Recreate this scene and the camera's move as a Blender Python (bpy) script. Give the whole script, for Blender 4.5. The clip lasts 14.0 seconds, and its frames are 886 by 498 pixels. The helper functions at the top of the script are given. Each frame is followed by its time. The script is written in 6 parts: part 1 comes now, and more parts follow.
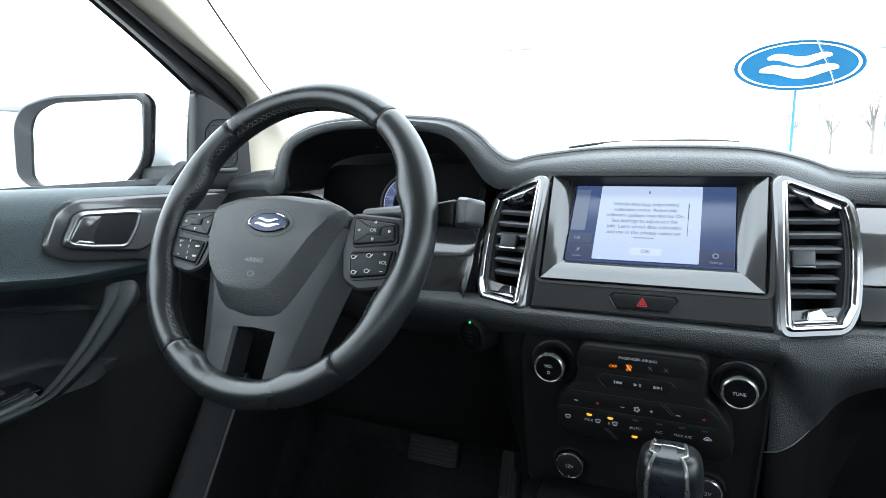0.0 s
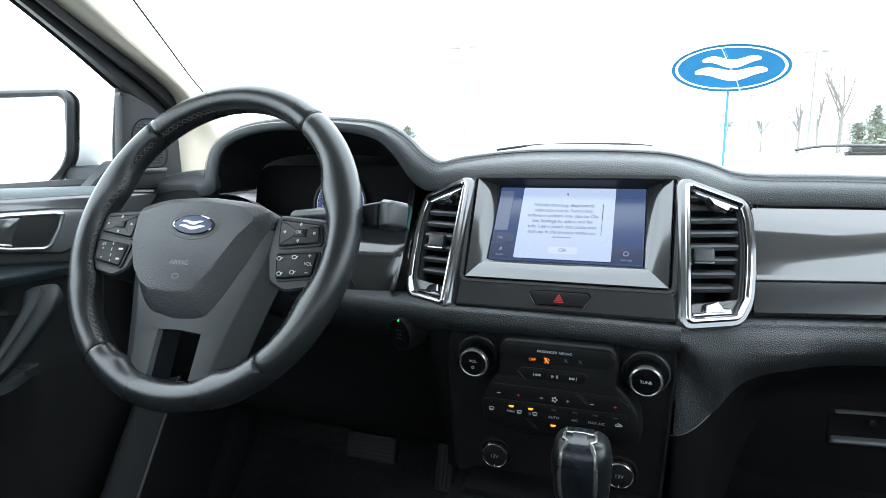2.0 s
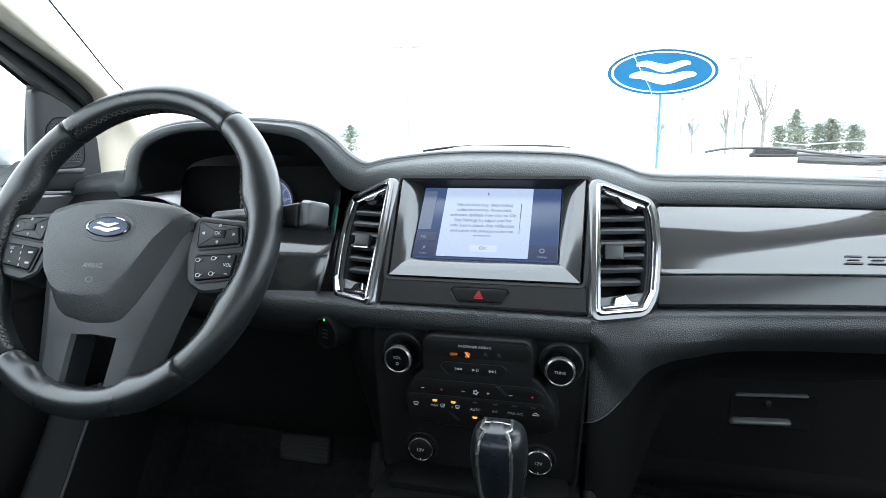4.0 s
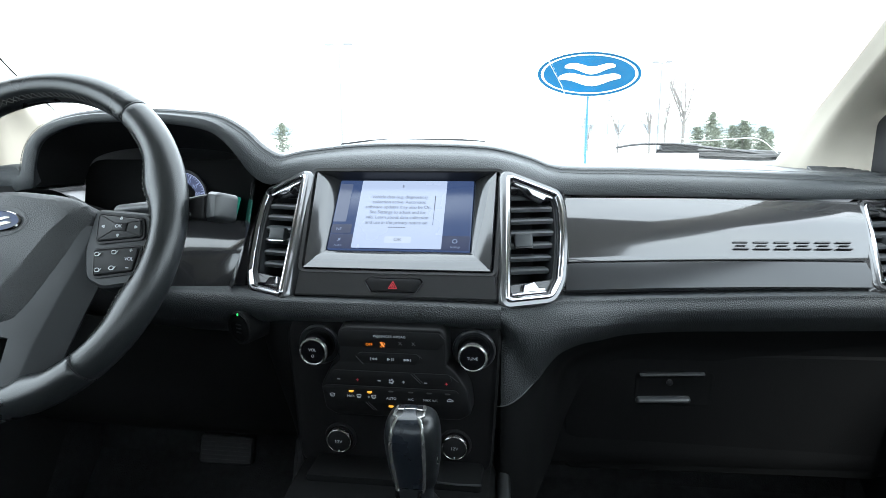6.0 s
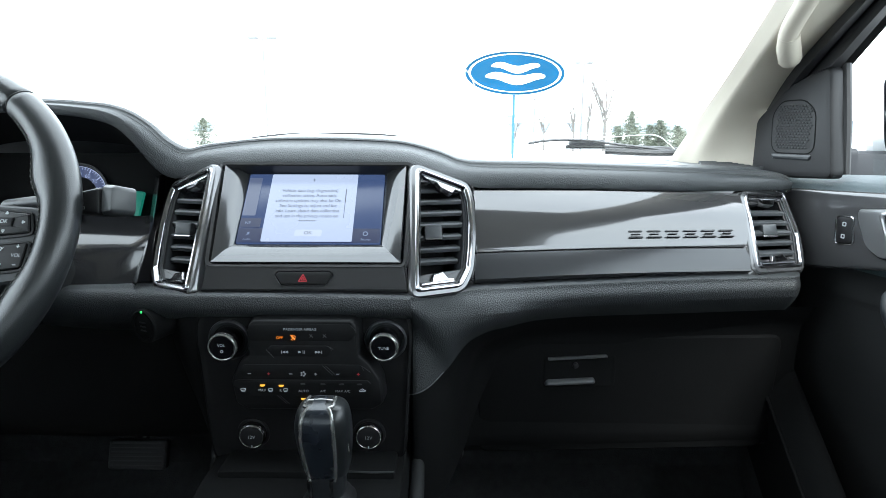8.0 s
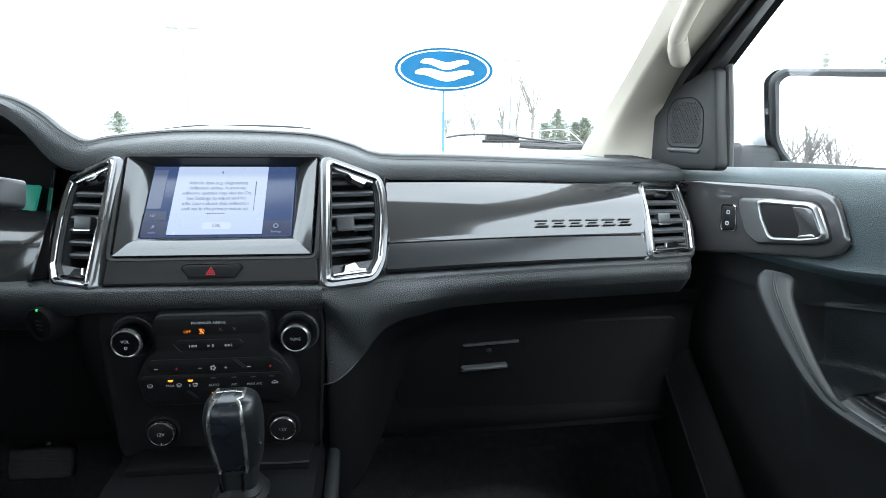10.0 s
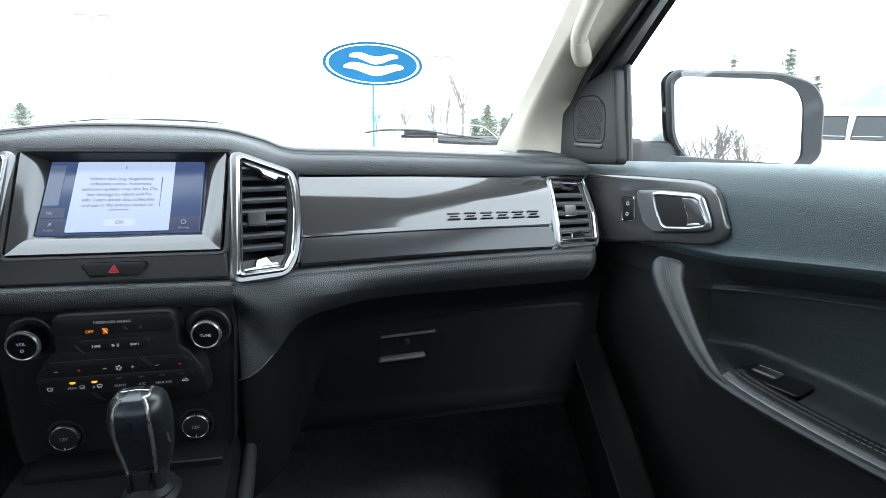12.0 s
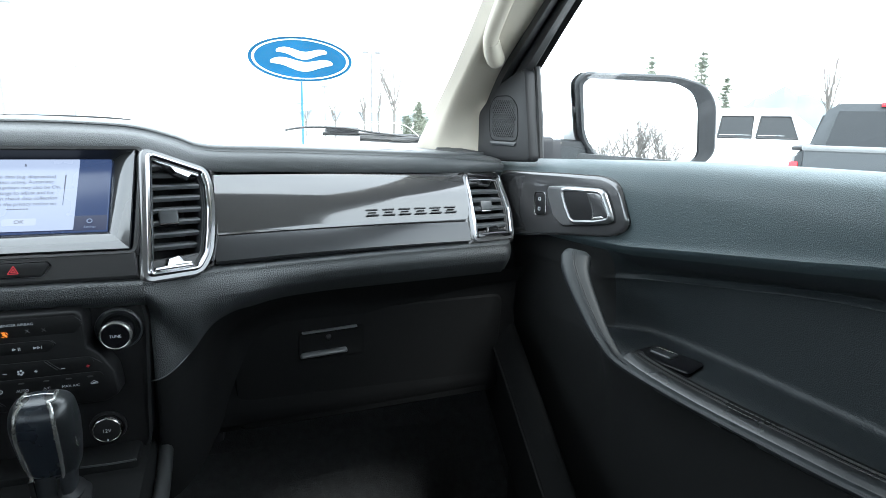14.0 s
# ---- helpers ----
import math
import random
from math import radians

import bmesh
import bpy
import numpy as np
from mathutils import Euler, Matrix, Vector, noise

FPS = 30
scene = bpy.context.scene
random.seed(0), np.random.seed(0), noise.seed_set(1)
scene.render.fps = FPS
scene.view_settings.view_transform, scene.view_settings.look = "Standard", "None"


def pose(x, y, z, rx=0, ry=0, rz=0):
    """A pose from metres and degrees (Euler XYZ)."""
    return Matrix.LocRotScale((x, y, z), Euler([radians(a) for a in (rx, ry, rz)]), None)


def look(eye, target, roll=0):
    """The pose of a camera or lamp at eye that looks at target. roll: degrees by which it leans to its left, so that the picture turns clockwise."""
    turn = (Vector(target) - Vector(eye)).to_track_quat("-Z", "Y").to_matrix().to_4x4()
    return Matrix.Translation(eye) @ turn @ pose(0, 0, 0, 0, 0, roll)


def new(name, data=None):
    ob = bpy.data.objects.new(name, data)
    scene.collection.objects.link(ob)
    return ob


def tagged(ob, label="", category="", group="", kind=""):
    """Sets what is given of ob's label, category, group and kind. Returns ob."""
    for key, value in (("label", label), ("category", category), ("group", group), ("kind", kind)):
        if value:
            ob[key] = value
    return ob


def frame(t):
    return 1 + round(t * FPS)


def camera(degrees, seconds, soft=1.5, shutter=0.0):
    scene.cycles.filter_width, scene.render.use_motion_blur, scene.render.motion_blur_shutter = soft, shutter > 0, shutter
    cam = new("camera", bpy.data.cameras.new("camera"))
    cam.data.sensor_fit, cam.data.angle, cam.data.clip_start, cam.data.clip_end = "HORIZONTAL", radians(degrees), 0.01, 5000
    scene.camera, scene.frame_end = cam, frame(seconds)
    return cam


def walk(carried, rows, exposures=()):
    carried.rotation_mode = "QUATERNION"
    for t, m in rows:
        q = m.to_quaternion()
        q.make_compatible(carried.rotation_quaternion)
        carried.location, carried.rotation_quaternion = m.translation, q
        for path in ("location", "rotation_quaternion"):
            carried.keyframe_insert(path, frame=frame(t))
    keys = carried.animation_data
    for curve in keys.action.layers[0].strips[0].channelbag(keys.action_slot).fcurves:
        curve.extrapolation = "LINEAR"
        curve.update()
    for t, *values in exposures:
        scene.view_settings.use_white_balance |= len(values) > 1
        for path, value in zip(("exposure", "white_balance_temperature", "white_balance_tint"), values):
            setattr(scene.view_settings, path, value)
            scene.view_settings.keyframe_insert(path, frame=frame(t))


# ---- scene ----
cam = camera(74.4, 14.0, 0.65)
PATH = [
    (0, (0.057, 0.071, 1.509), (-0.748, 1.866, 1.144), -1.4),
    (0.5, (0.065, 0.069, 1.511), (-0.703, 1.879, 1.141), -1.3),
    (1, (0.072, 0.067, 1.513), (-0.656, 1.892, 1.139), -1.2),
    (1.5, (0.082, 0.065, 1.514), (-0.605, 1.905, 1.139), -1.2),
    (2, (0.089, 0.063, 1.516), (-0.555, 1.918, 1.137), -1.0),
    (2.5, (0.095, 0.06, 1.516), (-0.507, 1.929, 1.137), -1.0),
    (3, (0.103, 0.058, 1.518), (-0.456, 1.94, 1.138), -0.9),
    (5.5, (0.14, 0.05, 1.513), (-0.166, 1.988, 1.128), -0.4),
    (6, (0.147, 0.048, 1.51), (-0.104, 1.994, 1.123), -0.3),
    (6.5, (0.155, 0.045, 1.508), (-0.04, 1.997, 1.119), -0.2),
    (7, (0.162, 0.042, 1.506), (0.027, 1.999, 1.115), -0.1),
    (7.5, (0.168, 0.037, 1.507), (0.091, 1.996, 1.113), -0.0),
    (8, (0.174, 0.034, 1.506), (0.156, 1.994, 1.11), 0.1),
    (10.5, (0.207, 0.009, 1.502), (0.473, 1.948, 1.09), 0.6),
    (11, (0.213, 0.004, 1.503), (0.535, 1.933, 1.087), 0.7),
    (11.5, (0.218, -0.003, 1.503), (0.597, 1.916, 1.084), 0.7),
    (12, (0.224, -0.01, 1.503), (0.658, 1.896, 1.082), 0.8),
    (12.5, (0.228, -0.018, 1.506), (0.717, 1.874, 1.083), 0.9),
    (13, (0.233, -0.025, 1.505), (0.776, 1.852, 1.082), 1.0),
    (13.5, (0.235, -0.033, 1.507), (0.834, 1.828, 1.082), 1.1),
    (14, (0.24, -0.039, 1.505), (0.891, 1.804, 1.079), 1.2),
]
walk(cam, [(t, look(eye, target, roll)) for t, eye, target, roll in PATH], exposures=[(0.0, 2.54, 6030, 5), (14.0, 2.54, 6030, 5)])


# ---- light ----
def make_world():
    w = bpy.data.worlds.new("overcast_sky")
    scene.world = w
    w.use_nodes = True
    nt = w.node_tree
    nt.nodes.clear()
    out = nt.nodes.new("ShaderNodeOutputWorld")
    bg = nt.nodes.new("ShaderNodeBackground")
    sky = nt.nodes.new("ShaderNodeTexSky")
    sky.sky_type = "NISHITA"
    sky.sun_disc = False
    sky.sun_elevation = radians(48)
    sky.sun_rotation = radians(150)
    co = nt.nodes.new("ShaderNodeTexCoord")
    cloud = nt.nodes.new("ShaderNodeTexNoise")
    cloud.inputs["Scale"].default_value = 3.2
    cloud.inputs["Detail"].default_value = 6
    ramp = nt.nodes.new("ShaderNodeValToRGB")
    ramp.color_ramp.elements[0].position, ramp.color_ramp.elements[0].color = 0.30, (0.72, 0.72, 0.72, 1)
    ramp.color_ramp.elements[1].position, ramp.color_ramp.elements[1].color = 0.60, (0.96, 0.96, 0.96, 1)
    mix = nt.nodes.new("ShaderNodeMix")
    mix.data_type = "RGBA"
    mix.inputs[7].default_value = (9.6, 9.9, 10.2, 1)
    bg.inputs["Strength"].default_value = 0.14
    nt.links.new(co.outputs["Generated"], cloud.inputs["Vector"])
    nt.links.new(cloud.outputs["Fac"], ramp.inputs["Fac"])
    nt.links.new(ramp.outputs["Color"], mix.inputs[0])
    nt.links.new(sky.outputs["Color"], mix.inputs[6])
    nt.links.new(mix.outputs[2], bg.inputs["Color"])
    nt.links.new(bg.outputs["Background"], out.inputs["Surface"])


make_world()
sun = new("sun", bpy.data.lights.new("sun", "SUN"))
sun.data.energy, sun.data.angle, sun.data.color = 1.0, radians(20), (1.0, 0.97, 0.92)
sun.matrix_world = look((4, -8, 12), (0, 0, 0))


# ---- materials ----
def mat(name, color, rough=0.5, metal=0.0, var=0.12, scale=30.0, bump=0.0, grain=500.0, cells=False, coat=0.0,
        emit=0.0, spec=0.5, wear=0.0, wear_color=(0.35, 0.34, 0.32), depth=0.0004, base=None):
    m = bpy.data.materials.new(name)
    m.use_nodes = True
    nt = m.node_tree
    b = nt.nodes["Principled BSDF"]
    b.inputs["Roughness"].default_value = rough
    b.inputs["Metallic"].default_value = metal
    b.inputs["Specular IOR Level"].default_value = spec
    b.inputs["Coat Weight"].default_value = coat
    b.inputs["Coat Roughness"].default_value = 0.04
    co = nt.nodes.new("ShaderNodeTexCoord")
    n1 = nt.nodes.new("ShaderNodeTexNoise")
    n1.inputs["Scale"].default_value = scale
    n1.inputs["Detail"].default_value = 8
    nt.links.new(co.outputs["Object"], n1.inputs["Vector"])
    mx = nt.nodes.new("ShaderNodeMix")
    mx.data_type = "RGBA"
    mx.inputs[6].default_value = (*[c * (1 - var) for c in color], 1)
    mx.inputs[7].default_value = (*[min(1, c * (1 + var)) for c in color], 1)
    nt.links.new(n1.outputs["Fac"], mx.inputs[0])
    col = mx.outputs[2]
    if wear:
        n2 = nt.nodes.new("ShaderNodeTexNoise")
        n2.inputs["Scale"].default_value = scale * 0.35
        n2.inputs["Detail"].default_value = 12
        n2.inputs["Roughness"].default_value = 0.75
        nt.links.new(co.outputs["Object"], n2.inputs["Vector"])
        r2 = nt.nodes.new("ShaderNodeValToRGB")
        r2.color_ramp.elements[0].position, r2.color_ramp.elements[1].position = 0.60, 0.78
        nt.links.new(n2.outputs["Fac"], r2.inputs["Fac"])
        k = nt.nodes.new("ShaderNodeMath")
        k.operation = "MULTIPLY"
        k.inputs[1].default_value = wear
        nt.links.new(r2.outputs["Color"], k.inputs[0])
        m2 = nt.nodes.new("ShaderNodeMix")
        m2.data_type = "RGBA"
        m2.inputs[7].default_value = (*wear_color, 1)
        nt.links.new(k.outputs[0], m2.inputs[0])
        nt.links.new(col, m2.inputs[6])
        col = m2.outputs[2]
    nt.links.new(col, b.inputs["Base Color"])
    rr = nt.nodes.new("ShaderNodeMapRange")
    rr.inputs["To Min"].default_value = max(0.01, rough - 0.06 * min(1, rough * 4))
    rr.inputs["To Max"].default_value = min(1, rough + 0.08 * min(1, rough * 4))
    n3 = nt.nodes.new("ShaderNodeTexNoise")
    n3.inputs["Scale"].default_value = scale * 0.5
    n3.inputs["Detail"].default_value = 5
    nt.links.new(co.outputs["Object"], n3.inputs["Vector"])
    nt.links.new(n3.outputs["Fac"], rr.inputs["Value"])
    nt.links.new(rr.outputs["Result"], b.inputs["Roughness"])
    if bump:
        bp = nt.nodes.new("ShaderNodeBump")
        bp.inputs["Strength"].default_value = bump
        bp.inputs["Distance"].default_value = depth
        if cells:
            v = nt.nodes.new("ShaderNodeTexVoronoi")
            v.inputs["Scale"].default_value = grain
            nt.links.new(co.outputs["Object"], v.inputs["Vector"])
            nt.links.new(v.outputs["Distance"], bp.inputs["Height"])
        else:
            v = nt.nodes.new("ShaderNodeTexNoise")
            v.inputs["Scale"].default_value = grain
            v.inputs["Detail"].default_value = 4
            nt.links.new(co.outputs["Object"], v.inputs["Vector"])
            nt.links.new(v.outputs["Fac"], bp.inputs["Height"])
        nt.links.new(bp.outputs["Normal"], b.inputs["Normal"])
    if base is not None:
        for l in list(b.inputs["Base Color"].links):
            nt.links.remove(l)
        b.inputs["Base Color"].default_value = (*base, 1)
    if emit:
        b.inputs["Emission Color"].default_value = (*color, 1)
        b.inputs["Emission Strength"].default_value = emit
    return m


def glass_mat(name, tint=(1, 1, 1), gloss=1.0, power=5.0):
    m = bpy.data.materials.new(name)
    m.use_nodes = True
    nt = m.node_tree
    nt.nodes.clear()
    out = nt.nodes.new("ShaderNodeOutputMaterial")
    tr = nt.nodes.new("ShaderNodeBsdfTransparent")
    tr.inputs["Color"].default_value = (*tint, 1)
    gl = nt.nodes.new("ShaderNodeBsdfGlossy")
    gl.inputs["Roughness"].default_value = 0.02
    fr = nt.nodes.new("ShaderNodeLayerWeight")
    fr.inputs["Blend"].default_value = 0.5
    pw = nt.nodes.new("ShaderNodeMath")
    pw.operation = "POWER"
    pw.inputs[1].default_value = power
    k = nt.nodes.new("ShaderNodeMath")
    k.operation = "MULTIPLY_ADD"
    k.inputs[1].default_value = 0.9 * gloss
    k.inputs[2].default_value = 0.06 * gloss
    mx = nt.nodes.new("ShaderNodeMixShader")
    nt.links.new(fr.outputs["Facing"], pw.inputs[0])
    nt.links.new(pw.outputs[0], k.inputs[0])
    nt.links.new(k.outputs[0], mx.inputs["Fac"])
    nt.links.new(tr.outputs["BSDF"], mx.inputs[1])
    nt.links.new(gl.outputs["BSDF"], mx.inputs[2])
    nt.links.new(mx.outputs["Shader"], out.inputs["Surface"])
    return m


LEATHER = mat("black_grained_leather", (0.017, 0.0185, 0.020), 0.42, bump=0.7, grain=1050, cells=True, var=0.2, scale=14, depth=0.0005)
PAD = mat("black_dash_vinyl", (0.026, 0.029, 0.031), 0.40, bump=0.55, grain=800, cells=True, var=0.2, scale=9, wear=0.05, depth=0.0009)
RIM = mat("worn_black_rim_leather", (0.0125, 0.0140, 0.0150), 0.29, bump=0.22, grain=1000, cells=True, var=0.3, scale=18, wear=0.03, depth=0.0005)
RIMS = mat("smooth_black_rim_leather", (0.0125, 0.0140, 0.0150), 0.27, bump=0.20, grain=900, cells=True, var=0.25, scale=25, depth=0.0004)
DOORSKIN = mat("dark_grey_door_vinyl", (0.0390, 0.0560, 0.0620), 0.46, bump=0.55, grain=860, cells=True, var=0.12, scale=8, depth=0.0009)
PLASTIC = mat("dark_grained_plastic", (0.0140, 0.0146, 0.0152), 0.6, bump=0.35, grain=800, var=0.15, scale=20, spec=0.25, wear=0.02)
SMOOTHP = mat("smooth_dark_plastic", (0.022, 0.024, 0.026), 0.38, bump=0.08, grain=900, var=0.15, scale=20)
SLATP = mat("satin_vent_plastic", (0.034, 0.037, 0.040), 0.36, bump=0.08, grain=900, var=0.15, scale=20)
# darker than the plastic itself: shade under the dash is put into this base
BLACKP = mat("darkened_black_plastic", (0.0052, 0.0054, 0.0056), 0.75, bump=0.35, grain=800, var=0.2, scale=20, spec=0.10, wear=0.015)
LIPV = mat("black_lip_vinyl", (0.0240, 0.0265, 0.0280), 0.42, bump=0.75, grain=720, cells=True, var=0.2, scale=9, wear=0.03, depth=0.0010)
# shaded copy of the kick panel plastic, passenger side only
KICKSHADE = mat("shaded_kick_plastic", (0.0040, 0.0042, 0.0044), 0.80, bump=0.3, grain=800, var=0.2, scale=20, spec=0.08, wear=0.02)
LATCHP = mat("smooth_grey_latch_plastic", (0.075, 0.077, 0.080), 0.38, bump=0.05, grain=900, var=0.1, scale=30)
CARDV = mat("dark_insert_vinyl", (0.0150, 0.0188, 0.0212), 0.50, bump=0.65, spec=0.36, grain=700, cells=True, var=0.12, scale=8, depth=0.0006)
DARK = mat("black_plastic", (0.010, 0.010, 0.011), 0.5, bump=0.2, grain=700, var=0.2, scale=20, spec=0.3)
PULL = mat("matte_dark_plastic", (0.013, 0.016, 0.018), 0.55, bump=0.12, grain=900, var=0.1, scale=20, spec=0.4)
GREYP = mat("satin_grey_plastic", (0.0165, 0.018, 0.020), 0.47, 0.0, spec=0.3, bump=0.05, grain=1500, var=0.08, scale=30, wear=0.04)
GLOSS = mat("gloss_gunmetal_trim", (0.066, 0.065, 0.066), 0.09, 0.45, var=0.04, scale=6, coat=0.6)
GLOSSD = mat("dark_gloss_plastic", (0.030, 0.030, 0.031), 0.22, 0.1, var=0.08, scale=8, wear=0.04)
TRIMLOW = mat("shaded_gunmetal_strip", (0.036, 0.037, 0.039), 0.24, 0.35, var=0.06, scale=8, spec=0.4)
SILVER = mat("satin_silver_trim", (0.30, 0.30, 0.29), 0.24, 0.8, var=0.06, scale=300)
HTRIM = mat("semi_gloss_gunmetal", (0.085, 0.085, 0.088), 0.17, 0.5, var=0.05, scale=6, coat=0.6)
FASC = mat("dark_gunmetal_fascia", (0.020, 0.020, 0.021), 0.14, 0.35, var=0.05, scale=8, coat=0.4)
SATIN = mat("brushed_satin_metal", (0.30, 0.305, 0.31), 0.30, 0.85, var=0.06, scale=60)
BEZEL = mat("grey_gloss_bezel_paint", (0.055, 0.056, 0.058), 0.13, 0.55, var=0.05, scale=5, coat=0.35)
CHROME = mat("chrome", (0.33, 0.33, 0.34), 0.12, 1.0, var=0.03, scale=60)
BLACKG = mat("piano_black", (0.005, 0.005, 0.006), 0.22, var=0.1, scale=50, spec=0.3)
PANELB = mat("matte_black_panel", (0.0085, 0.0085, 0.0090), 0.5, var=0.2, scale=60, bump=0.05, grain=900, spec=0.15)
THREAD = mat("grey_thread", (0.075, 0.075, 0.072), 0.8, var=0.3, scale=400)
BEIGE = mat("beige_pillar_trim", (0.46, 0.42, 0.35), 0.72, bump=0.25, grain=700, var=0.06, scale=12)
HEADL = mat("grey_beige_headliner_cloth", (0.36, 0.34, 0.30), 0.9, bump=0.4, grain=900, var=0.06, scale=15)
CARPET = mat("black_carpet", (0.048, 0.049, 0.051), 0.95, bump=0.8, grain=350, var=0.35, scale=60, spec=0.1, depth=0.002)
RUBBER = mat("black_rubber", (0.015, 0.015, 0.016), 0.6, var=0.2, scale=40)
CLOTH = mat("black_speaker_grille", (0.010, 0.011, 0.012), 0.6, var=0.2, scale=80)
MIRROR = mat("mirror_glass", (0.86, 0.87, 0.88), 0.015, 1.0, var=0.01, scale=3)
SHELL = mat("grey_mirror_plastic", (0.011, 0.012, 0.014), 0.5, bump=0.35, grain=450, var=0.25, scale=60, wear=0.05, wear_color=(0.15, 0.15, 0.15), spec=0.3)
GLASS = glass_mat("clear_glass", (0.95, 0.97, 0.96), 0.8)
SIDEGLASS = glass_mat("tempered_side_glass", (0.92, 0.95, 0.94), 1.0, 3.2)
# tint sets how much light the rear panes let onto the dash
TINTGLASS = glass_mat("rear_light_cut_glass", (0.66, 0.69, 0.69), 1.0, 3.2)
DGLASS = mat("dark_tinted_glass", (0.008, 0.010, 0.012), 0.05, var=0.1, scale=2, spec=0.4)
WHITE = mat("white_truck_paint", (0.62, 0.63, 0.64), 0.25, var=0.03, scale=3, coat=0.6)
GREYPAINT = mat("grey_truck_paint", (0.030, 0.034, 0.038), 0.4, 0.2, var=0.08, scale=3, coat=0.15)
RED = mat("red_lens", (0.55, 0.02, 0.03), 0.25, var=0.1, scale=30)
# a faint glow is added to these printed marks to brighten them
TEXT = mat("glowing_white_print", (0.38, 0.40, 0.42), 0.5, emit=0.025, var=0.05)
DIMTEXT = mat("dim_grey_print", (0.16, 0.17, 0.18), 0.5, var=0.05)
AMBER = mat("amber_telltale", (1.0, 0.26, 0.015), 0.4, emit=0.170, var=0.02, base=(0.2, 0.05, 0.0))
AMBERBAR = mat("amber_led_bar", (1.0, 0.46, 0.05), 0.4, emit=0.221, var=0.02, base=(0.2, 0.08, 0.0))
GREENLED = mat("green_led", (0.08, 0.9, 0.2), 0.4, emit=0.184, var=0.02, base=(0.0, 0.1, 0.0))
# red marks get the same added glow, fainter still
REDP = mat("glowing_red_print", (0.45, 0.02, 0.03), 0.5, emit=0.02, var=0.02)
LCDBLUE = mat("screen_blue_glow", (0.055, 0.085, 0.19), 0.25, emit=0.189, var=0.10, scale=25, base=(0.01, 0.01, 0.012), spec=0.3)
LCDNAVY = mat("screen_navy_glow", (0.014, 0.022, 0.075), 0.25, emit=0.189, var=0.05, base=(0.01, 0.01, 0.012), spec=0.3)
LCDGREY = mat("screen_map_glow", (0.115, 0.14, 0.23), 0.25, emit=0.189, var=0.1, base=(0.01, 0.01, 0.012), spec=0.3)
POPUP = mat("screen_popup_glow", (0.52, 0.59, 0.78), 0.25, emit=0.189, var=0.01, base=(0.01, 0.01, 0.012), spec=0.3)
POPBTN = mat("screen_button_glow", (0.62, 0.68, 0.84), 0.25, emit=0.189, var=0.01, base=(0.01, 0.01, 0.012), spec=0.3)
POPTEXT = mat("screen_text", (0.05, 0.05, 0.07), 0.5, var=0.02)
LCDTEXT = mat("screen_pale_text", (0.22, 0.28, 0.42), 0.3, emit=0.189, var=0.02, base=(0.01, 0.01, 0.012))
DIALW = mat("dial_white_glow", (0.42, 0.47, 0.68), 0.5, emit=0.170, var=0.02, base=(0.01, 0.01, 0.012))
DIALB = mat("dial_blue_glow", (0.03, 0.045, 0.14), 0.5, emit=0.143, var=0.05, base=(0.01, 0.01, 0.012))
TEAL = mat("teal_display_glow", (0.012, 0.16, 0.11), 0.4, emit=0.170, var=0.1, scale=60, base=(0.01, 0.01, 0.012))
SIGNB = mat("blue_sign_face", (0.002, 0.050, 0.112), 0.6, var=0.3, scale=0.7, spec=0.12)
SIGNW = mat("white_sign_face", (0.82, 0.83, 0.85), 0.3, var=0.02, scale=1)
POLEB = mat("blue_painted_pole", (0.01, 0.09, 0.19), 0.4, var=0.08, scale=2)
EMBLEMB = mat("blue_emblem_enamel", (0.004, 0.018, 0.075), 0.3, var=0.05, spec=0.3)
CONCRETE = mat("pale_parking_concrete", (0.45, 0.45, 0.44), 0.85, var=0.12, scale=0.5, bump=0.3, grain=60, wear=0.3, wear_color=(0.3, 0.3, 0.3), depth=0.004)
BARK = mat("grey_bark", (0.115, 0.105, 0.096), 0.9, var=0.3, scale=8, bump=0.6, grain=40, depth=0.01)
NEEDLE = mat("conifer_needles", (0.105, 0.118, 0.085), 0.8, var=0.5, scale=3)
METALG = mat("galvanised_metal", (0.15, 0.155, 0.16), 0.5, 0.3, var=0.1, scale=6)
ROCK = mat("snowy_mountain", (0.115, 0.140, 0.165), 0.95, var=0.25, scale=0.02, wear=0.9, wear_color=(0.75, 0.78, 0.82))
WALLP = mat("pale_building_wall", (0.62, 0.64, 0.65), 0.8, var=0.06, scale=1)
FASCIA = mat("grey_roof_fascia", (0.25, 0.25, 0.25), 0.6, var=0.1, scale=2)


# ---- geometry helpers ----
def thing(name, loc, label="", category="", group="", kind=""):
    e = new(name)
    e.empty_display_size = 0.05
    e.matrix_basis = Matrix.Translation(loc)
    return tagged(e, label, category, group, kind)


def part(name, bm, material, parent=None, label="", angle=38):
    me = bpy.data.meshes.new(name)
    bmesh.ops.recalc_face_normals(bm, faces=bm.faces[:])
    bm.to_mesh(me)
    bm.free()
    for p in me.polygons:
        p.use_smooth = True
    me.set_sharp_from_angle(angle=radians(angle))
    me.materials.append(material)
    ob = new(name, me)
    if parent is not None:
        ob.parent = parent
        if parent.type == "EMPTY":
            ob.matrix_parent_inverse = Matrix.Translation(-parent.matrix_basis.translation)
    if label:
        ob["label"] = label
    return ob


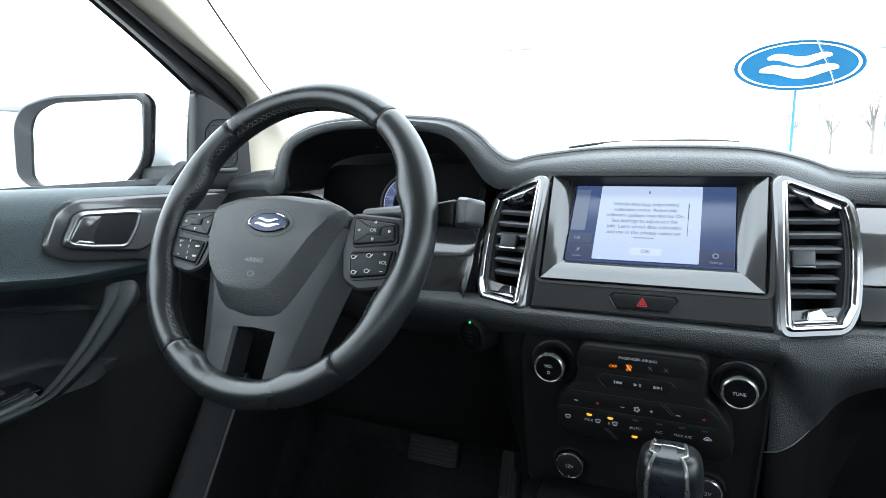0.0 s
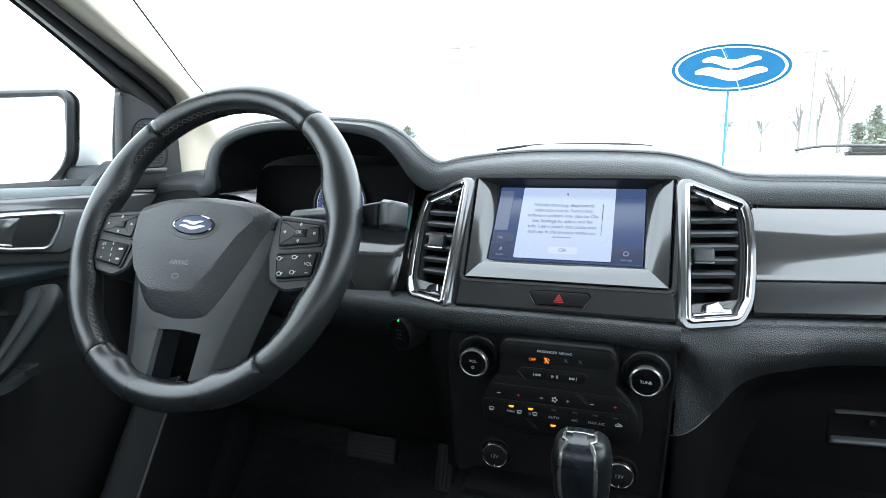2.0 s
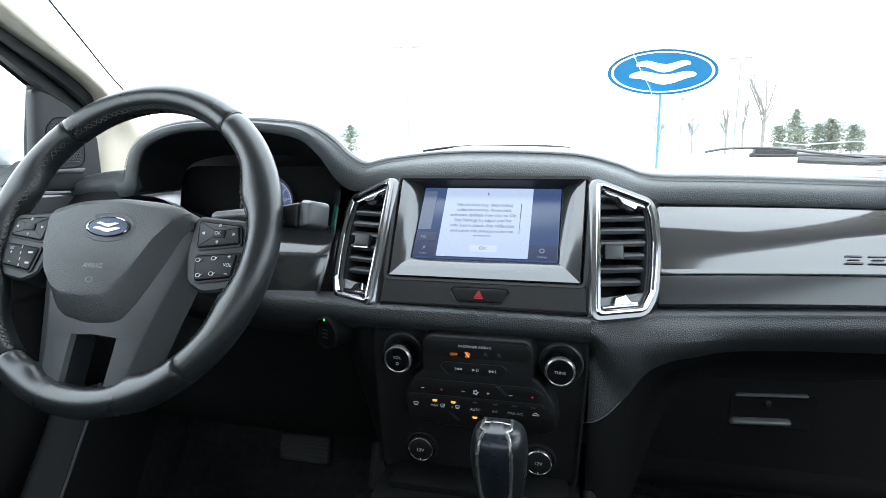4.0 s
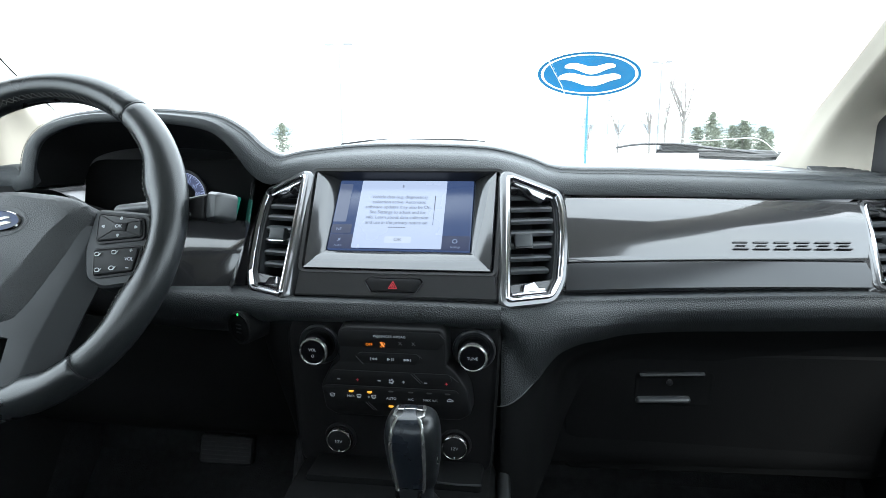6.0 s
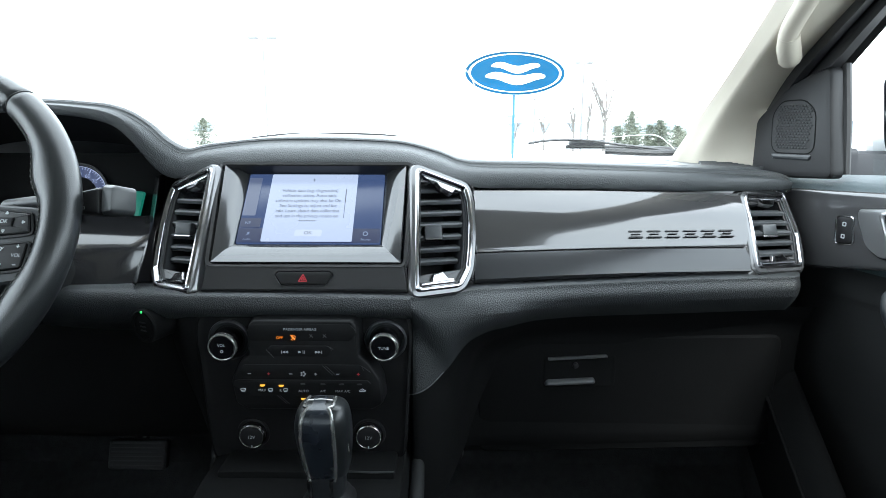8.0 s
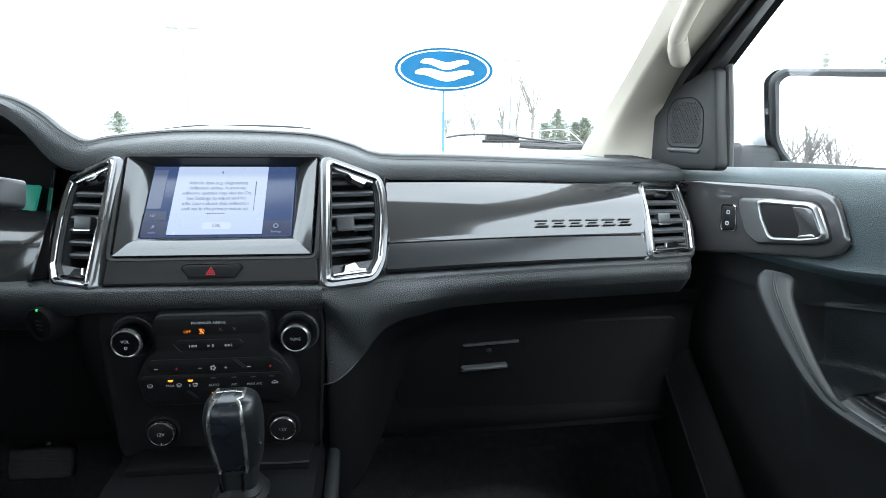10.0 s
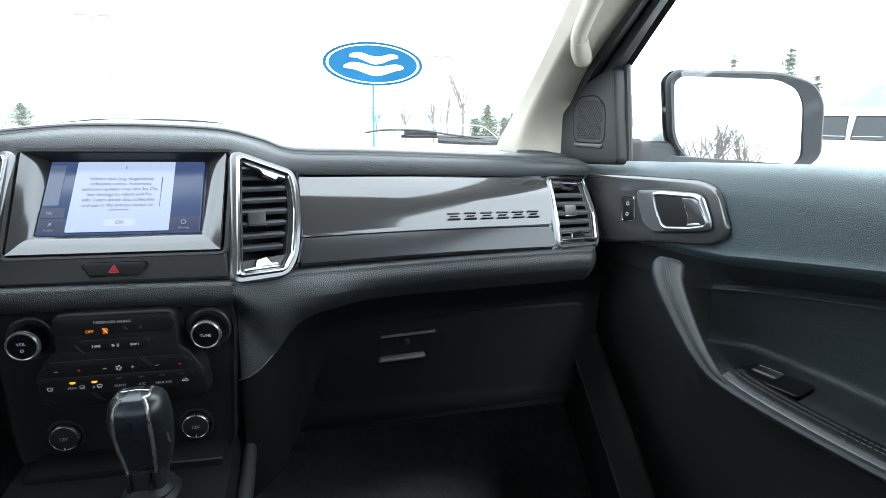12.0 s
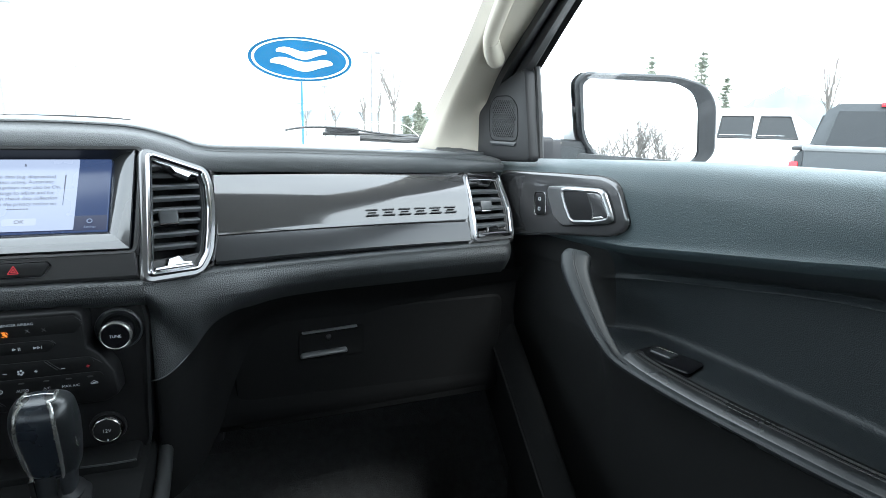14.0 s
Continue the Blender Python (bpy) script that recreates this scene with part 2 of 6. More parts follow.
def cr(pts, n=6):
    """A smooth run through the points, n steps between two."""
    P = np.array(pts, float)
    out = []
    for i in range(len(P) - 1):
        a, b, c, d = P[max(i - 1, 0)], P[i], P[i + 1], P[min(i + 2, len(P) - 1)]
        for k in range(n):
            t = k / n
            out.append(0.5 * (2 * b + (c - a) * t + (2 * a - 5 * b + 4 * c - d) * t * t + (3 * b - a - 3 * c + d) * t ** 3))
    out.append(P[-1])
    return np.array(out)


def skin(rows, bm=None, loop_u=False, loop_v=False, caps=False):
    """A sheet over rows of points. loop_u closes over the rows, loop_v closes each row."""
    bm = bm or bmesh.new()
    V = [[bm.verts.new(p) for p in r] for r in rows]
    nu, nv = len(V), len(V[0])
    for i in range(nu if loop_u else nu - 1):
        for j in range(nv if loop_v else nv - 1):
            a, b = V[i], V[(i + 1) % nu]
            bm.faces.new((a[j], a[(j + 1) % nv], b[(j + 1) % nv], b[j]))
    if caps:
        bm.faces.new(V[0])
        bm.faces.new(V[-1])
    return bm


def smooth_skin(rows, nu=4, nv=4, **k):
    R = np.array(rows, float)
    R = np.array([cr(r, nv) for r in R])
    R = np.array([cr(R[:, j], nu) for j in range(R.shape[1])]).transpose(1, 0, 2)
    return skin(R.tolist(), **k)


class Plane3:
    """A plane with its own right, up and outward ways."""

    def __init__(self, o, u, v):
        self.o, self.u = Vector(o), Vector(u).normalized()
        v = Vector(v)
        self.v = (v - self.u * v.dot(self.u)).normalized()
        self.n = self.u.cross(self.v)

    def at(self, a, b, h=0.0):
        return self.o + self.u * a + self.v * b + self.n * h

    def local(self, p):
        d = Vector(p) - self.o
        return d.dot(self.u), d.dot(self.v)

    def matrix(self, a=0, b=0, h=0.0, turn=0.0):
        m = Matrix((self.u, self.v, self.n)).transposed().to_4x4()
        return Matrix.Translation(self.at(a, b, h)) @ m @ pose(0, 0, 0, 0, 0, turn)


def inset(poly, d):
    n = len(poly)
    area = sum(poly[i][0] * poly[(i + 1) % n][1] - poly[(i + 1) % n][0] * poly[i][1] for i in range(n))
    s = 1 if area > 0 else -1
    out = []
    for i in range(n):
        p, q, r = Vector(poly[i - 1]), Vector(poly[i]), Vector(poly[(i + 1) % n])
        a, b = (q - p).normalized(), (r - q).normalized()
        na, nb = Vector((-a.y, a.x)) * s, Vector((-b.y, b.x)) * s
        m = na + nb
        out.append(tuple(q + m * (d / max(0.3, 1 + na.dot(nb)))))
    return out


def rounded(poly, r, k=4):
    n, out = len(poly), []
    for i in range(n):
        p, q, s = Vector(poly[i - 1]), Vector(poly[i]), Vector(poly[(i + 1) % n])
        rr = min(r, (p - q).length * 0.45, (s - q).length * 0.45)
        a, b = q + (p - q).normalized() * rr, q + (s - q).normalized() * rr
        for j in range(k + 1):
            t = j / k
            out.append(tuple(a * (1 - t) ** 2 + q * 2 * t * (1 - t) + b * t * t))
    return out


def plate(pl, poly, r, profile, bm=None, fill=True, base=False, k=4):
    """A plate on a plane: rings of the rounded outline, each (inset, height)."""
    rows = [[pl.at(a, b, h) for a, b in rounded(inset(poly, d), max(r - d, 0.0008), k)] for d, h in profile]
    bm = skin(rows, bm, loop_v=True)
    bm.verts.ensure_lookup_table()
    n = len(rows[0])
    if fill:
        bm.faces.new(bm.verts[len(bm.verts) - n:])
    if base:
        first = len(bm.verts) - n * len(rows)
        bm.faces.new(bm.verts[first:first + n])
    return bm


def rect(w, h, x=0.0, y=0.0):
    return [(x - w / 2, y - h / 2), (x + w / 2, y - h / 2), (x + w / 2, y + h / 2), (x - w / 2, y + h / 2)]


def lathe(pl, profile, x=0.0, y=0.0, n=32, e=1.0, bm=None, fill=True):
    rows = [[pl.at(x + r * math.cos(2 * math.pi * i / n), y + e * r * math.sin(2 * math.pi * i / n), h) for i in range(n)] for r, h in profile]
    bm = skin(rows, bm, loop_v=True)
    if fill:
        bm.verts.ensure_lookup_table()
        bm.faces.new(bm.verts[len(bm.verts) - n:])
    return bm


def box(lo, hi, bevel=0.004, bm=None, m=None, seg=2):
    own = bmesh.new()
    bmesh.ops.create_cube(own, size=1)
    c, s = [(a + b) / 2 for a, b in zip(lo, hi)], [abs(b - a) for a, b in zip(lo, hi)]
    for v in own.verts:
        v.co = Vector((c[0] + v.co.x * s[0], c[1] + v.co.y * s[1], c[2] + v.co.z * s[2]))
    if bevel:
        bmesh.ops.bevel(own, geom=own.edges[:], offset=min(bevel, min(s) * 0.45), segments=seg, affect="EDGES", profile=0.5)
    if m is not None:
        own.transform(m)
    if bm is None:
        return own
    me = bpy.data.meshes.new("tmp")
    own.to_mesh(me)
    own.free()
    bm.from_mesh(me)
    bpy.data.meshes.remove(me)
    return bm


def tube(pts, rad, n=10, bm=None, squash=1.0, up=(0, 0, 1), caps=True):
    """A tube along the points; rad: a number or one for each point. squash flattens it along up."""
    P = [Vector(p) for p in pts]
    R = rad if hasattr(rad, "__len__") else [rad] * len(P)
    rows = []
    for i, p in enumerate(P):
        d = (P[min(i + 1, len(P) - 1)] - P[max(i - 1, 0)]).normalized()
        a = d.cross(Vector(up))
        if a.length < 1e-3:
            a = d.cross(Vector((1, 0, 0)))
        a.normalize()
        b = d.cross(a)
        rows.append([p + a * (R[i] * math.cos(2 * math.pi * k / n)) + b * (R[i] * squash * math.sin(2 * math.pi * k / n)) for k in range(n)])
    return skin(rows, bm, loop_v=True, caps=caps)


def words(text, size, m, material, parent, name="lettering", align="CENTER", width=1.0):
    cu = bpy.data.curves.new("txt", "FONT")
    cu.body, cu.size, cu.align_x, cu.align_y = text, size, align, "CENTER"
    cu.space_character = width
    tmp = bpy.data.objects.new("txt", cu)
    scene.collection.objects.link(tmp)
    me = bpy.data.meshes.new_from_object(tmp.evaluated_get(bpy.context.evaluated_depsgraph_get()))
    bpy.data.objects.remove(tmp)
    me.transform(m)
    me.materials.clear()
    me.materials.append(material)
    ob = new(name, me)
    ob.parent = parent
    if parent.type == "EMPTY":
        ob.matrix_parent_inverse = Matrix.Translation(-parent.matrix_basis.translation)
    return ob


def dashes(pts, length, gap, rad, bm=None):
    """A row of stitches along the points."""
    bm = bm or bmesh.new()
    P = [Vector(p) for p in pts]
    run, on, seg = 0.0, True, [P[0]]
    for a, b in zip(P, P[1:]):
        L = (b - a).length
        pos = 0.0
        while L - pos > 1e-9:
            need = (length if on else gap) - run
            step = min(need, L - pos)
            pos += step
            run += step
            q = a.lerp(b, pos / L)
            if on:
                seg.append(q)
            if run >= (length if on else gap) - 1e-9:
                if on and len(seg) > 1:
                    tube([seg[0], seg[-1]], rad, 4, bm)
                on, run, seg = not on, 0.0, [q]
    return bm


C = 0.005  # the middle of the dashboard


# ---- dashboard ----
dash = thing("dashboard", (0, 0.9, 0.65), "black grained vinyl pickup dashboard with gunmetal trim and chrome vents", "dashboard")

# upper pad: the stitched upper edge and the lower edge of its front face
EDGE = [
    ((-0.7, 0.852, 1.4520), (-0.7, 0.845, 1.4280)),
    ((-0.66, 0.848, 1.4600), (-0.66, 0.838, 1.4300)),
    ((-0.6, 0.838, 1.4660), (-0.602, 0.825, 1.4340)),
    ((-0.568, 0.815, 1.4604), (-0.562, 0.8, 1.4332)),
    ((-0.553, 0.802, 1.4656), (-0.53, 0.788, 1.4408)),
    ((-0.546, 0.8, 1.4833), (-0.52, 0.785, 1.4687)),
    ((-0.538, 0.8, 1.4997), (-0.511, 0.785, 1.4934)),
    ((-0.518, 0.8, 1.5200), (-0.495, 0.785, 1.5100)),
    ((-0.477, 0.8, 1.5365), (-0.46, 0.785, 1.5232)),
    ((-0.418, 0.8, 1.5440), (-0.415, 0.785, 1.5295)),
    ((-0.335, 0.8, 1.5440), (-0.342, 0.785, 1.5290)),
    ((-0.291, 0.8, 1.5410), (-0.295, 0.785, 1.5245)),
    ((-0.263, 0.8, 1.5380), (-0.268, 0.785, 1.5195)),
    ((-0.238, 0.8, 1.5300), (-0.247, 0.785, 1.5105)),
    ((-0.214, 0.803, 1.5140), (-0.226, 0.786, 1.4895)),
    ((-0.194, 0.808, 1.4930), (-0.208, 0.795, 1.4600)),
    ((-0.172, 0.813, 1.4815), (-0.185, 0.8, 1.4463)),
    ((-0.144, 0.82, 1.4875), (-0.15, 0.797, 1.4552)),
    ((-0.07, 0.83, 1.4952), (-0.07, 0.79, 1.4661)),
    ((0.01, 0.832, 1.4962), (0.01, 0.79, 1.4671)),
    ((0.088, 0.832, 1.4935), (0.088, 0.79, 1.4657)),
    ((0.126, 0.833, 1.4885), (0.13, 0.79, 1.4623)),
    ((0.164, 0.836, 1.4775), (0.165, 0.8, 1.4493)),
    ((0.202, 0.842, 1.4650), (0.205, 0.82, 1.4340)),
    ((0.3, 0.86, 1.4622), (0.3, 0.84, 1.4308)),
    ((0.43, 0.88, 1.4573), (0.43, 0.862, 1.4269)),
    ((0.555, 0.9, 1.4520), (0.555, 0.885, 1.4229)),
    ((0.655, 0.918, 1.4457), (0.66, 0.906, 1.4227)),
    ((0.688, 0.926, 1.4380), (0.688, 0.916, 1.4220)),
]
rows = []
for S, B in EDGE:
    S, B = Vector(S), Vector(B)
    h = max(0.0, S.z - 1.468)
    mid = S.lerp(B, 0.5) + Vector((0, -0.008, 0.002))
    top = [S + Vector((0, 0.012, 0.003 - h * 0.06)), S + Vector((0, 0.045, -h * 0.55)),
           Vector((S.x, 0.95, min(1.462, S.z + 0.003) + h * 0.06)), Vector((S.x, 1.05, min(1.460, S.z + 0.002))), Vector((S.x, 1.22, min(1.452, S.z)))]
    if -0.165 < S.x < 0.21:
        k = min(1.0, (S.x + 0.165) / 0.05, (0.21 - S.x) / 0.05)
        flat = [S + Vector((0, 0.012, 0.003)), S + Vector((0, 0.045, 0.004)), Vector((S.x, 0.95, S.z + 0.004)), Vector((S.x, 1.05, S.z - 0.012)), Vector((S.x, 1.22, 1.452))]
        top = [p.lerp(q, k) for p, q in zip(top, flat)]
    rows.append([B + Vector((0, 0.11, -0.004)), B + Vector((0, 0.03, -0.002)), B + Vector((0, 0.006, -0.002)), B, mid, S + Vector((0, -0.003, -0.004)), S, *top])
part("upper_pad", smooth_skin(rows, 3, 3), PAD, dash, "black stitched leather-look dash top")
line = [tuple(Vector(p) + Vector((0, -0.0030, 0.0002))) for p in cr([S for S, B in EDGE], 8)]
part("stitching", dashes(line, 0.0046, 0.0014, 0.0004), THREAD, dash, "dark grey stitching")
line2 = [tuple(Vector(p) + Vector((0, -0.0062, -0.0052))) for p in cr([S for S, B in EDGE], 8)]
part("stitching", dashes(line2, 0.0046, 0.0014, 0.0004), THREAD, dash, "dark grey stitching")

# defrost vent bars at the passenger end of the top
for i in range(7):
    y = 0.958 + i * 0.021
    part("defrost_slat", box((0.572 + i * 0.008, y, 1.445), (0.668, y + 0.007, 1.4522 + i * 0.0004), 0.001), SMOOTHP, dash)
part("defrost_slot", tube(cr([(-0.125, 0.934, 1.4945), (-0.07, 0.935, 1.5005), (0.0, 0.936, 1.5015), (0.06, 0.936, 1.5005), (0.097, 0.935, 1.4975)], 6), 0.0022, 6), DARK, dash, "black defroster slot edge")

# instrument cluster
hoodrows = []
inner = cr([B for S, B in EDGE[4:16]], 4)
for p in inner:
    p = Vector(p)
    q = Vector((-0.365 + (p.x + 0.365) * 0.90, 0.868, 1.43 + (p.z - 1.43) * 0.62))
    hoodrows.append([p + Vector((0, 0.004, -0.001)), p.lerp(q, 0.35), q])
part("cluster_hood_lining", skin(hoodrows), BLACKP, dash)
cl = Plane3((-0.365, 0.88, 1.435), (1, 0, 0), (0, 0.25, 1))
part("cluster_face", plate(cl, rect(0.31, 0.20, 0, -0.060), 0.03, [(0, -0.01), (0, 0), (0.004, 0.002)]), BLACKP, dash, "dark instrument cluster face")
for cx in (0.006,):
    part("dial_ring", lathe(cl, [(0.046, 0.004), (0.046, 0.010), (0.043, 0.010), (0.0425, 0.006)], cx, -0.022, 40, fill=False), DARK, dash)
dial = Plane3(cl.at(0.006, -0.022, 0.006), cl.u, cl.v)
bm = bmesh.new()
for i in range(0, 41):
    a = radians(215 - i * 6.25)
    r0 = 0.0345 if i % 4 == 0 else 0.0370
    p, q = dial.at(r0 * math.cos(a), r0 * math.sin(a)), dial.at(0.0395 * math.cos(a), 0.0395 * math.sin(a))
    tube([p, q], 0.0005 if i % 4 else 0.0008, 4, bm)
part("dial_ticks", bm, DIALW, dash)
part("dial_glow_ring", lathe(dial, [(0.0412, 0.0), (0.0412, 0.001), (0.0403, 0.001), (0.0403, 0)], 0, 0, 48, fill=False), DIALW, dash)
part("dial_band", lathe(dial, [(0.0400, -0.002), (0.026, -0.002)], 0, 0, 48, fill=False), DIALB, dash)
for i, s in enumerate(("10", "20", "30", "40", "50", "60", "70", "80", "90", "100")):
    a = radians(215 - (i + 1) * 25)
    words(s, 0.0082, dial.matrix(0.0298 * math.cos(a), 0.0298 * math.sin(a), 0.0006), DIALW, dash, "dial_numeral")
teal = Plane3((-0.271, 0.858, 1.404), (1, 0.05, 0), (0, 0.25, 1))
part("teal_display", plate(teal, [(-0.022, -0.019), (0.004, -0.020), (0.012, 0.017), (-0.018, 0.019)], 0.004, [(0, -0.004), (0, 0), (0.001, 0.0008)]), TEAL, dash, "small teal lit display")

part("dash_core", box((-0.82, 0.945, 0.99), (0.82, 1.20, 1.395), 0.01), DARK, dash)
part("dash_core", box((-0.125, 0.802, 1.440), (0.135, 0.862, 1.462), 0.004), DARK, dash)
part("dash_core", box((-0.19, 0.86, 1.0), (0.20, 0.95, 1.44), 0.01), DARK, dash)

# centre screen
scr = Plane3((C - 0.002, 0.7645, 1.411), (1, 0, 0), (0, 0.071, 0.078))
SW, SH = 0.176, 0.1055
TL = [(-0.112, 0.786, 1.461), (0.121, 0.786, 1.461), (0.118, 0.703, 1.353), (-0.106, 0.703, 1.353)]
IN = [scr.at(-SW / 2 - 0.001, SH / 2 + 0.001, -0.001), scr.at(SW / 2 + 0.001, SH / 2 + 0.001, -0.001), scr.at(SW / 2 + 0.001, -SH / 2 - 0.001, -0.001), scr.at(-SW / 2 - 0.001, -SH / 2 - 0.001, -0.001)]
for i, (nm, mt) in enumerate((("bezel_top", DARK), ("bezel_side", BEZEL), ("bezel_sill", BEZEL), ("bezel_side", BEZEL))):
    j = (i + 1) % 4
    a, b, c, d = Vector(TL[i]), Vector(TL[j]), Vector(IN[j]), Vector(IN[i])
    k = (c + d - a - b) * 0.5
    g = Vector((0, -0.003, 0.0015))
    bow = Vector((0, -0.0040, 0.0026)) if nm != "bezel_top" else Vector((0, 0, 0))
    rws = [[a.lerp(b, s) for s in (0, 0.5, 1)], [(a + k * 0.04 + g).lerp(b + k * 0.04 + g, s) for s in (0, 0.5, 1)], [(a.lerp(d, 0.30) + bow * 0.8).lerp(b.lerp(c, 0.30) + bow * 0.8, s) for s in (0, 0.5, 1)], [(a.lerp(d, 0.62) + bow).lerp(b.lerp(c, 0.62) + bow, s) for s in (0, 0.5, 1)], [d.lerp(c, s) for s in (0, 0.5, 1)], [(d + Vector((0, 0.02, -0.02))).lerp(c + Vector((0, 0.02, -0.02)), s) for s in (0, 0.5, 1)]]
    part(nm, skin(rws), mt, dash, "glossy grey screen surround" if mt is BEZEL else "")
# slim frame round the bezel
fr = Plane3((C, 0.7445, 1.407), (1, 0, 0), (0, 0.083, 0.108))
part("screen_frame", plate(fr, [(-0.114, -0.069), (0.116, -0.069), (0.120, 0.071), (-0.121, 0.071)], 0.006, [(-0.006, -0.02), (-0.006, -0.002), (-0.004, 0.001), (0, 0.0005), (0.002, -0.006)], fill=False), GLOSSD, dash, "gunmetal frame around the screen")
lcd = part("touchscreen", plate(scr, rect(SW, SH), 0.002, [(0, -0.004), (0, 0), (0.0006, 0.0004)]), LCDBLUE, dash, "lit touchscreen with a grey-blue notice over a dimmed map")


def on_screen(fx, fy):
    return (fx - 0.5) * SW, (0.5 - fy) * SH


def screen_rect(x0, y0, x1, y1, h, m, name, r=0.001):
    (a, b), (c, d) = on_screen(x0, y0), on_screen(x1, y1)
    part(name, plate(scr, [(a, d), (c, d), (c, b), (a, b)], r, [(0, h - 0.0003), (0, h), (0.0001, h)], k=2), m, lcd)


screen_rect(0.005, 0.06, 0.10, 0.62, 0.0008, LCDGREY, "map_area")
screen_rect(0.003, 0.80, 0.997, 0.995, 0.0008, LCDNAVY, "menu_bar")
screen_rect(0.003, 0.66, 0.15, 0.79, 0.0010, LCDNAVY, "heading_bar")
screen_rect(0.172, 0.012, 0.805, 0.985, 0.0016, POPUP, "notice_panel", 0.0015)
screen_rect(0.40, 0.825, 0.59, 0.915, 0.0020, POPBTN, "notice_button", 0.002)
screen_rect(0.728, 0.24, 0.732, 0.66, 0.0021, LCDGREY, "scroll_track")
screen_rect(0.727, 0.24, 0.733, 0.45, 0.0023, POPTEXT, "scroll_bar")
for i, s in enumerate(("Vehicle data (e.g. diagnostics)", "collection active. Automatic", "software updates may also be On.", "See Settings to adjust and for", "info. Learn about data collection", "and use in the privacy notice on")):
    a, b = on_screen(0.468, 0.262 + i * 0.0745)
    words(s, 0.0066, scr.matrix(a, b, 0.0022), POPTEXT, lcd, width=0.94)
for i in range(7):
    screen_rect(0.415 + i * 0.018, 0.693, 0.427 + i * 0.018, 0.705, 0.0021, POPTEXT, "cut_off_line")
words("OK", 0.0068, scr.matrix(*on_screen(0.495, 0.87), 0.0023), POPTEXT, lcd)
words("Audio", 0.0040, scr.matrix(*on_screen(0.075, 0.955), 0.0018), LCDTEXT, lcd)
words("Settings", 0.0040, scr.matrix(*on_screen(0.90, 0.955), 0.0018), LCDTEXT, lcd)
words("NE", 0.0055, scr.matrix(*on_screen(0.06, 0.73), 0.0018), LCDTEXT, lcd)
words("\u266b", 0.0075, scr.matrix(*on_screen(0.075, 0.88), 0.0018), LCDTEXT, lcd)
part("gear_icon", lathe(scr, [(0.0032, 0.0014), (0.0032, 0.0018), (0.0022, 0.0018), (0.0022, 0.0014)], *on_screen(0.895, 0.875), 12, fill=False), LCDTEXT, lcd)
bm = tube([scr.at(*on_screen(0.488, 0.12), 0.002), scr.at(*on_screen(0.488, 0.085), 0.002)], 0.0003, 4)
tube([scr.at(*on_screen(0.482, 0.08), 0.002), scr.at(*on_screen(0.482, 0.115), 0.002)], 0.0003, 4, bm)
part("arrow_icon", bm, POPTEXT, lcd)

# hazard switch strip
hz = Plane3((C, 0.694, 1.337), (1, 0, 0), (0, 0.018, 0.036))
part("hazard_strip", plate(hz, [(-0.121, -0.0155), (0.123, -0.0155), (0.119, 0.0195), (-0.118, 0.0195)], 0.003, [(0, -0.03), (0, -0.004), (0.003, 0.0), (0.006, 0.0004)]), GLOSSD, dash)
hb = [(-0.035, 0.004), (-0.026, -0.0095), (0.027, -0.0095), (0.036, 0.004), (0.031, 0.0095), (-0.030, 0.0095)]
part("hazard_switch_frame", plate(hz, hb, 0.003, [(0, 0), (0, 0.0018), (0.0012, 0.0022), (0.002, 0.001)], fill=False), BLACKG, dash, "piano black switch surround")
hsw = part("hazard_switch", plate(hz, hb, 0.003, [(0.0022, 0), (0.0022, 0.0022), (0.004, 0.003)]), PANELB, dash, "black hazard switch with red triangle")
bm = bmesh.new()
tri = [(0.0065 * math.cos(radians(a)), 0.0065 * math.sin(radians(a)) - 0.0015) for a in (90, 210, 330)]
for d0, d1 in ((0, 0.0008), (0.0016, 0.0024)):
    plate(hz, inset(tri, d0), 0.0005, [(0, 0.0034), (0, 0.0037), (d1 - d0, 0.0037), (d1 - d0, 0.0034)], bm, fill=False, k=1)
part("hazard_triangle", bm, REDP, hsw)

# padded lip under the centre and down the passenger side
LIP = [  # x, y and z of the upper edge
    (-0.62, 0.76, 1.315), (-0.45, 0.745, 1.315), (-0.30, 0.725, 1.316), (-0.20, 0.712, 1.317), (-0.125, 0.686, 1.3205), (0.0, 0.686, 1.3205), (0.131, 0.686, 1.319)]


def bulge(x, y, z):
    k = min(1.0, max(0.0, (abs(x - C) - 0.135) / 0.11))
    k = k * k * (3 - 2 * k) * 0.40
    return [(x, y + 0.03, z + 0.002), (x, y, z), (x, y - 0.006 - 0.008 * k, z - 0.006), (x, y - 0.006 - 0.014 * k, z - 0.018 - 0.004 * k),
            (x, y + 0.004 - 0.018 * k, z - 0.029 - 0.022 * k), (x, y + 0.018 - 0.020 * k, z - 0.034 - 0.038 * k), (x, y + 0.022 + 0.008 * k, z - 0.038 - 0.058 * k), (x, y + 0.03 + 0.03 * k, z - 0.046 - 0.068 * k)]


part("lower_lip", smooth_skin([bulge(*p) for p in LIP], 4, 4), LIPV, dash, "grained black padded lower dash")


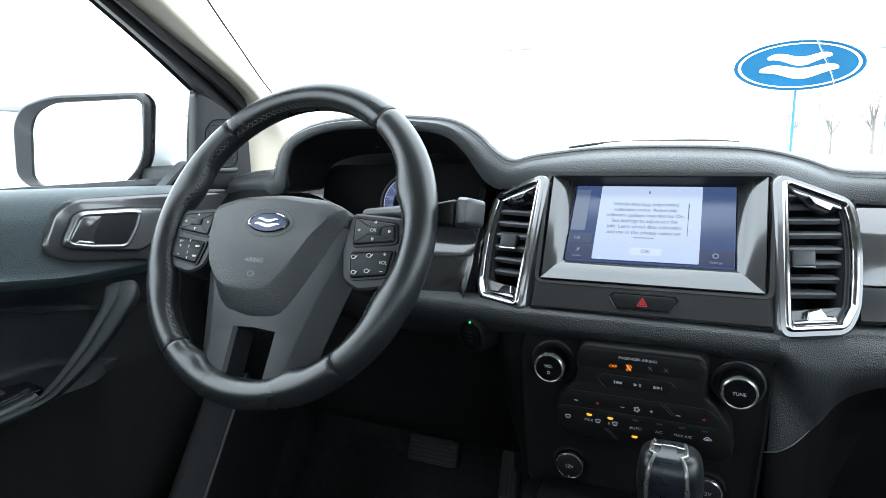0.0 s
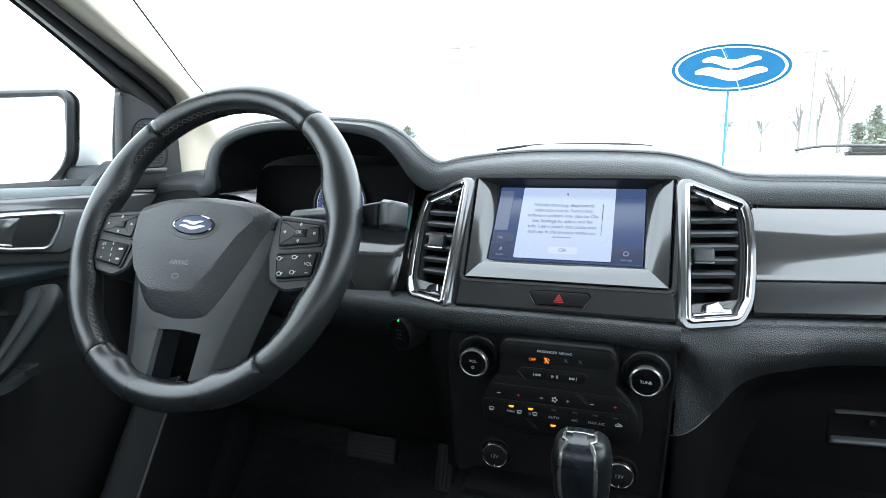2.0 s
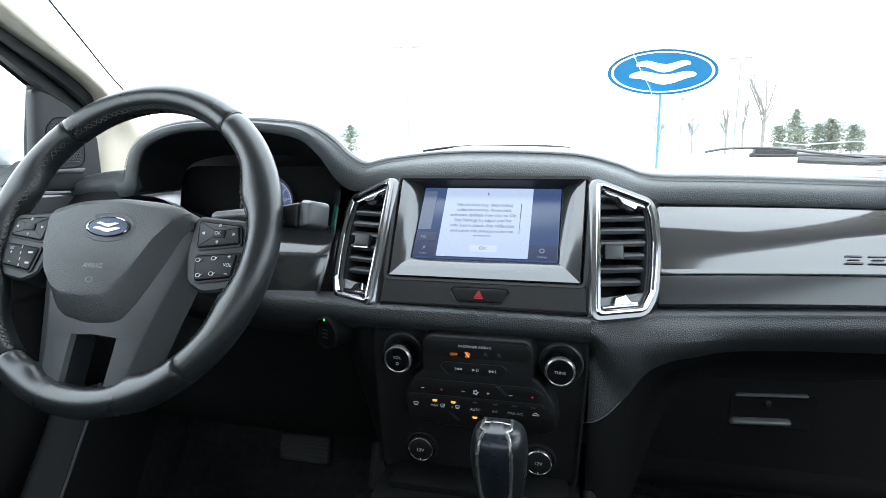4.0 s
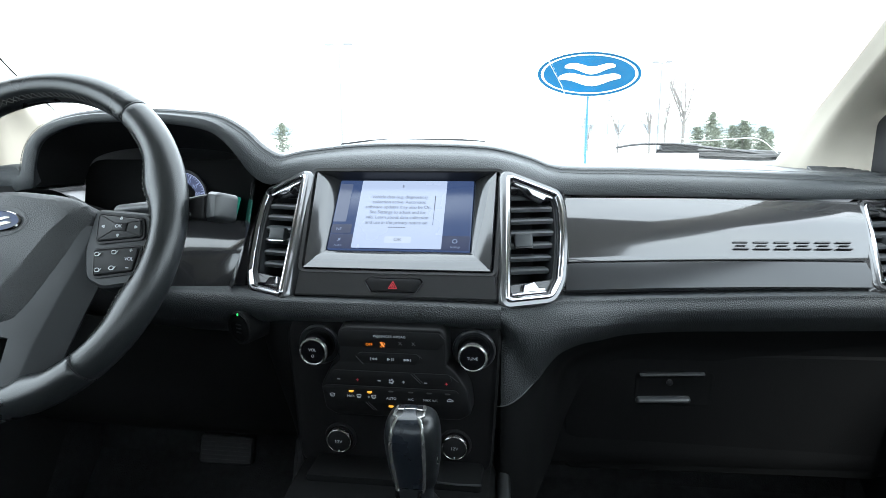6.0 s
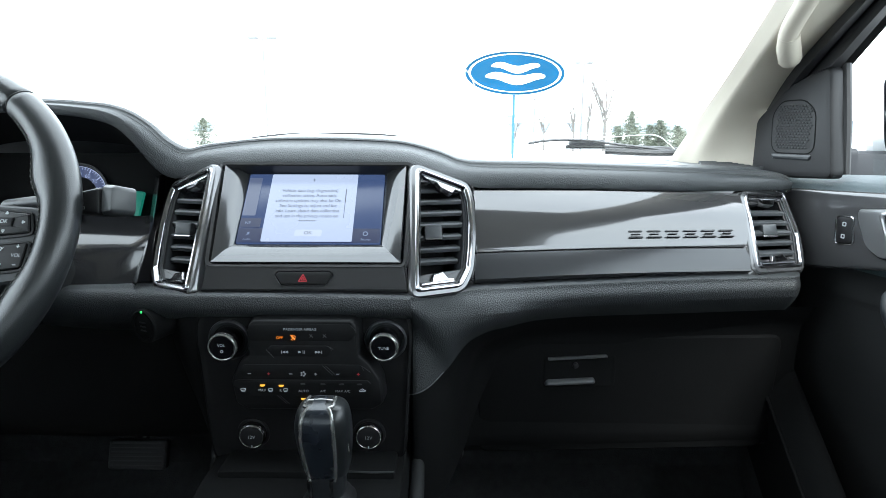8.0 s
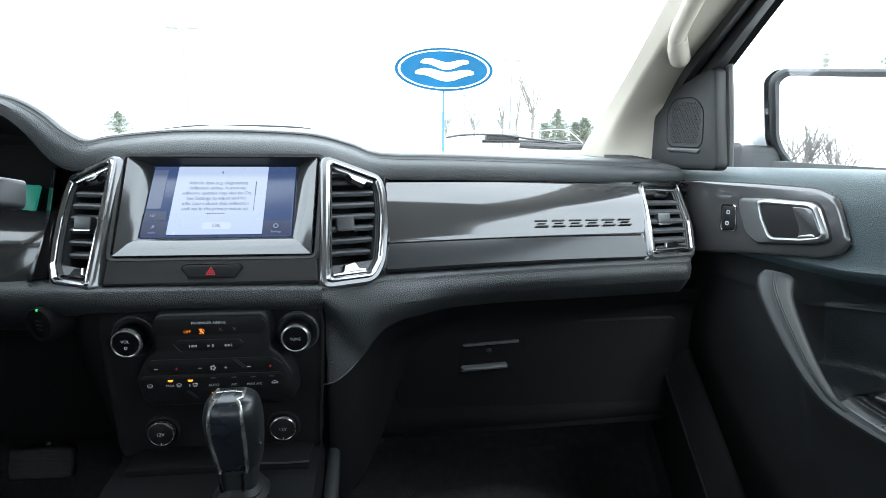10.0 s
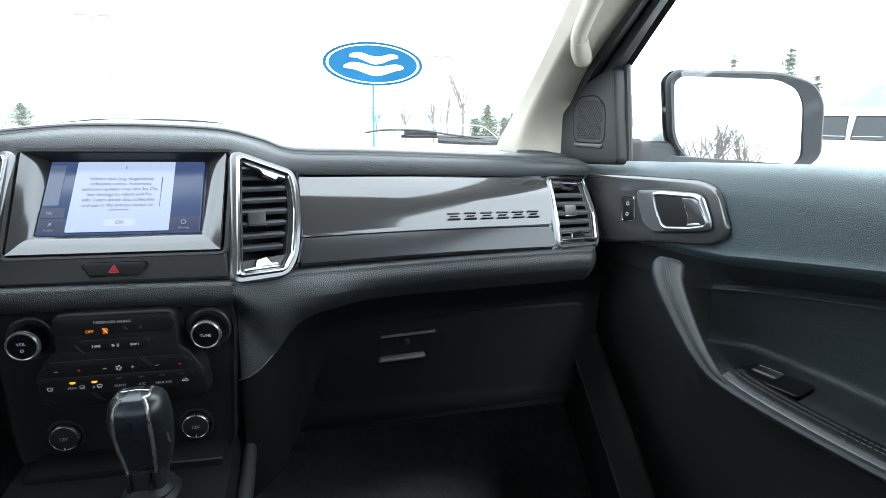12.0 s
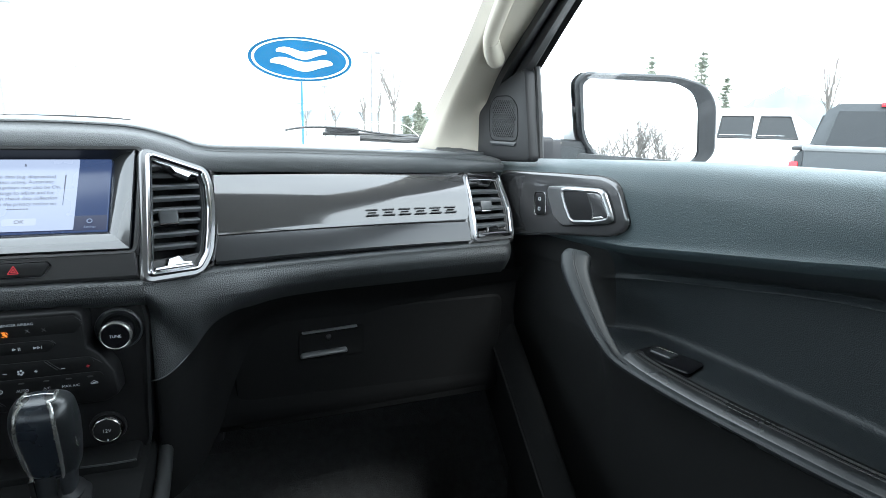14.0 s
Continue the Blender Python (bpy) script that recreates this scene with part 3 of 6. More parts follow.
# on the passenger side the lip flows into the cheek beside the control panel in one sweep, down to a curved seam
def shoulder(x, part_of):
    edge_y = float(np.interp(x, [0.131, 0.138, 0.150, 0.165, 0.185, 0.205, 0.30, 0.45, 0.59, 0.655, 0.668, 0.682, 0.70], [0.686, 0.689, 0.700, 0.714, 0.730, 0.742, 0.760, 0.786, 0.811, 0.825, 0.838, 0.868, 0.925]))
    edge_z = float(np.interp(x, [0.131, 0.165, 0.205, 0.45, 0.59, 0.70], [1.319, 1.314, 1.3135, 1.3140, 1.3125, 1.309]))
    foot_y = float(np.interp(x, [0.131, 0.1392, 0.1518, 0.163, 0.1715, 0.1772, 0.188, 0.198, 0.210, 0.225, 0.30, 0.45, 0.655, 0.70], [0.7085, 0.7070, 0.7118, 0.7206, 0.7298, 0.7372, 0.760, 0.785, 0.812, 0.830, 0.843, 0.854, 0.876, 0.94]))
    # past x 0.177 the split climbs so the lip's shaded underside is painted dark
    seam_z = float(np.interp(x, [0.131, 0.1392, 0.1518, 0.163, 0.1715, 0.1772, 0.19, 0.205, 0.23, 0.30, 0.78], [1.186, 1.1887, 1.1953, 1.2034, 1.2104, 1.2152, 1.231, 1.246, 1.256, 1.260, 1.256]))
    under = min(1.0, max(0.0, (x - 0.21) / 0.10))
    swell = 0.008 + 0.014 * min(1.0, max(0.0, (x - 0.14) / 0.10)) - 0.010 * under
    wide = min(1.0, max(0.0, (x - 0.134) / 0.045))
    if part_of == "upper":
        out = [(x, edge_y + 0.03, edge_z + 0.002), (x, edge_y, edge_z)]
        steps = [0.006, 0.016, 0.028] + [0.028 + (edge_z - seam_z - 0.028) * f for f in (0.16, 0.34, 0.52, 0.70, 0.86, 1.0)]
    else:
        out = []
        deep = 0.170 - 0.110 * min(1.0, max(0.0, (x - 0.20) / 0.06))
        steps = [edge_z - seam_z + f * deep for f in (0.0, 0.18, 0.42, 0.70, 1.0)]
    for z in steps:
        body = edge_y - swell * math.sin(min(1.0, z / 0.030) * math.pi / 2)
        g = min(1.0, max(0.0, (z - 0.014 - 0.021 * wide + 0.027 * under) / (0.030 + 0.075 * wide)))
        g = g * g * (3 - 2 * g)
        out.append((x, body + (foot_y - body) * g + (0.0015 if part_of == "lower" else 0.0), edge_z - z))
    return out


RUN = (0.131, 0.137, 0.147, 0.157, 0.167, 0.177, 0.188, 0.200, 0.213, 0.230, 0.25, 0.29, 0.36, 0.45, 0.59, 0.64, 0.655, 0.668, 0.682, 0.70)
part("lower_shoulder", smooth_skin([shoulder(x, "upper") for x in RUN], 3, 4), LIPV, dash, "grained black padded lower dash flowing into the console")
part("console_side", smooth_skin([shoulder(x, "lower") for x in RUN], 3, 4), BLACKP, dash, "hard black console side below the seam, shade painted under the lip")

# passenger trim panel
top = cr([(0.208, 0.820, 1.4285), (0.33, 0.843, 1.4265), (0.46, 0.867, 1.4235), (0.598, 0.893, 1.418)], 6)
bot = cr([(0.209, 0.744, 1.324), (0.33, 0.765, 1.325), (0.46, 0.788, 1.324), (0.594, 0.811, 1.321)], 6)
rows, rows2 = [], []


def face_height(t):
    """Swell of the gloss panel from its top (0) to its crease (1)."""
    u = min(t, 0.78)
    return 0.032 * u * (1 - u) - 0.0065 * u - max(0.0, t - 0.78) * 0.0244


for a, b in zip(top, bot):
    a, b = Vector(a), Vector(b)
    o = Vector((0.17, -0.80, 0.57))
    prof = [(0.0, -0.008)] + [(t * 0.70, face_height(t)) for t in np.linspace(0.015, 0.97, 22)] + [(0.695, face_height(1.0) - 0.0004), (0.70, face_height(1.0) - 0.003), (0.70, -0.012)]
    rows.append([a.lerp(b, t) + o * h for t, h in prof])
    rows2.append([a.lerp(b, t) + o * h for t, h in ((0.70, -0.014), (0.701, -0.0066), (0.715, -0.0048), (0.74, -0.0046), (0.86, -0.0042), (0.985, -0.0065), (1.0, -0.013))])
trim = part("trim_panel", skin(rows), GLOSS, dash, "glossy gunmetal trim panel across the passenger side")
# darker copy of the gloss: the facet's dim reflection is painted in
part("trim_base", skin(rows2), TRIMLOW, dash, "lower facet of the gloss trim, dark reflection put into its colour")
# model lettering, as plain raised bars
ta, tb = Vector((0.4152, 0.8143, 1.3688)), Vector((0.5672, 0.8403, 1.3668))
let = Plane3(ta, tb - ta, (0, 0.585, 0.81))
for i in range(6):
    x = 0.003 + i * 0.0272
    for y, w in ((0.0043, 0.0192), (-0.0043, 0.0192), (0.0, 0.0125)):
        part("raised_bar", plate(let, rect(w, 0.0022 if y else 0.0014, x + 0.0098, y), 0.0006, [(0, -0.004), (0, 0.0018), (0.0004, 0.0023)], k=2), GLOSSD, trim, "dark raised bar in place of a model name")


# ---- air vents ----
def vent(o3, name, pl, poly, slats, half, tab, chrome=0.008, slant=0.38, skew=0.0, sunk=0.005):
    v = part(name, plate(pl, poly, 0.010, [(-0.006, -0.014), (-0.006, 0.000), (-0.004, 0.003), (0.001, 0.0035), (0.002, 0.001)], fill=False, k=7), HTRIM, o3, "gunmetal vent surround with a chrome ring")
    part("chrome_ring", plate(pl, poly, 0.0095, [(0.0, 0.001), (0.0006, 0.0042), (0.0022, 0.0060), (0.0044, 0.0060), (chrome - 0.0012, 0.0042), (chrome, 0.0012), (chrome, -0.004)], fill=False, k=7), CHROME, v, "chrome vent ring")
    part("vent_sleeve", plate(pl, poly, 0.010, [(chrome, -0.001), (chrome + 0.003, -0.003), (chrome + 0.003, -0.055)], fill=True), DARK, v)
    part("vent_inner_frame", plate(pl, poly, 0.010, [(chrome - 0.0005, 0.0005), (chrome + 0.001, 0.0), (chrome + 0.003, -0.006), (chrome + 0.0034, -0.022)], fill=False), GREYP, v)
    ys = [p[1] for p in poly]
    ym = (min(ys) + max(ys)) / 2

    def span(y):
        xs = []
        q = inset(poly, chrome + 0.002)
        for i in range(len(q)):
            a, b = q[i - 1], q[i]
            if (a[1] - y) * (b[1] - y) < 0:
                xs.append(a[0] + (b[0] - a[0]) * (y - a[1]) / (b[1] - a[1]))
        return (min(xs), max(xs)) if len(xs) > 1 else None

    fv, fn = Vector((0, 1, 0)).dot(pl.v), Vector((0, 1, 0)).dot(pl.n)
    xs = [p[0] for p in poly]
    outer = max(xs) if pl.u.y > 0 else min(xs)
    xmid = min(xs) if pl.u.y > 0 else max(xs)

    def deep(x):
        """How far back a slat lies: it runs straight across while the face turns away."""
        return slant * max(0.0, abs(outer - x) - 0.012)

    for i in range(slats):
        y = ym + half * (1 - 2 * i / (slats - 1))
        sp = span(y)
        if not sp:
            continue
        x0, x1 = sp
        rws = []
        for t in (0, 0.5, 1):
            x = x0 + (x1 - x0) * t
            prof = [(0.0005, -0.0036), (-0.0010, -0.0028), (-0.0012, 0.0010), (0.0008, 0.0030), (0.010, 0.0042), (0.026, 0.0020), (0.026, -0.0010), (0.010, -0.0040)]
            rws.append([pl.at(x, y + skew * abs(x - xmid) + (a + deep(x)) * fv + b * 0.83, -sunk + (a + deep(x)) * fn + b * 0.5) for a, b in prof])
        part("slat", skin(rws, loop_v=True, caps=True), SLATP, v)
    sp = span(tab)
    cx = (sp[0] + sp[1]) / 2 - 0.008
    dp = deep(cx) * 0.8
    tp = Plane3(pl.at(cx, tab, -dp), (1.0, 0.35 * pl.u.y, 0.0), (0.0, 0.35, 1.0))
    part("vent_tab", plate(tp, rect(0.023, 0.017), 0.003, [(0, -0.020), (0, 0.003), (0.001, 0.0045), (0.003, 0.0050)]), SLATP, v)
    part("vent_tab_edge", plate(tp, rect(0.022, 0.0022, 0, -0.0092), 0.001, [(0, -0.004), (0, 0.0045), (0.0005, 0.005)]), CHROME, v, "chrome edge of the vent tab")
    # solid plates above and below the slats with chrome accents
    q = inset(poly, chrome)

    def clip(y, keep_low):
        out = []
        for i in range(len(q)):
            a, b = q[i - 1], q[i]
            ia, ib = (a[1] < y) == keep_low, (b[1] < y) == keep_low
            if ia != ib:
                t = (y - a[1]) / (b[1] - a[1])
                out.append((a[0] + (b[0] - a[0]) * t, y))
            if ib:
                out.append(b)
        return out

    for low in (True, False):
        y = ym - half - 0.009 if low else ym + half + 0.013
        c = clip(y, low)
        if len(c) < 3:
            continue
        part("vent_plate", plate(pl, c, 0.002, [(0, -0.02), (0, -0.004), (0.001, -0.003)], k=2), GLOSSD, v, "dark gloss plate in the vent")
        xs = sorted(p[0] for p in c)
        w0, w1 = xs[0], xs[-1]
        ends = sorted(q, key=lambda p: p[1] if low else -p[1])[:2]
        ends = sorted(ends)
        a, b = Vector(ends[0]), Vector(ends[1])
        d, e = b - a, Vector((0, 0.017 if low else -0.013))
        sh = [a + d * 0.03, a + d * 0.98, a + d * 0.95 + e * 0.42, a + d * 0.78 + e * 0.48, a + d * 0.70 + e * 0.95, a + d * 0.42 + e * 0.80, a + d * 0.34 + e * 0.32, a + d * 0.06 + e * 0.28]
        part("vent_accent", plate(pl, [tuple(p) for p in sh], 0.0012, [(0, -0.008), (0, 0.0), (0.0014, 0.0022), (0.003, 0.0016)], k=2), CHROME, v, "chrome vent accent")
    return v


VR = [(0.130, 0.783, 1.461), (0.197, 0.8085, 1.4335), (0.2025, 0.799, 1.415), (0.2045, 0.781, 1.387), (0.2035, 0.762, 1.361), (0.2005, 0.742, 1.335), (0.190, 0.722, 1.3185), (0.1335, 0.688, 1.32)]
vp = Plane3(VR[0], Vector((0.725, 0.474, 0.0)), Vector(VR[0]) - Vector(VR[-1]))
poly = [vp.local(p) for p in VR]
vent(dash, "centre_vent", vp, [poly[0]] + poly[:0:-1], 7, 0.049, -0.085, 0.0078)
VL = [(2 * C - 0.003 - x, y, z) for x, y, z in VR]
vq = Plane3(VL[0], Vector((0.725, -0.474, 0.0)), Vector(VL[0]) - Vector(VL[-1]))
vent(dash, "centre_vent", vq, [vq.local(p) for p in VL], 7, 0.049, -0.085, 0.0078)
# gunmetal flanks beside the vents
for s in (1, -1):
    e = [(0.203, 0.815, 1.437), (0.212, 0.795, 1.395), (0.206, 0.752, 1.335), (0.190, 0.728, 1.315), (0.132, 0.700, 1.314)]
    rws = []
    for x, y, z in cr(e, 4):
        rws.append([((C + (x - C) * s) if s > 0 else (2 * C - 0.003 - x), y, z), ((C + (x + 0.012 - C) * s) if s > 0 else (2 * C - 0.003 - x - 0.012), y + 0.03, z - 0.002)])
    part("vent_flank", skin(rws), GLOSS, dash)

EV = [(0.603, 0.893, 1.416), (0.681, 0.927, 1.412), (0.689, 0.889, 1.354), (0.680, 0.855, 1.314), (0.597, 0.818, 1.319)]
ep = Plane3(EV[0], Vector((0.90, 0.43, 0)), Vector(EV[0]) - Vector(EV[4]))
pe = [ep.local(p) for p in EV]
vent(dash, "end_vent", ep, [pe[0], pe[4], pe[3], pe[2], pe[1]], 5, 0.032, -0.060, 0.0068, 0.0, -0.06, 0.002)
part("end_vent_housing", plate(ep, [pe[0], pe[4], pe[3], pe[2], pe[1]], 0.012, [(-0.012, -0.03), (-0.012, -0.006), (-0.008, -0.001), (-0.002, -0.001), (0.0, -0.01)], fill=False), GLOSS, dash)
EL = [(2 * C - x, y - 0.08, z) for x, y, z in EV]
el = Plane3(EL[0], Vector((0.90, -0.43, 0)), Vector(EL[0]) - Vector(EL[4]))
vent(dash, "end_vent", el, [el.local(p) for p in EL], 5, 0.032, -0.060, 0.0068, 0.0, -0.06, 0.002)

# driver's side fascia between the hood and the lower lip
def fascia(pts):
    return smooth_skin([[(x, y0, z0), (x, y0 * 0.6 + y1 * 0.4 - 0.012, z0 * 0.6 + z1 * 0.4 + 0.006), (x, y1, z1)] for x, y0, z0, y1, z1 in pts], 4, 4)


# left stretch of the same fascia, painted dark in place of its bright reflection
part("driver_fascia", fascia(((-0.70, 0.85, 1.432, 0.79, 1.312), (-0.55, 0.81, 1.436, 0.765, 1.312), (-0.42, 0.82, 1.398, 0.745, 1.314))), BLACKP, dash)
part("driver_fascia", fascia(((-0.42, 0.82, 1.398, 0.745, 1.314), (-0.30, 0.82, 1.396, 0.735, 1.316), (-0.235, 0.812, 1.393, 0.738, 1.318), (-0.199, 0.803, 1.408, 0.738, 1.321))), FASC, dash, "gunmetal fascia behind the steering wheel")
rows = []
for z, y in ((1.318, 0.712), (1.35, 0.74), (1.39, 0.772), (1.445, 0.80)):
    rows.append([(-0.205, y, z), (-0.225, y + 0.03, z), (-0.24, y + 0.10, z)])
part("cluster_flank", skin(rows), FASC, dash)

# ---- control stack ----
cp = Plane3((C, 0.700, 1.20), (1, 0, 0), (0, -0.03, 1))
stack = part("control_panel", plate(cp, [(-0.122, -0.100), (0.113, -0.100), (0.122, 0.070), (0.119, 0.092), (-0.124, 0.092), (-0.130, 0.070)], 0.020, [(-0.004, -0.03), (-0.004, 0.001), (-0.001, 0.003), (0.002, 0.001), (0.005, 0.0005)]), PANELB, dash, "matte black control panel with knobs and buttons")


def knob(x, y, r, h, ring=True):
    if ring:
        part("knob_recess", lathe(cp, [(r * 1.62, 0.0005), (r * 1.58, 0.003), (r * 1.47, 0.004), (r * 1.33, 0.002), (r * 1.22, 0.001)], x, y, 36, fill=False), SMOOTHP, stack)
    prof = [(r * 1.04, 0.0), (r * 1.04, h * 0.75), (r, h * 0.95)]
    part("knob", lathe(cp, prof + [(r * 0.95, h)], x, y, 40), BLACKG, stack, "black rotary knob with chrome ring")
    part("knob_ring", lathe(cp, [(r * 1.05, h * 0.76), (r * 1.09, h * 0.80), (r * 1.10, h * 0.88), (r * 1.06, h * 0.98), (r * 0.97, h * 1.02), (r * 0.90, h * 1.00), (r * 0.88, h * 0.96)], x, y, 40, fill=False), SILVER, stack, "chrome knob ring")
    part("knob_face", lathe(cp, [(r * 0.91, h * 0.97), (r * 0.6, h * 0.985)], x, y, 40), DARK, stack)


knob(-0.0935, 0.060, 0.0158, 0.026)
knob(0.0945, 0.0605, 0.0158, 0.026)
words("VOL", 0.0048, cp.matrix(-0.0935, 0.063, 0.0270), TEXT, stack)
part("power_icon", lathe(cp, [(0.0017, 0.0266), (0.0017, 0.027), (0.0013, 0.027), (0.0013, 0.0266)], -0.0935, 0.0555, 16, fill=False), TEXT, stack)
words("TUNE", 0.0048, cp.matrix(0.0945, 0.0605, 0.0270), TEXT, stack)
for x in (-0.073, 0.0715):
    part("socket_recess", lathe(cp, [(0.0205, 0.0005), (0.020, 0.0025), (0.018, 0.003), (0.0165, 0.002)], x, -0.064, 36, fill=False), DARK, stack)
    part("power_socket_cap", lathe(cp, [(0.0150, 0.001), (0.0150, 0.009), (0.0142, 0.0105), (0.0130, 0.011)], x, -0.064, 36), DARK, stack, "round power socket cap")
    part("socket_ring", lathe(cp, [(0.0157, 0.006), (0.0157, 0.0098), (0.0146, 0.0108), (0.0141, 0.0104)], x, -0.064, 36, fill=False), SILVER, stack)
    words("12V", 0.0062, cp.matrix(x, -0.064, 0.0115), TEXT, stack)
    part("socket_mark", plate(cp, rect(0.0012, 0.003, x, -0.0765), 0.0003, [(0, 0.0105), (0, 0.0116), (0.0002, 0.0116)], k=1), TEXT, stack)
# raised middle of the panel, on which the buttons and print lie
ip = Plane3((C + 0.0005, 0.6725, 1.2145), (1, 0, 0), (0, -0.03, 1))
ip.u, ip.v = ip.u * 0.96, ip.v * 0.936
ISLAND = [(-0.072, -0.034), (0.082, -0.034), (0.095, -0.026), (0.092, 0.004), (0.078, 0.028), (0.066, 0.038), (0.066, 0.076), (0.060, 0.083), (-0.057, 0.083), (-0.064, 0.076), (-0.064, 0.038), (-0.076, 0.028), (-0.088, 0.004), (-0.084, -0.026)]
part("button_island", plate(ip, ISLAND, 0.003, [(-0.004, -0.030), (-0.0015, -0.004), (-0.0005, -0.001), (0.001, 0.0)], k=2), PANELB, stack, "raised black middle of the control panel")
words("PASSENGER AIRBAG", 0.0044, ip.matrix(-0.001, 0.0735, 0.0018), TEXT, stack)
words("OFF", 0.0048, ip.matrix(-0.026, 0.0625, 0.0018), AMBER, stack, "airbag_telltale")
bm = bmesh.new()
lathe(ip, [(0.0012, 0.0009), (0.0012, 0.0013)], -0.0105, 0.0650, 10, bm=bm)
for p, q in (((-0.0145, 0.0665), (-0.0115, 0.0628)), ((-0.0165, 0.0650), (-0.0125, 0.0622)), ((-0.0178, 0.0690), (-0.0118, 0.0612)), ((-0.0125, 0.0685), (-0.0105, 0.0655)), ((-0.0178, 0.0625), (-0.0150, 0.0612))):
    tube([ip.at(-0.0100 + (p[0] + 0.0145) * 0.85, 0.0625 + (p[1] - 0.0650) * 0.85, 0.0012), ip.at(-0.0100 + (q[0] + 0.0145) * 0.85, 0.0625 + (q[1] - 0.0650) * 0.85, 0.0012)], 0.00045, 5, bm)
part("airbag_symbol", bm, AMBER, stack, "amber airbag symbol")
bm = bmesh.new()
for x in (0.010, 0.026):
    tube([ip.at(x, 0.0668, 0.001), ip.at(x + 0.004, 0.0628, 0.001)], 0.0004, 4, bm)
    tube([ip.at(x + 0.003, 0.0668, 0.001), ip.at(x, 0.0628, 0.001)], 0.0004, 4, bm)
part("unlit_symbols", bm, SMOOTHP, stack)


def strip(poly, name, lift=0.003):
    return part(name, plate(ip, poly, 0.003, [(0, 0), (0, lift * 0.5), (0.0012, lift * 0.5 + 0.0004)]), PANELB, stack)


strip([(-0.062, 0.058), (0.058, 0.058), (0.066, 0.068), (0.060, 0.0795), (-0.060, 0.0795), (-0.066, 0.068)], "indicator_window", 0.0004)
strip([(-0.036, 0.0375), (0.030, 0.0375), (0.036, 0.046), (0.032, 0.0515), (-0.038, 0.0515), (-0.043, 0.046)], "media_buttons", 0.0015)
strip([(-0.070, -0.016), (0.066, -0.016), (0.082, 0.001), (0.078, 0.006), (-0.082, 0.006), (-0.088, 0.001)], "climate_buttons", 0.0014)
strip([(-0.074, 0.010), (0.060, 0.010), (0.074, 0.018), (0.070, 0.0265), (-0.072, 0.0265), (-0.078, 0.018)], "fan_buttons", 0.0010)


def icon_tri(x, y, s, bm, h=0.0036):
    plate(ip, [(x - s, y - abs(s)), (x - s, y + abs(s)), (x + s, y)][:: 1 if s > 0 else -1], 0.0002, [(0, h), (0, h + 0.0004), (0.0006, h + 0.0004), (0.0006, h)], bm, fill=False, k=1)


def icon_bar(x, y, w, h, bm, z=0.0036):
    plate(ip, rect(w, h, x, y), 0.0002, [(0, z), (0, z + 0.0004), (0.0001, z + 0.0004)], bm, k=1)


bm = bmesh.new()
for x in (-0.0215, -0.0180):
    icon_tri(x, 0.0448, -0.0019, bm)
icon_bar(-0.0242, 0.0448, 0.0006, 0.004, bm)
icon_tri(-0.002, 0.0448, 0.0019, bm)
icon_bar(0.0018, 0.0448, 0.0006, 0.004, bm)
icon_bar(0.0034, 0.0448, 0.0006, 0.004, bm)
for x in (0.0180, 0.0215):
    icon_tri(x, 0.0448, 0.0019, bm)
icon_bar(0.0242, 0.0448, 0.0006, 0.004, bm)
part("media_symbols", bm, TEXT, stack, "white skip and play symbols")
for s, x, y in (("AUTO", -0.0005, -0.0080), ("A/C", 0.0235, -0.0080), ("MAX A/C", 0.0475, -0.0080), ("MAX", -0.0510, -0.0072), ("R", -0.0285, -0.0076)):
    words(s, 0.0045, ip.matrix(x, y, 0.0028), TEXT, stack)
for x, w in ((-0.0745, 0.0062), (-0.0410, 0.0056), (-0.0225, 0.0056)):
    bm = bmesh.new()
    plate(ip, [(x - w * 0.36, -0.0092), (x + w * 0.36, -0.0092), (x + w * 0.56, -0.0052), (x, -0.0044), (x - w * 0.56, -0.0052)], 0.0006, [(0, 0.0020), (0, 0.0026), (0.0005, 0.0026), (0.0005, 0.0020)], bm, fill=False, k=2)
    for d in (-1, 0, 1):
        tube([ip.at(x + d * w * 0.20, -0.0066, 0.0024), ip.at(x + d * w * 0.20 + 0.0003, -0.0082, 0.0024)], 0.00022, 4, bm)
    part("heater_symbol", bm, TEXT, stack)
bm = plate(ip, [(0.0675, -0.0085), (0.0755, -0.0085), (0.0755, -0.0068), (0.0735, -0.0062), (0.0722, -0.0046), (0.0700, -0.0046), (0.0688, -0.0062), (0.0675, -0.0068)], 0.0004, [(0, 0.0020), (0, 0.0026), (0.0005, 0.0026), (0.0005, 0.0020)], fill=False, k=1)
tube([ip.at(0.0700, -0.0072, 0.0024), ip.at(0.0728, -0.0072, 0.0024)], 0.0003, 4, bm)
part("recirculation_symbol", bm, TEXT, stack, "small car outline symbol")
for x, y, w in ((-0.0505, -0.0008, 0.007), (-0.0275, -0.0012, 0.007), (-0.0012, -0.0190, 0.007)):
    part("indicator_bar", plate(ip, [(x - w / 2 + 0.0012, y - 0.0012), (x + w / 2 - 0.0012, y - 0.0012), (x + w / 2, y + 0.0012), (x - w / 2, y + 0.0012)], 0.0004, [(0, 0.002), (0, 0.0029), (0.0002, 0.003)], k=1), AMBERBAR, stack, "lit amber indicator")
for x in (-0.001, 0.0235, 0.046, 0.068):
    part("unlit_bar", plate(ip, rect(0.006, 0.0016, x, 0.0012), 0.0004, [(0, 0.002), (0, 0.0026), (0.0002, 0.0026)], k=1), SMOOTHP, stack)
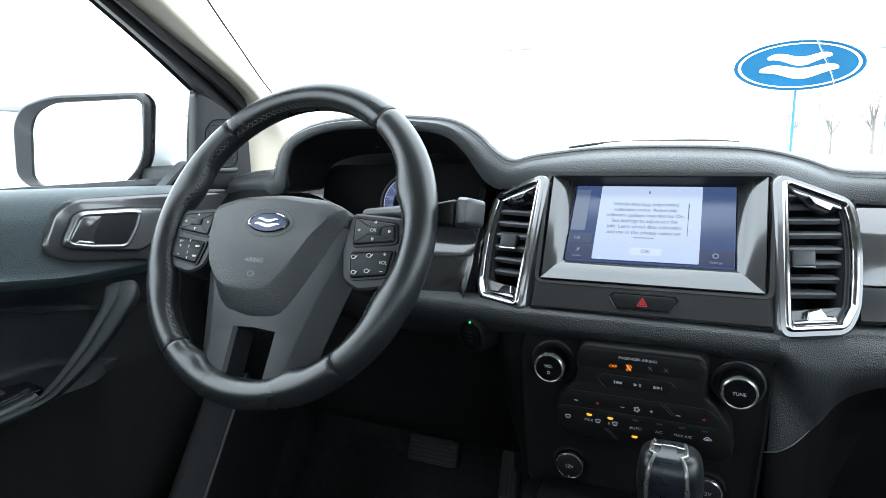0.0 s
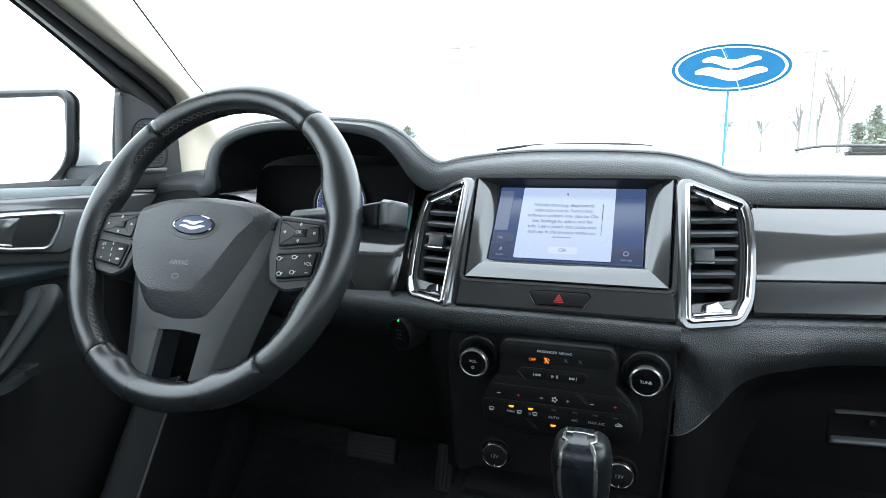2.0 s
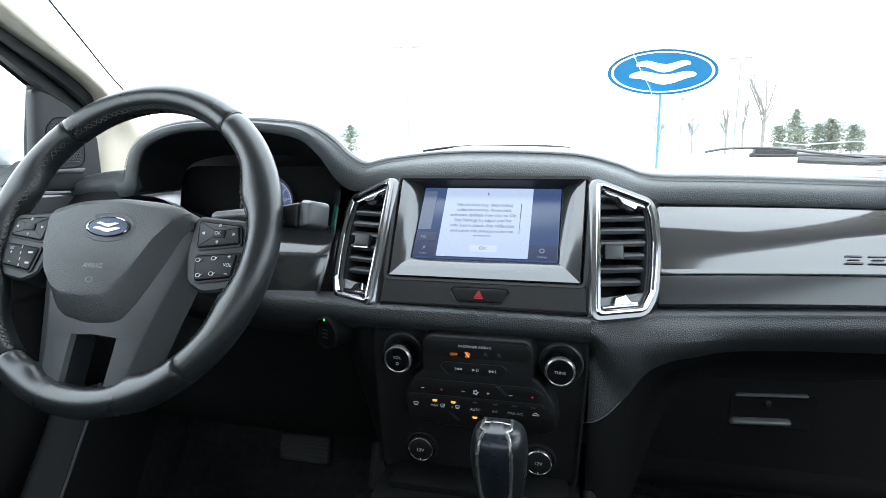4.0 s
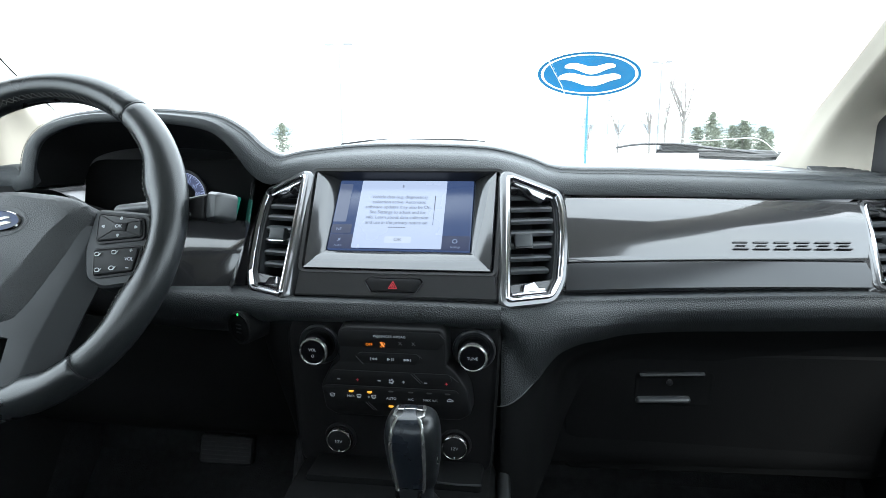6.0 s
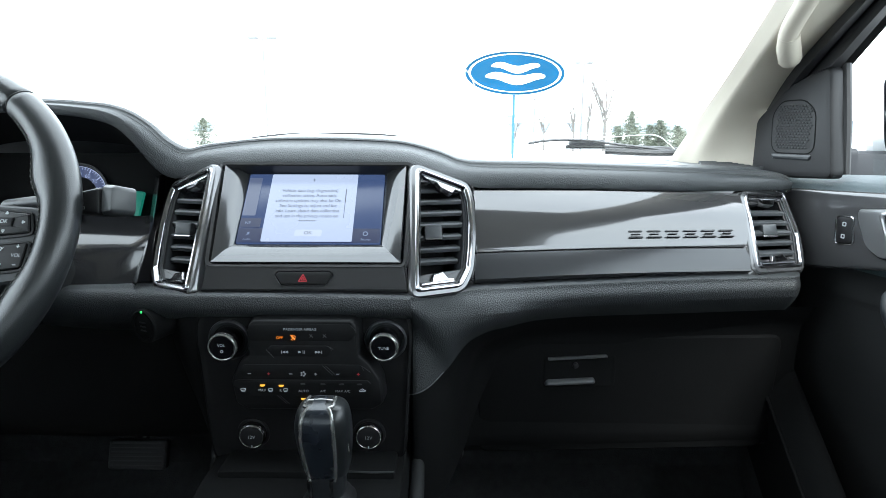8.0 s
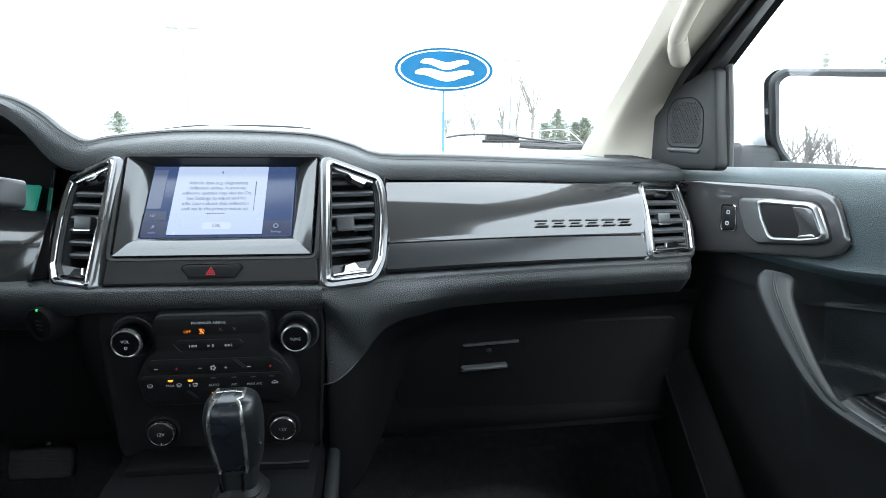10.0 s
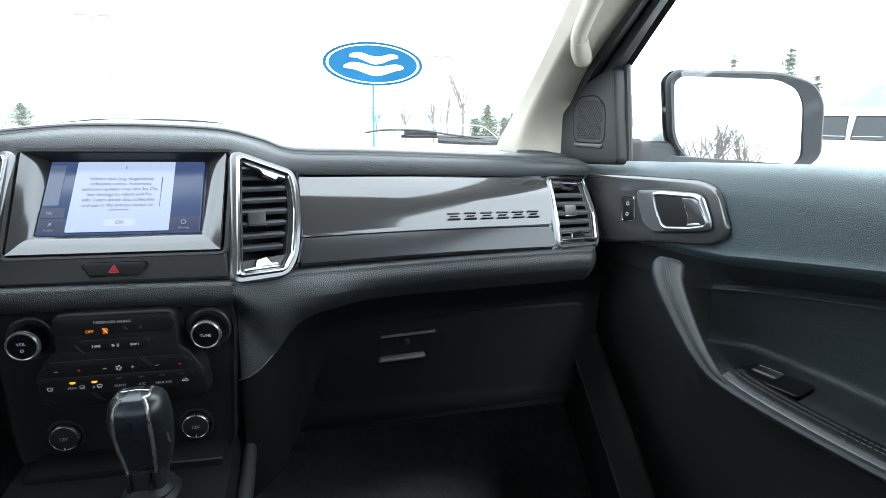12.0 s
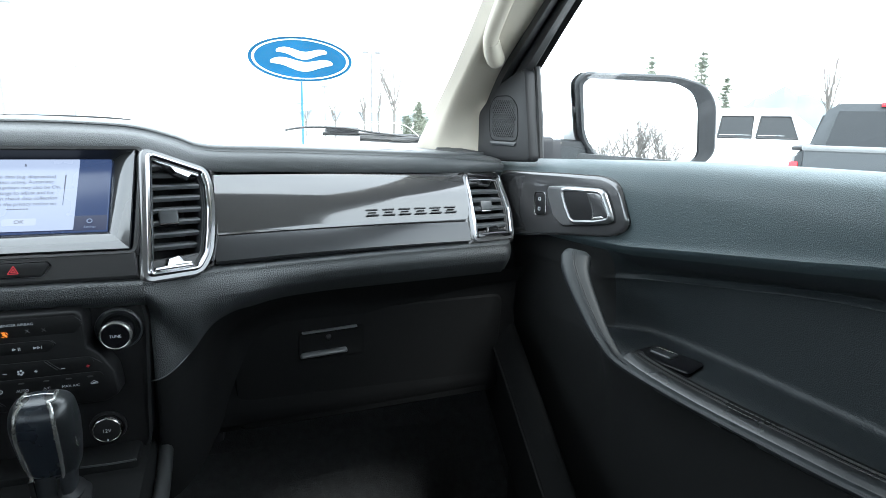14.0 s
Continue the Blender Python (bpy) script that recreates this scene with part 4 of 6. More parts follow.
for x in (-0.0655, -0.0150, 0.0420):
    bm = bmesh.new()
    icon_bar(x, 0.0150, 0.0042, 0.0007, bm, 0.0022)
    part("minus_symbol", bm, TEXT, stack)
bm = bmesh.new()
icon_bar(0.0150, 0.0150, 0.0036, 0.0007, bm, 0.0022)
icon_bar(0.0150, 0.0150, 0.0007, 0.0036, bm, 0.0023)
part("plus_symbol", bm, TEXT, stack)
bm = bmesh.new()
for k in range(5):
    a = radians(72 * k)
    lathe(ip, [(0.0012, 0.0022), (0.0012, 0.0026)], 0.0024 * math.cos(a), 0.0150 + 0.0024 * math.sin(a), 8, bm=bm)
part("fan_symbol", bm, TEXT, stack)
bm = bmesh.new()
for x in (-0.0420, 0.0670):
    icon_bar(x, 0.0150, 0.0036, 0.0007, bm, 0.0022)
    icon_bar(x, 0.0150, 0.0007, 0.0036, bm, 0.0022)
part("heat_symbols", bm, REDP, stack, "small red plus marks")
for p, q in (((-0.043, 0.047), (-0.034, 0.0365)), ((0.034, 0.0515), (0.038, 0.047)), ((0.024, 0.026), (0.036, 0.0135)), ((0.0275, 0.026), (0.0395, 0.0135)), ((0.072, 0.0255), (0.082, 0.0175)), ((-0.033, -0.0145), (-0.022, -0.0255)), ((-0.030, -0.0145), (-0.019, -0.0255)), ((0.060, 0.0785), (0.066, 0.0725))):
    part("accent_line", tube([ip.at(*p, 0.0022), ip.at(*q, 0.0022)], 0.00035, 5), GREYP, stack, "thin silver accent line")
# cheeks beside the panel, the curved seam, and the start button
CH = [(0.124, 0.698), (0.136, 0.692), (0.160, 0.699), (0.182, 0.722), (0.202, 0.760), (0.222, 0.805), (0.250, 0.85), (0.30, 0.90)]
rows = []
for z, push, dx in ((1.300, 0.010, 0.0), (1.25, 0.008, 0.0), (1.19, 0.014, -0.004), (1.12, 0.020, -0.010), (1.03, 0.03, -0.014)):
    rows.append([(C - (x - C + (dx * i if i > 0 else 0)), y + push, z) for i, (x, y) in enumerate(CH)])
part("console_cheek", smooth_skin(rows, 3, 4), BLACKP, dash, "plain black cheek beside the control panel")
part("cheek_seam", tube(cr([(0.1262, 0.7075, 1.1853), (0.1392, 0.7066, 1.1887), (0.1518, 0.7112, 1.1953), (0.1630, 0.7201, 1.2034), (0.1715, 0.7292, 1.2104), (0.1772, 0.7367, 1.2152)], 6), 0.0007, 6), LATCHP, dash, "thin curved seam")
sb = Plane3((-0.188, 0.697, 1.277), (0.8, -0.35, 0), (0, -0.05, 1))
part("start_button_ring", lathe(sb, [(0.021, -0.030), (0.021, 0.002), (0.019, 0.004), (0.016, 0.003), (0.0155, -0.002)], 0, 0, 32, fill=False), BLACKP, dash)
part("start_button", lathe(sb, [(0.0152, -0.003), (0.0152, 0.002), (0.013, 0.0032)], 0, 0, 32), BLACKP, dash, "black round start button")
part("start_led", lathe(sb, [(0.0016, 0.002), (0.0014, 0.0046)], 0.001, 0.0185, 10), GREENLED, dash, "tiny green light")
for k in range(3):
    part("start_print", plate(sb, rect(0.010, 0.0018, 0, 0.005 - k * 0.005), 0.0004, [(0, 0.003), (0, 0.0037), (0.0002, 0.0037)], k=1), SMOOTHP, dash)

# lower dash: knee panel and glove box, their shade put into the dark base colour
rows = []
for x in (-0.70, -0.45, -0.20, -0.12):
    y = 0.775 if x < -0.5 else 0.755
    rows.append([(x, y, 1.285), (x, y - 0.004, 1.24), (x, y + 0.03, 1.14), (x, y + 0.09, 1.05), (x, y + 0.24, 1.0), (x, 1.12, 0.95)])
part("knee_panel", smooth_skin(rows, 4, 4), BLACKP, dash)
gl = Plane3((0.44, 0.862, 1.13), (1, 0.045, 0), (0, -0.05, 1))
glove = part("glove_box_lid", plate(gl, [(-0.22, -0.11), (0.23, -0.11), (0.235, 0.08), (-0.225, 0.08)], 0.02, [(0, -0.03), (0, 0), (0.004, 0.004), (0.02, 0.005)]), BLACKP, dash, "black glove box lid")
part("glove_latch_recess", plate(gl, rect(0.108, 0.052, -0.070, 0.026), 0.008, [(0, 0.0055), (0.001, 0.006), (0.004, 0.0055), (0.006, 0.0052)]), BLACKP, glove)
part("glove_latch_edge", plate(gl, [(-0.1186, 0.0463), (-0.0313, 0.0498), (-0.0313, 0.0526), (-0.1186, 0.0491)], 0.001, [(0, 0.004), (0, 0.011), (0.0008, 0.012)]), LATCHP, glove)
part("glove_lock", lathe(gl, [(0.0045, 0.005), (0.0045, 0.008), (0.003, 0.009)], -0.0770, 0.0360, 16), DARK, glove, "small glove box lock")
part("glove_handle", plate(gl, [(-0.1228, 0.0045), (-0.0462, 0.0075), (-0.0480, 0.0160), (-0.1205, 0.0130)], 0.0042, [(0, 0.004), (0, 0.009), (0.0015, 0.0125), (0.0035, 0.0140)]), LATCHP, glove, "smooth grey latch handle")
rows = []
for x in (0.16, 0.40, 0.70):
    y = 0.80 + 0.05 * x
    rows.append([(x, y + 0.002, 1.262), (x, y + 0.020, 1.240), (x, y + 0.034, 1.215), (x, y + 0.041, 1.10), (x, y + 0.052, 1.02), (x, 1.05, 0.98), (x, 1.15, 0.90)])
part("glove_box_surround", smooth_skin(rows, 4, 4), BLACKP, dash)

# ---- steering wheel ----
WHEEL = Plane3((-0.371, 0.584, 1.41), (math.cos(-0.033), math.sin(-0.033), 0), (0, math.sin(radians(28)), math.cos(radians(28))))
wheel = thing("steering_wheel", WHEEL.at(0, 0, -0.05), "black leather steering wheel with grey spokes and stitched rim", "steering wheel")
RA, RB = 0.174, 0.0165


def thumb(deg):
    """How far the rim swells inwards by the thumb rests and spokes."""
    d = lambda c, w: math.exp(-(((deg - c + 180) % 360 - 180) / w) ** 2)
    return 0.55 * d(160, 9) + 0.55 * d(20, 9) + 0.35 * d(203, 8) + 0.35 * d(-23, 8) + 0.30 * d(247, 5) + 0.30 * d(293, 5)


def rim_point(deg, b, grow=0.0, k=1.0):
    a = radians(deg)
    rb = RB * k + grow
    c = math.cos(b)
    r = RA + rb * c * (1 + (thumb(deg) if c < 0 else 0.0))
    return WHEEL.at(r * math.cos(a), r * math.sin(a), rb * 1.08 * math.sin(b))


def rim_arc(a0, a1, steps):
    rws = []
    for i in range(steps + 1):
        deg = a0 + (a1 - a0) * i / steps
        k = 0.955 if i in (0, steps) else 1.0
        rws.append([rim_point(deg, 2 * math.pi * q / 24, 0, k) for q in range(24)])
    rws.insert(1, [rim_point(a0 + 0.5, 2 * math.pi * q / 24) for q in range(24)])
    rws.insert(-1, [rim_point(a1 - 0.5, 2 * math.pi * q / 24) for q in range(24)])
    return skin(rws, loop_v=True, caps=True)


SEAMS = [52, 131, 234, 312, 412]
for i, (a, b) in enumerate(zip(SEAMS, SEAMS[1:])):
    side = i in (1, 3)
    part("rim_grip", rim_arc(a + 0.25, b - 0.25, 40), RIM if side else RIMS, wheel, "grained leather rim section" if side else "smooth leather rim section")
for a in SEAMS[:4]:
    part("rim_seam", tube([rim_point(a, 2 * math.pi * k / 24, -0.0006) for k in range(25)], 0.0009, 5), DARK, wheel)
# cross stitching along the inner side
for a0, a1 in ((134, 232), (-40, 48), (58, 130)):
    bm = bmesh.new()
    n = int((a1 - a0) * 0.40)
    rng = random.Random(a0)
    for i in range(n):
        a = a0 + (a1 - a0) * i / n
        b = a0 + (a1 - a0) * (i + 0.8) / n
        for s in (1, -1):
            t1, t2 = radians(152 + 9 * s), radians(152 - 9 * s)
            j1, j2 = rng.uniform(-0.35, 0.35), rng.uniform(-0.35, 0.35)
            tube([rim_point(a + j1, t1 + 0.05 * j2, 0.0005), rim_point((a + b) / 2 + j1, (t1 + t2) / 2, 0.0011), rim_point(b + j2, t2 + 0.05 * j1, 0.0005)], 0.00052, 4, bm)
    part("rim_stitching", bm, mat("pale_rim_thread", (0.060, 0.060, 0.056), 0.8, var=0.3, scale=400) if a0 == 134 else bpy.data.materials["pale_rim_thread"], wheel, "grey cross stitching")
# hub cover
pad = [(-0.104, 0.028), (-0.101, -0.008), (-0.087, -0.043), (-0.061, -0.086), (-0.047, -0.0985), (-0.014, -0.106), (0.035, -0.102), (0.055, -0.080), (0.072, -0.047), (0.084, -0.010), (0.093, 0.028), (0.060, 0.040), (0.0, 0.045), (-0.060, 0.041)]
plateau = [(-0.090, 0.020), (-0.088, -0.013), (-0.076, -0.042), (-0.060, -0.059), (-0.046, -0.065), (-0.018, -0.066), (0.010, -0.063), (0.022, -0.050), (0.036, -0.033), (0.053, -0.003), (0.072, 0.018), (0.050, 0.032), (0.0, 0.037), (-0.052, 0.033)]
outer_ring, inner_ring = rounded(pad, 0.016, 4), rounded(plateau, 0.005, 4)
rings = []
for t, rise in ((0.0, None), (0.0, 0.0), (0.05, 0.22), (0.14, 0.38), (0.45, 0.62), (0.92, 0.96), (1.0, 1.0)):
    ring = []
    for (a, b), (c, d) in zip(outer_ring, inner_ring):
        edge = float(np.interp(b, [-0.05, 0.0, 0.03], [-0.0115, -0.006, 0.005])) - 0.006 * min(1.0, max(0.0, (a - 0.04) / 0.03)) * min(1.0, max(0.0, (0.03 - b) / 0.02))
        h = -0.025 if rise is None else edge + (0.0166 - edge) * rise
        ring.append(WHEEL.at(a + (c - a) * t, b + (d - b) * t, h))
    rings.append(ring)
bm = skin(rings, loop_v=True)
bm.verts.ensure_lookup_table()
bm.faces.new(bm.verts[len(bm.verts) - len(rings[0]):])
part("airbag_cover", bm, LEATHER, wheel, "grained black airbag cover", 24)
part("emblem_dish", lathe(WHEEL, [(0.037, 0.0160), (0.0345, 0.0170), (0.031, 0.0168), (0.029, 0.0164)], -0.006, 0.0085, 40, 0.48, fill=False), LEATHER, wheel)
part("hub_emblem_ring", lathe(WHEEL, [(0.0285, 0.0150), (0.0285, 0.0178), (0.0262, 0.0186), (0.0255, 0.0178)], -0.006, 0.0085, 40, 0.40, fill=False), CHROME, wheel, "chrome oval ring")
part("hub_emblem", lathe(WHEEL, [(0.0257, 0.0150), (0.0257, 0.0178), (0.02, 0.0182)], -0.006, 0.0085, 40, 0.40), EMBLEMB, wheel, "blue oval emblem")
def wave_band(pl, x, y, w, h, thick):
    """The outline of a plain wavy band, w wide, swinging by h, tapering to its ends."""
    ts = np.linspace(0, 1, 25)
    mid = [(x + (t - 0.5) * w, y + h * math.sin(t * 2 * math.pi * 1.25 + 0.5)) for t in ts]
    half = [thick * (0.25 + 0.75 * math.sin(math.pi * t) ** 0.6) / 2 for t in ts]
    return [(a, b - k) for (a, b), k in zip(mid, half)] + [(a, b + k) for (a, b), k in reversed(list(zip(mid, half)))]


for y, w, t in ((0.0110, 0.030, 0.0040), (0.0055, 0.036, 0.0046)):
    part("emblem_bar", plate(WHEEL, wave_band(WHEEL, -0.006, y, w, 0.0012, t), 0.0004, [(0, 0.0178), (0, 0.0187), (0.0003, 0.0189)], k=1), SILVER, wheel, "pale plain wave on the emblem")
words("AIRBAG", 0.0075, WHEEL.matrix(-0.012, -0.035, 0.0168), DIMTEXT, wheel)
part("airbag_mark", lathe(WHEEL, [(0.0048, 0.0163), (0.0048, 0.0168), (0.0040, 0.0168), (0.0040, 0.0163)], -0.012, -0.050, 16, 0.6, fill=False), DIMTEXT, wheel)
# grey spoke frame: side arms and the forked lower arm
for s in (-1, 1):
    arm = [(s * 0.090, 0.030), (s * 0.155, 0.026), (s * 0.166, 0.004), (s * 0.164, -0.030), (s * 0.150, -0.050), (s * 0.118, -0.056), (s * 0.096, -0.046), (s * 0.088, -0.015)]
    if s < 0:
        arm = arm[::-1]
    part("spoke", plate(WHEEL, arm, 0.010, [(0, -0.030), (0, -0.006), (0.0015, 0.002), (0.004, 0.004)], base=True), GREYP if s else GREYP, wheel, "satin dark grey spoke")
    k1 = [(s * 0.098, 0.022), (s * 0.147, 0.018), (s * 0.152, -0.002), (s * 0.102, -0.008)]
    k2 = [(s * 0.102, -0.016), (s * 0.152, -0.011), (s * 0.150, -0.037), (s * 0.108, -0.043)]
    for kk, (nm, mt) in ((k1, ("menu_buttons", DARK)), (k2, ("button_block", PANELB))):
        kk = kk if s > 0 else kk[::-1]
        part(nm + "_frame", plate(WHEEL, kk, 0.004, [(-0.002, 0.002), (-0.002, 0.0055), (0, 0.006), (0.001, 0.004)], fill=False), DARK, wheel)
        b = part(nm, plate(WHEEL, kk, 0.004, [(0.0008, 0.002), (0.0008, 0.0062), (0.002, 0.0072)]), mt, wheel)
    cx, cy = s * 0.125, 0.0085
    part("ok_button", plate(WHEEL, rect(0.016, 0.009, cx, cy), 0.002, [(0, 0.006), (0, 0.0082), (0.001, 0.0088)]), DARK, wheel)
    if s > 0:
        words("OK", 0.0052, WHEEL.matrix(cx, cy, 0.0091), TEXT, wheel)
    bm = bmesh.new()
    for dx, dy in ((0.018, 0), (-0.018, 0), (0, 0.009), (0, -0.009)):
        a = math.atan2(dy, dx)
        t3 = [(cx + dx + 0.0024 * math.cos(a + o), cy + dy + 0.0024 * math.sin(a + o)) for o in (0, 2.2, -2.2)]
        plate(WHEEL, t3, 0.0003, [(0, 0.0072), (0, 0.0077), (0.0006, 0.0077), (0.0006, 0.0072)], bm, fill=False, k=1)
    part("arrow_symbols", bm, TEXT, wheel)
    bm = bmesh.new()
    for (p, q) in (((0.102, 0.020), (0.117, 0.013)), ((0.148, 0.016), (0.133, 0.013)), ((0.104, -0.005), (0.117, 0.004)), ((0.150, 0.000), (0.133, 0.004))):
        tube([WHEEL.at(s * p[0], p[1], 0.0073), WHEEL.at(s * q[0], q[1], 0.0073)], 0.0006, 4, bm)
    part("button_groove", bm, DARK, wheel)
    bm = bmesh.new()
    if s > 0:
        words("VOL", 0.0050, WHEEL.matrix(0.1435, -0.0245, 0.0078), TEXT, wheel)
        for y in (-0.0155, -0.0335):
            plate(WHEEL, rect(0.0036, 0.0007, 0.1435, y), 0.0002, [(0, 0.0072), (0, 0.0078), (0.0001, 0.0078)], bm, k=1)
        plate(WHEEL, rect(0.0007, 0.0036, 0.1435, -0.0155), 0.0002, [(0, 0.0072), (0, 0.0078), (0.0001, 0.0078)], bm, k=1)
        for x, y in ((0.1075, -0.0205), (0.1255, -0.0180), (0.1115, -0.0365), (0.1265, -0.0340)):
            lathe(WHEEL, [(0.0030, 0.0072), (0.0030, 0.0078), (0.0022, 0.0078), (0.0022, 0.0072)], x, y, 10, 0.75, bm=bm, fill=False)
            tube([WHEEL.at(x + 0.002, y - 0.002, 0.0077), WHEEL.at(x + 0.0045, y + 0.0015, 0.0077)], 0.0004, 4, bm)
    else:
        words("SET", 0.0042, WHEEL.matrix(-0.140, -0.0175, 0.0078), TEXT, wheel)
        for x, y, w, h in ((-0.140, -0.0225, 0.0034, 0.0007), (-0.140, -0.0225, 0.0007, 0.0034), (-0.139, -0.0335, 0.0034, 0.0007), (-0.126, -0.016, 0.001, 0.004), (-0.126, -0.023, 0.001, 0.004), (-0.125, -0.030, 0.001, 0.004), (-0.124, -0.037, 0.001, 0.003), (-0.112, -0.022, 0.007, 0.0022), (-0.113, -0.034, 0.006, 0.0022)):
            plate(WHEEL, rect(w, h, x, y), 0.0002, [(0, 0.0072), (0, 0.0078), (0.0001, 0.0078)], bm, k=1)
    part("button_symbols", bm, TEXT, wheel)
    rws = []
    for inner, b in ((0.070, 0.010), (0.060, -0.030), (0.040, -0.060), (0.0, -0.080), (0.0, -0.1050), (0.0262, -0.1066), (0.0262, -0.115), (0.0260, -0.128), (0.0255, -0.142), (0.0250, -0.164)):
        ridge = float(np.interp(-b, [-0.01, 0.03, 0.07, 0.105, 0.13, 0.164], [0.094, 0.086, 0.072, 0.062, 0.056, 0.050]))
        outer = float(np.interp(-b, [-0.01, 0.03, 0.07, 0.105, 0.13, 0.164], [0.112, 0.107, 0.095, 0.086, 0.080, 0.072]))
        lo, mid = (-0.028, -0.002) if inner else (0.0024, 0.0024)
        rws.append([WHEEL.at(s * x, b, h) for x, h in ((inner, lo), (inner, mid), (inner + 0.0030, 0.0024), (ridge - 0.002, 0.0032), (ridge + 0.001, 0.0022), (outer, -0.0125), (outer - 0.004, -0.019))])
    part("lower_spoke", skin(rws), GREYP, wheel, "satin dark grey lower spoke", 30)
part("hub_back", lathe(WHEEL, [(0.085, -0.012), (0.088, -0.030), (0.07, -0.06)], 0, -0.02, 36, 0.9), DARK, wheel)

# column shroud and stalk
col = thing("steering_column", (-0.37, 0.70, 1.30), "black plastic steering column shroud with control stalk", "steering column")
rows = []
for d in (-0.045, -0.08, -0.12, -0.17, -0.22):
    w = 0.058 + 0.012 * (1 if d < -0.1 else 0)
    rows.append([WHEEL.at(w * math.cos(a), 0.005 + (0.062 if math.sin(a) < 0 else 0.040) * math.sin(a), d) for a in [2 * math.pi * k / 28 for k in range(28)]])
part("shroud", skin(rows, loop_v=True, caps=True), PLASTIC, col)
part("stalk", tube(cr([(-0.30, 0.655, 1.425), (-0.25, 0.632, 1.432), (-0.215, 0.617, 1.436)], 4), [0.008] * 9, 12), SMOOTHP, col)
sk = Plane3((-0.180, 0.606, 1.4385), (1, -0.30, 0.08), (0.0, 0.25, 1))
part("stalk_head", plate(sk, [(-0.030, -0.012), (0.012, -0.015), (0.012, 0.013), (-0.030, 0.008)], 0.004, [(0, -0.024), (0, -0.003), (0.002, 0), (0.004, 0.0006)], base=True), DARK, col, "black stalk head with faded markings")
part("stalk_tip", plate(sk, [(0.012, -0.0155), (0.030, -0.0140), (0.031, 0.0135), (0.013, 0.0155)], 0.005, [(0, -0.026), (0, -0.003), (0.003, 0.001), (0.005, 0.0015)], base=True), SMOOTHP, col)
bm = bmesh.new()
for i in range(4):
    plate(sk, rect(0.0035, 0.0035, -0.014 + 0.002 * i, 0.006 - i * 0.0045), 0.0006, [(0, 0.0006), (0, 0.0011), (0.0007, 0.0011), (0.0007, 0.0006)], bm, fill=False, k=1)
part("stalk_marks", bm, DIMTEXT, col)

# ---- gear lever and console ----
con = thing("centre_console", (0.02, 0.4, 0.65), "dark plastic centre console with tray and gear lever boot", "console")
rows = []
for x0, x1, y, z in ((-0.115, 0.120, 0.72, 1.106), (-0.115, 0.120, 0.64, 1.100), (-0.11, 0.118, 0.52, 1.080), (-0.11, 0.118, 0.2, 1.04), (-0.11, 0.118, -0.5, 1.03)):
    rows.append([(x0 - 0.015, y, 0.66), (x0 - 0.008, y, z - 0.02), (x0, y, z), (x0 + 0.02, y, z + 0.002), (x1 - 0.02, y, z + 0.002), (x1, y, z), (x1 + 0.008, y, z - 0.02), (x1 + 0.015, y, 0.66)])
# console shade comes from the darkened base colour too
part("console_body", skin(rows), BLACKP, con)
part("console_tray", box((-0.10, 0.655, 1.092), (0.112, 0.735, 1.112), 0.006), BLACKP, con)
part("tray_edge", tube([(0.055, 0.650, 1.1160), (0.085, 0.649, 1.1155), (0.112, 0.651, 1.1150)], 0.0011, 6), SMOOTHP, con)
bm = tube(cr([(0.128, 0.80, 1.10), (0.135, 0.72, 1.09), (0.138, 0.60, 1.075), (0.138, 0.3, 1.06)], 4), 0.009, 10)
part("console_rail", bm, PLASTIC, con, "smooth dark rail along the console")
part("usb_socket", box((0.050, 0.606, 1.098), (0.058, 0.628, 1.108), 0.002), SILVER, con, "small socket with silver rim")
lever = thing("gear_lever", (0.040, 0.60, 1.06), "black leather gear knob with chrome side strips", "gear lever")
# knob: leaning slightly towards the driver's back, wider at the head
KN = [(z - 0.004, y, w * 0.96, d * 0.95) for z, y, w, d in ((1.142, 0.616, 0.0225, 0.0200), (1.146, 0.616, 0.0242, 0.0210), (1.154, 0.615, 0.0262, 0.0225), (1.175, 0.610, 0.0288, 0.025), (1.200, 0.604, 0.0304, 0.0265), (1.214, 0.602, 0.0294, 0.0256), (1.2245, 0.602, 0.0268, 0.0222), (1.2305, 0.602, 0.0215, 0.0170), (1.2330, 0.602, 0.013, 0.010))]
KX = 0.0425


def knob_ring(z, y, w, d, n=40, p=0.62, grow=0.0):
    pts = []
    for k in range(n):
        a = 2 * math.pi * k / n
        c, s = math.cos(a), math.sin(a)
        pts.append((KX + (w + grow) * math.copysign(abs(c) ** p, c), y + (d + grow) * math.copysign(abs(s) ** p, s), z))
    return pts


K = cr([(z, y, w, d) for z, y, w, d in KN], 4)
part("knob_grip", skin([knob_ring(*k) for k in K], loop_v=True, caps=True), RIM, lever)
rows = []
for z, y, w, d in K[1:]:
    rows.append([(KX - 0.0015 + f * w * 0.54, y - d - 0.0030 + abs(f) ** 3 * 0.0012, z) for f in (-1, -0.5, 0, 0.5, 1)])
z, y, w, d = K[-1]
rows.append([(KX - 0.0015 + f * w * 0.54, y - d * 0.4, z + 0.002) for f in (-1, -0.5, 0, 0.5, 1)])
rows.append([(KX - 0.0015 + f * w * 0.54, y + d * 0.6, z + 0.002) for f in (-1, -0.5, 0, 0.5, 1)])
part("knob_panel", skin(rows), mat("dark_satin_knob_panel", (0.012, 0.015, 0.020), 0.26, 0.1, var=0.1, scale=60), lever, "smooth dark front of the knob")
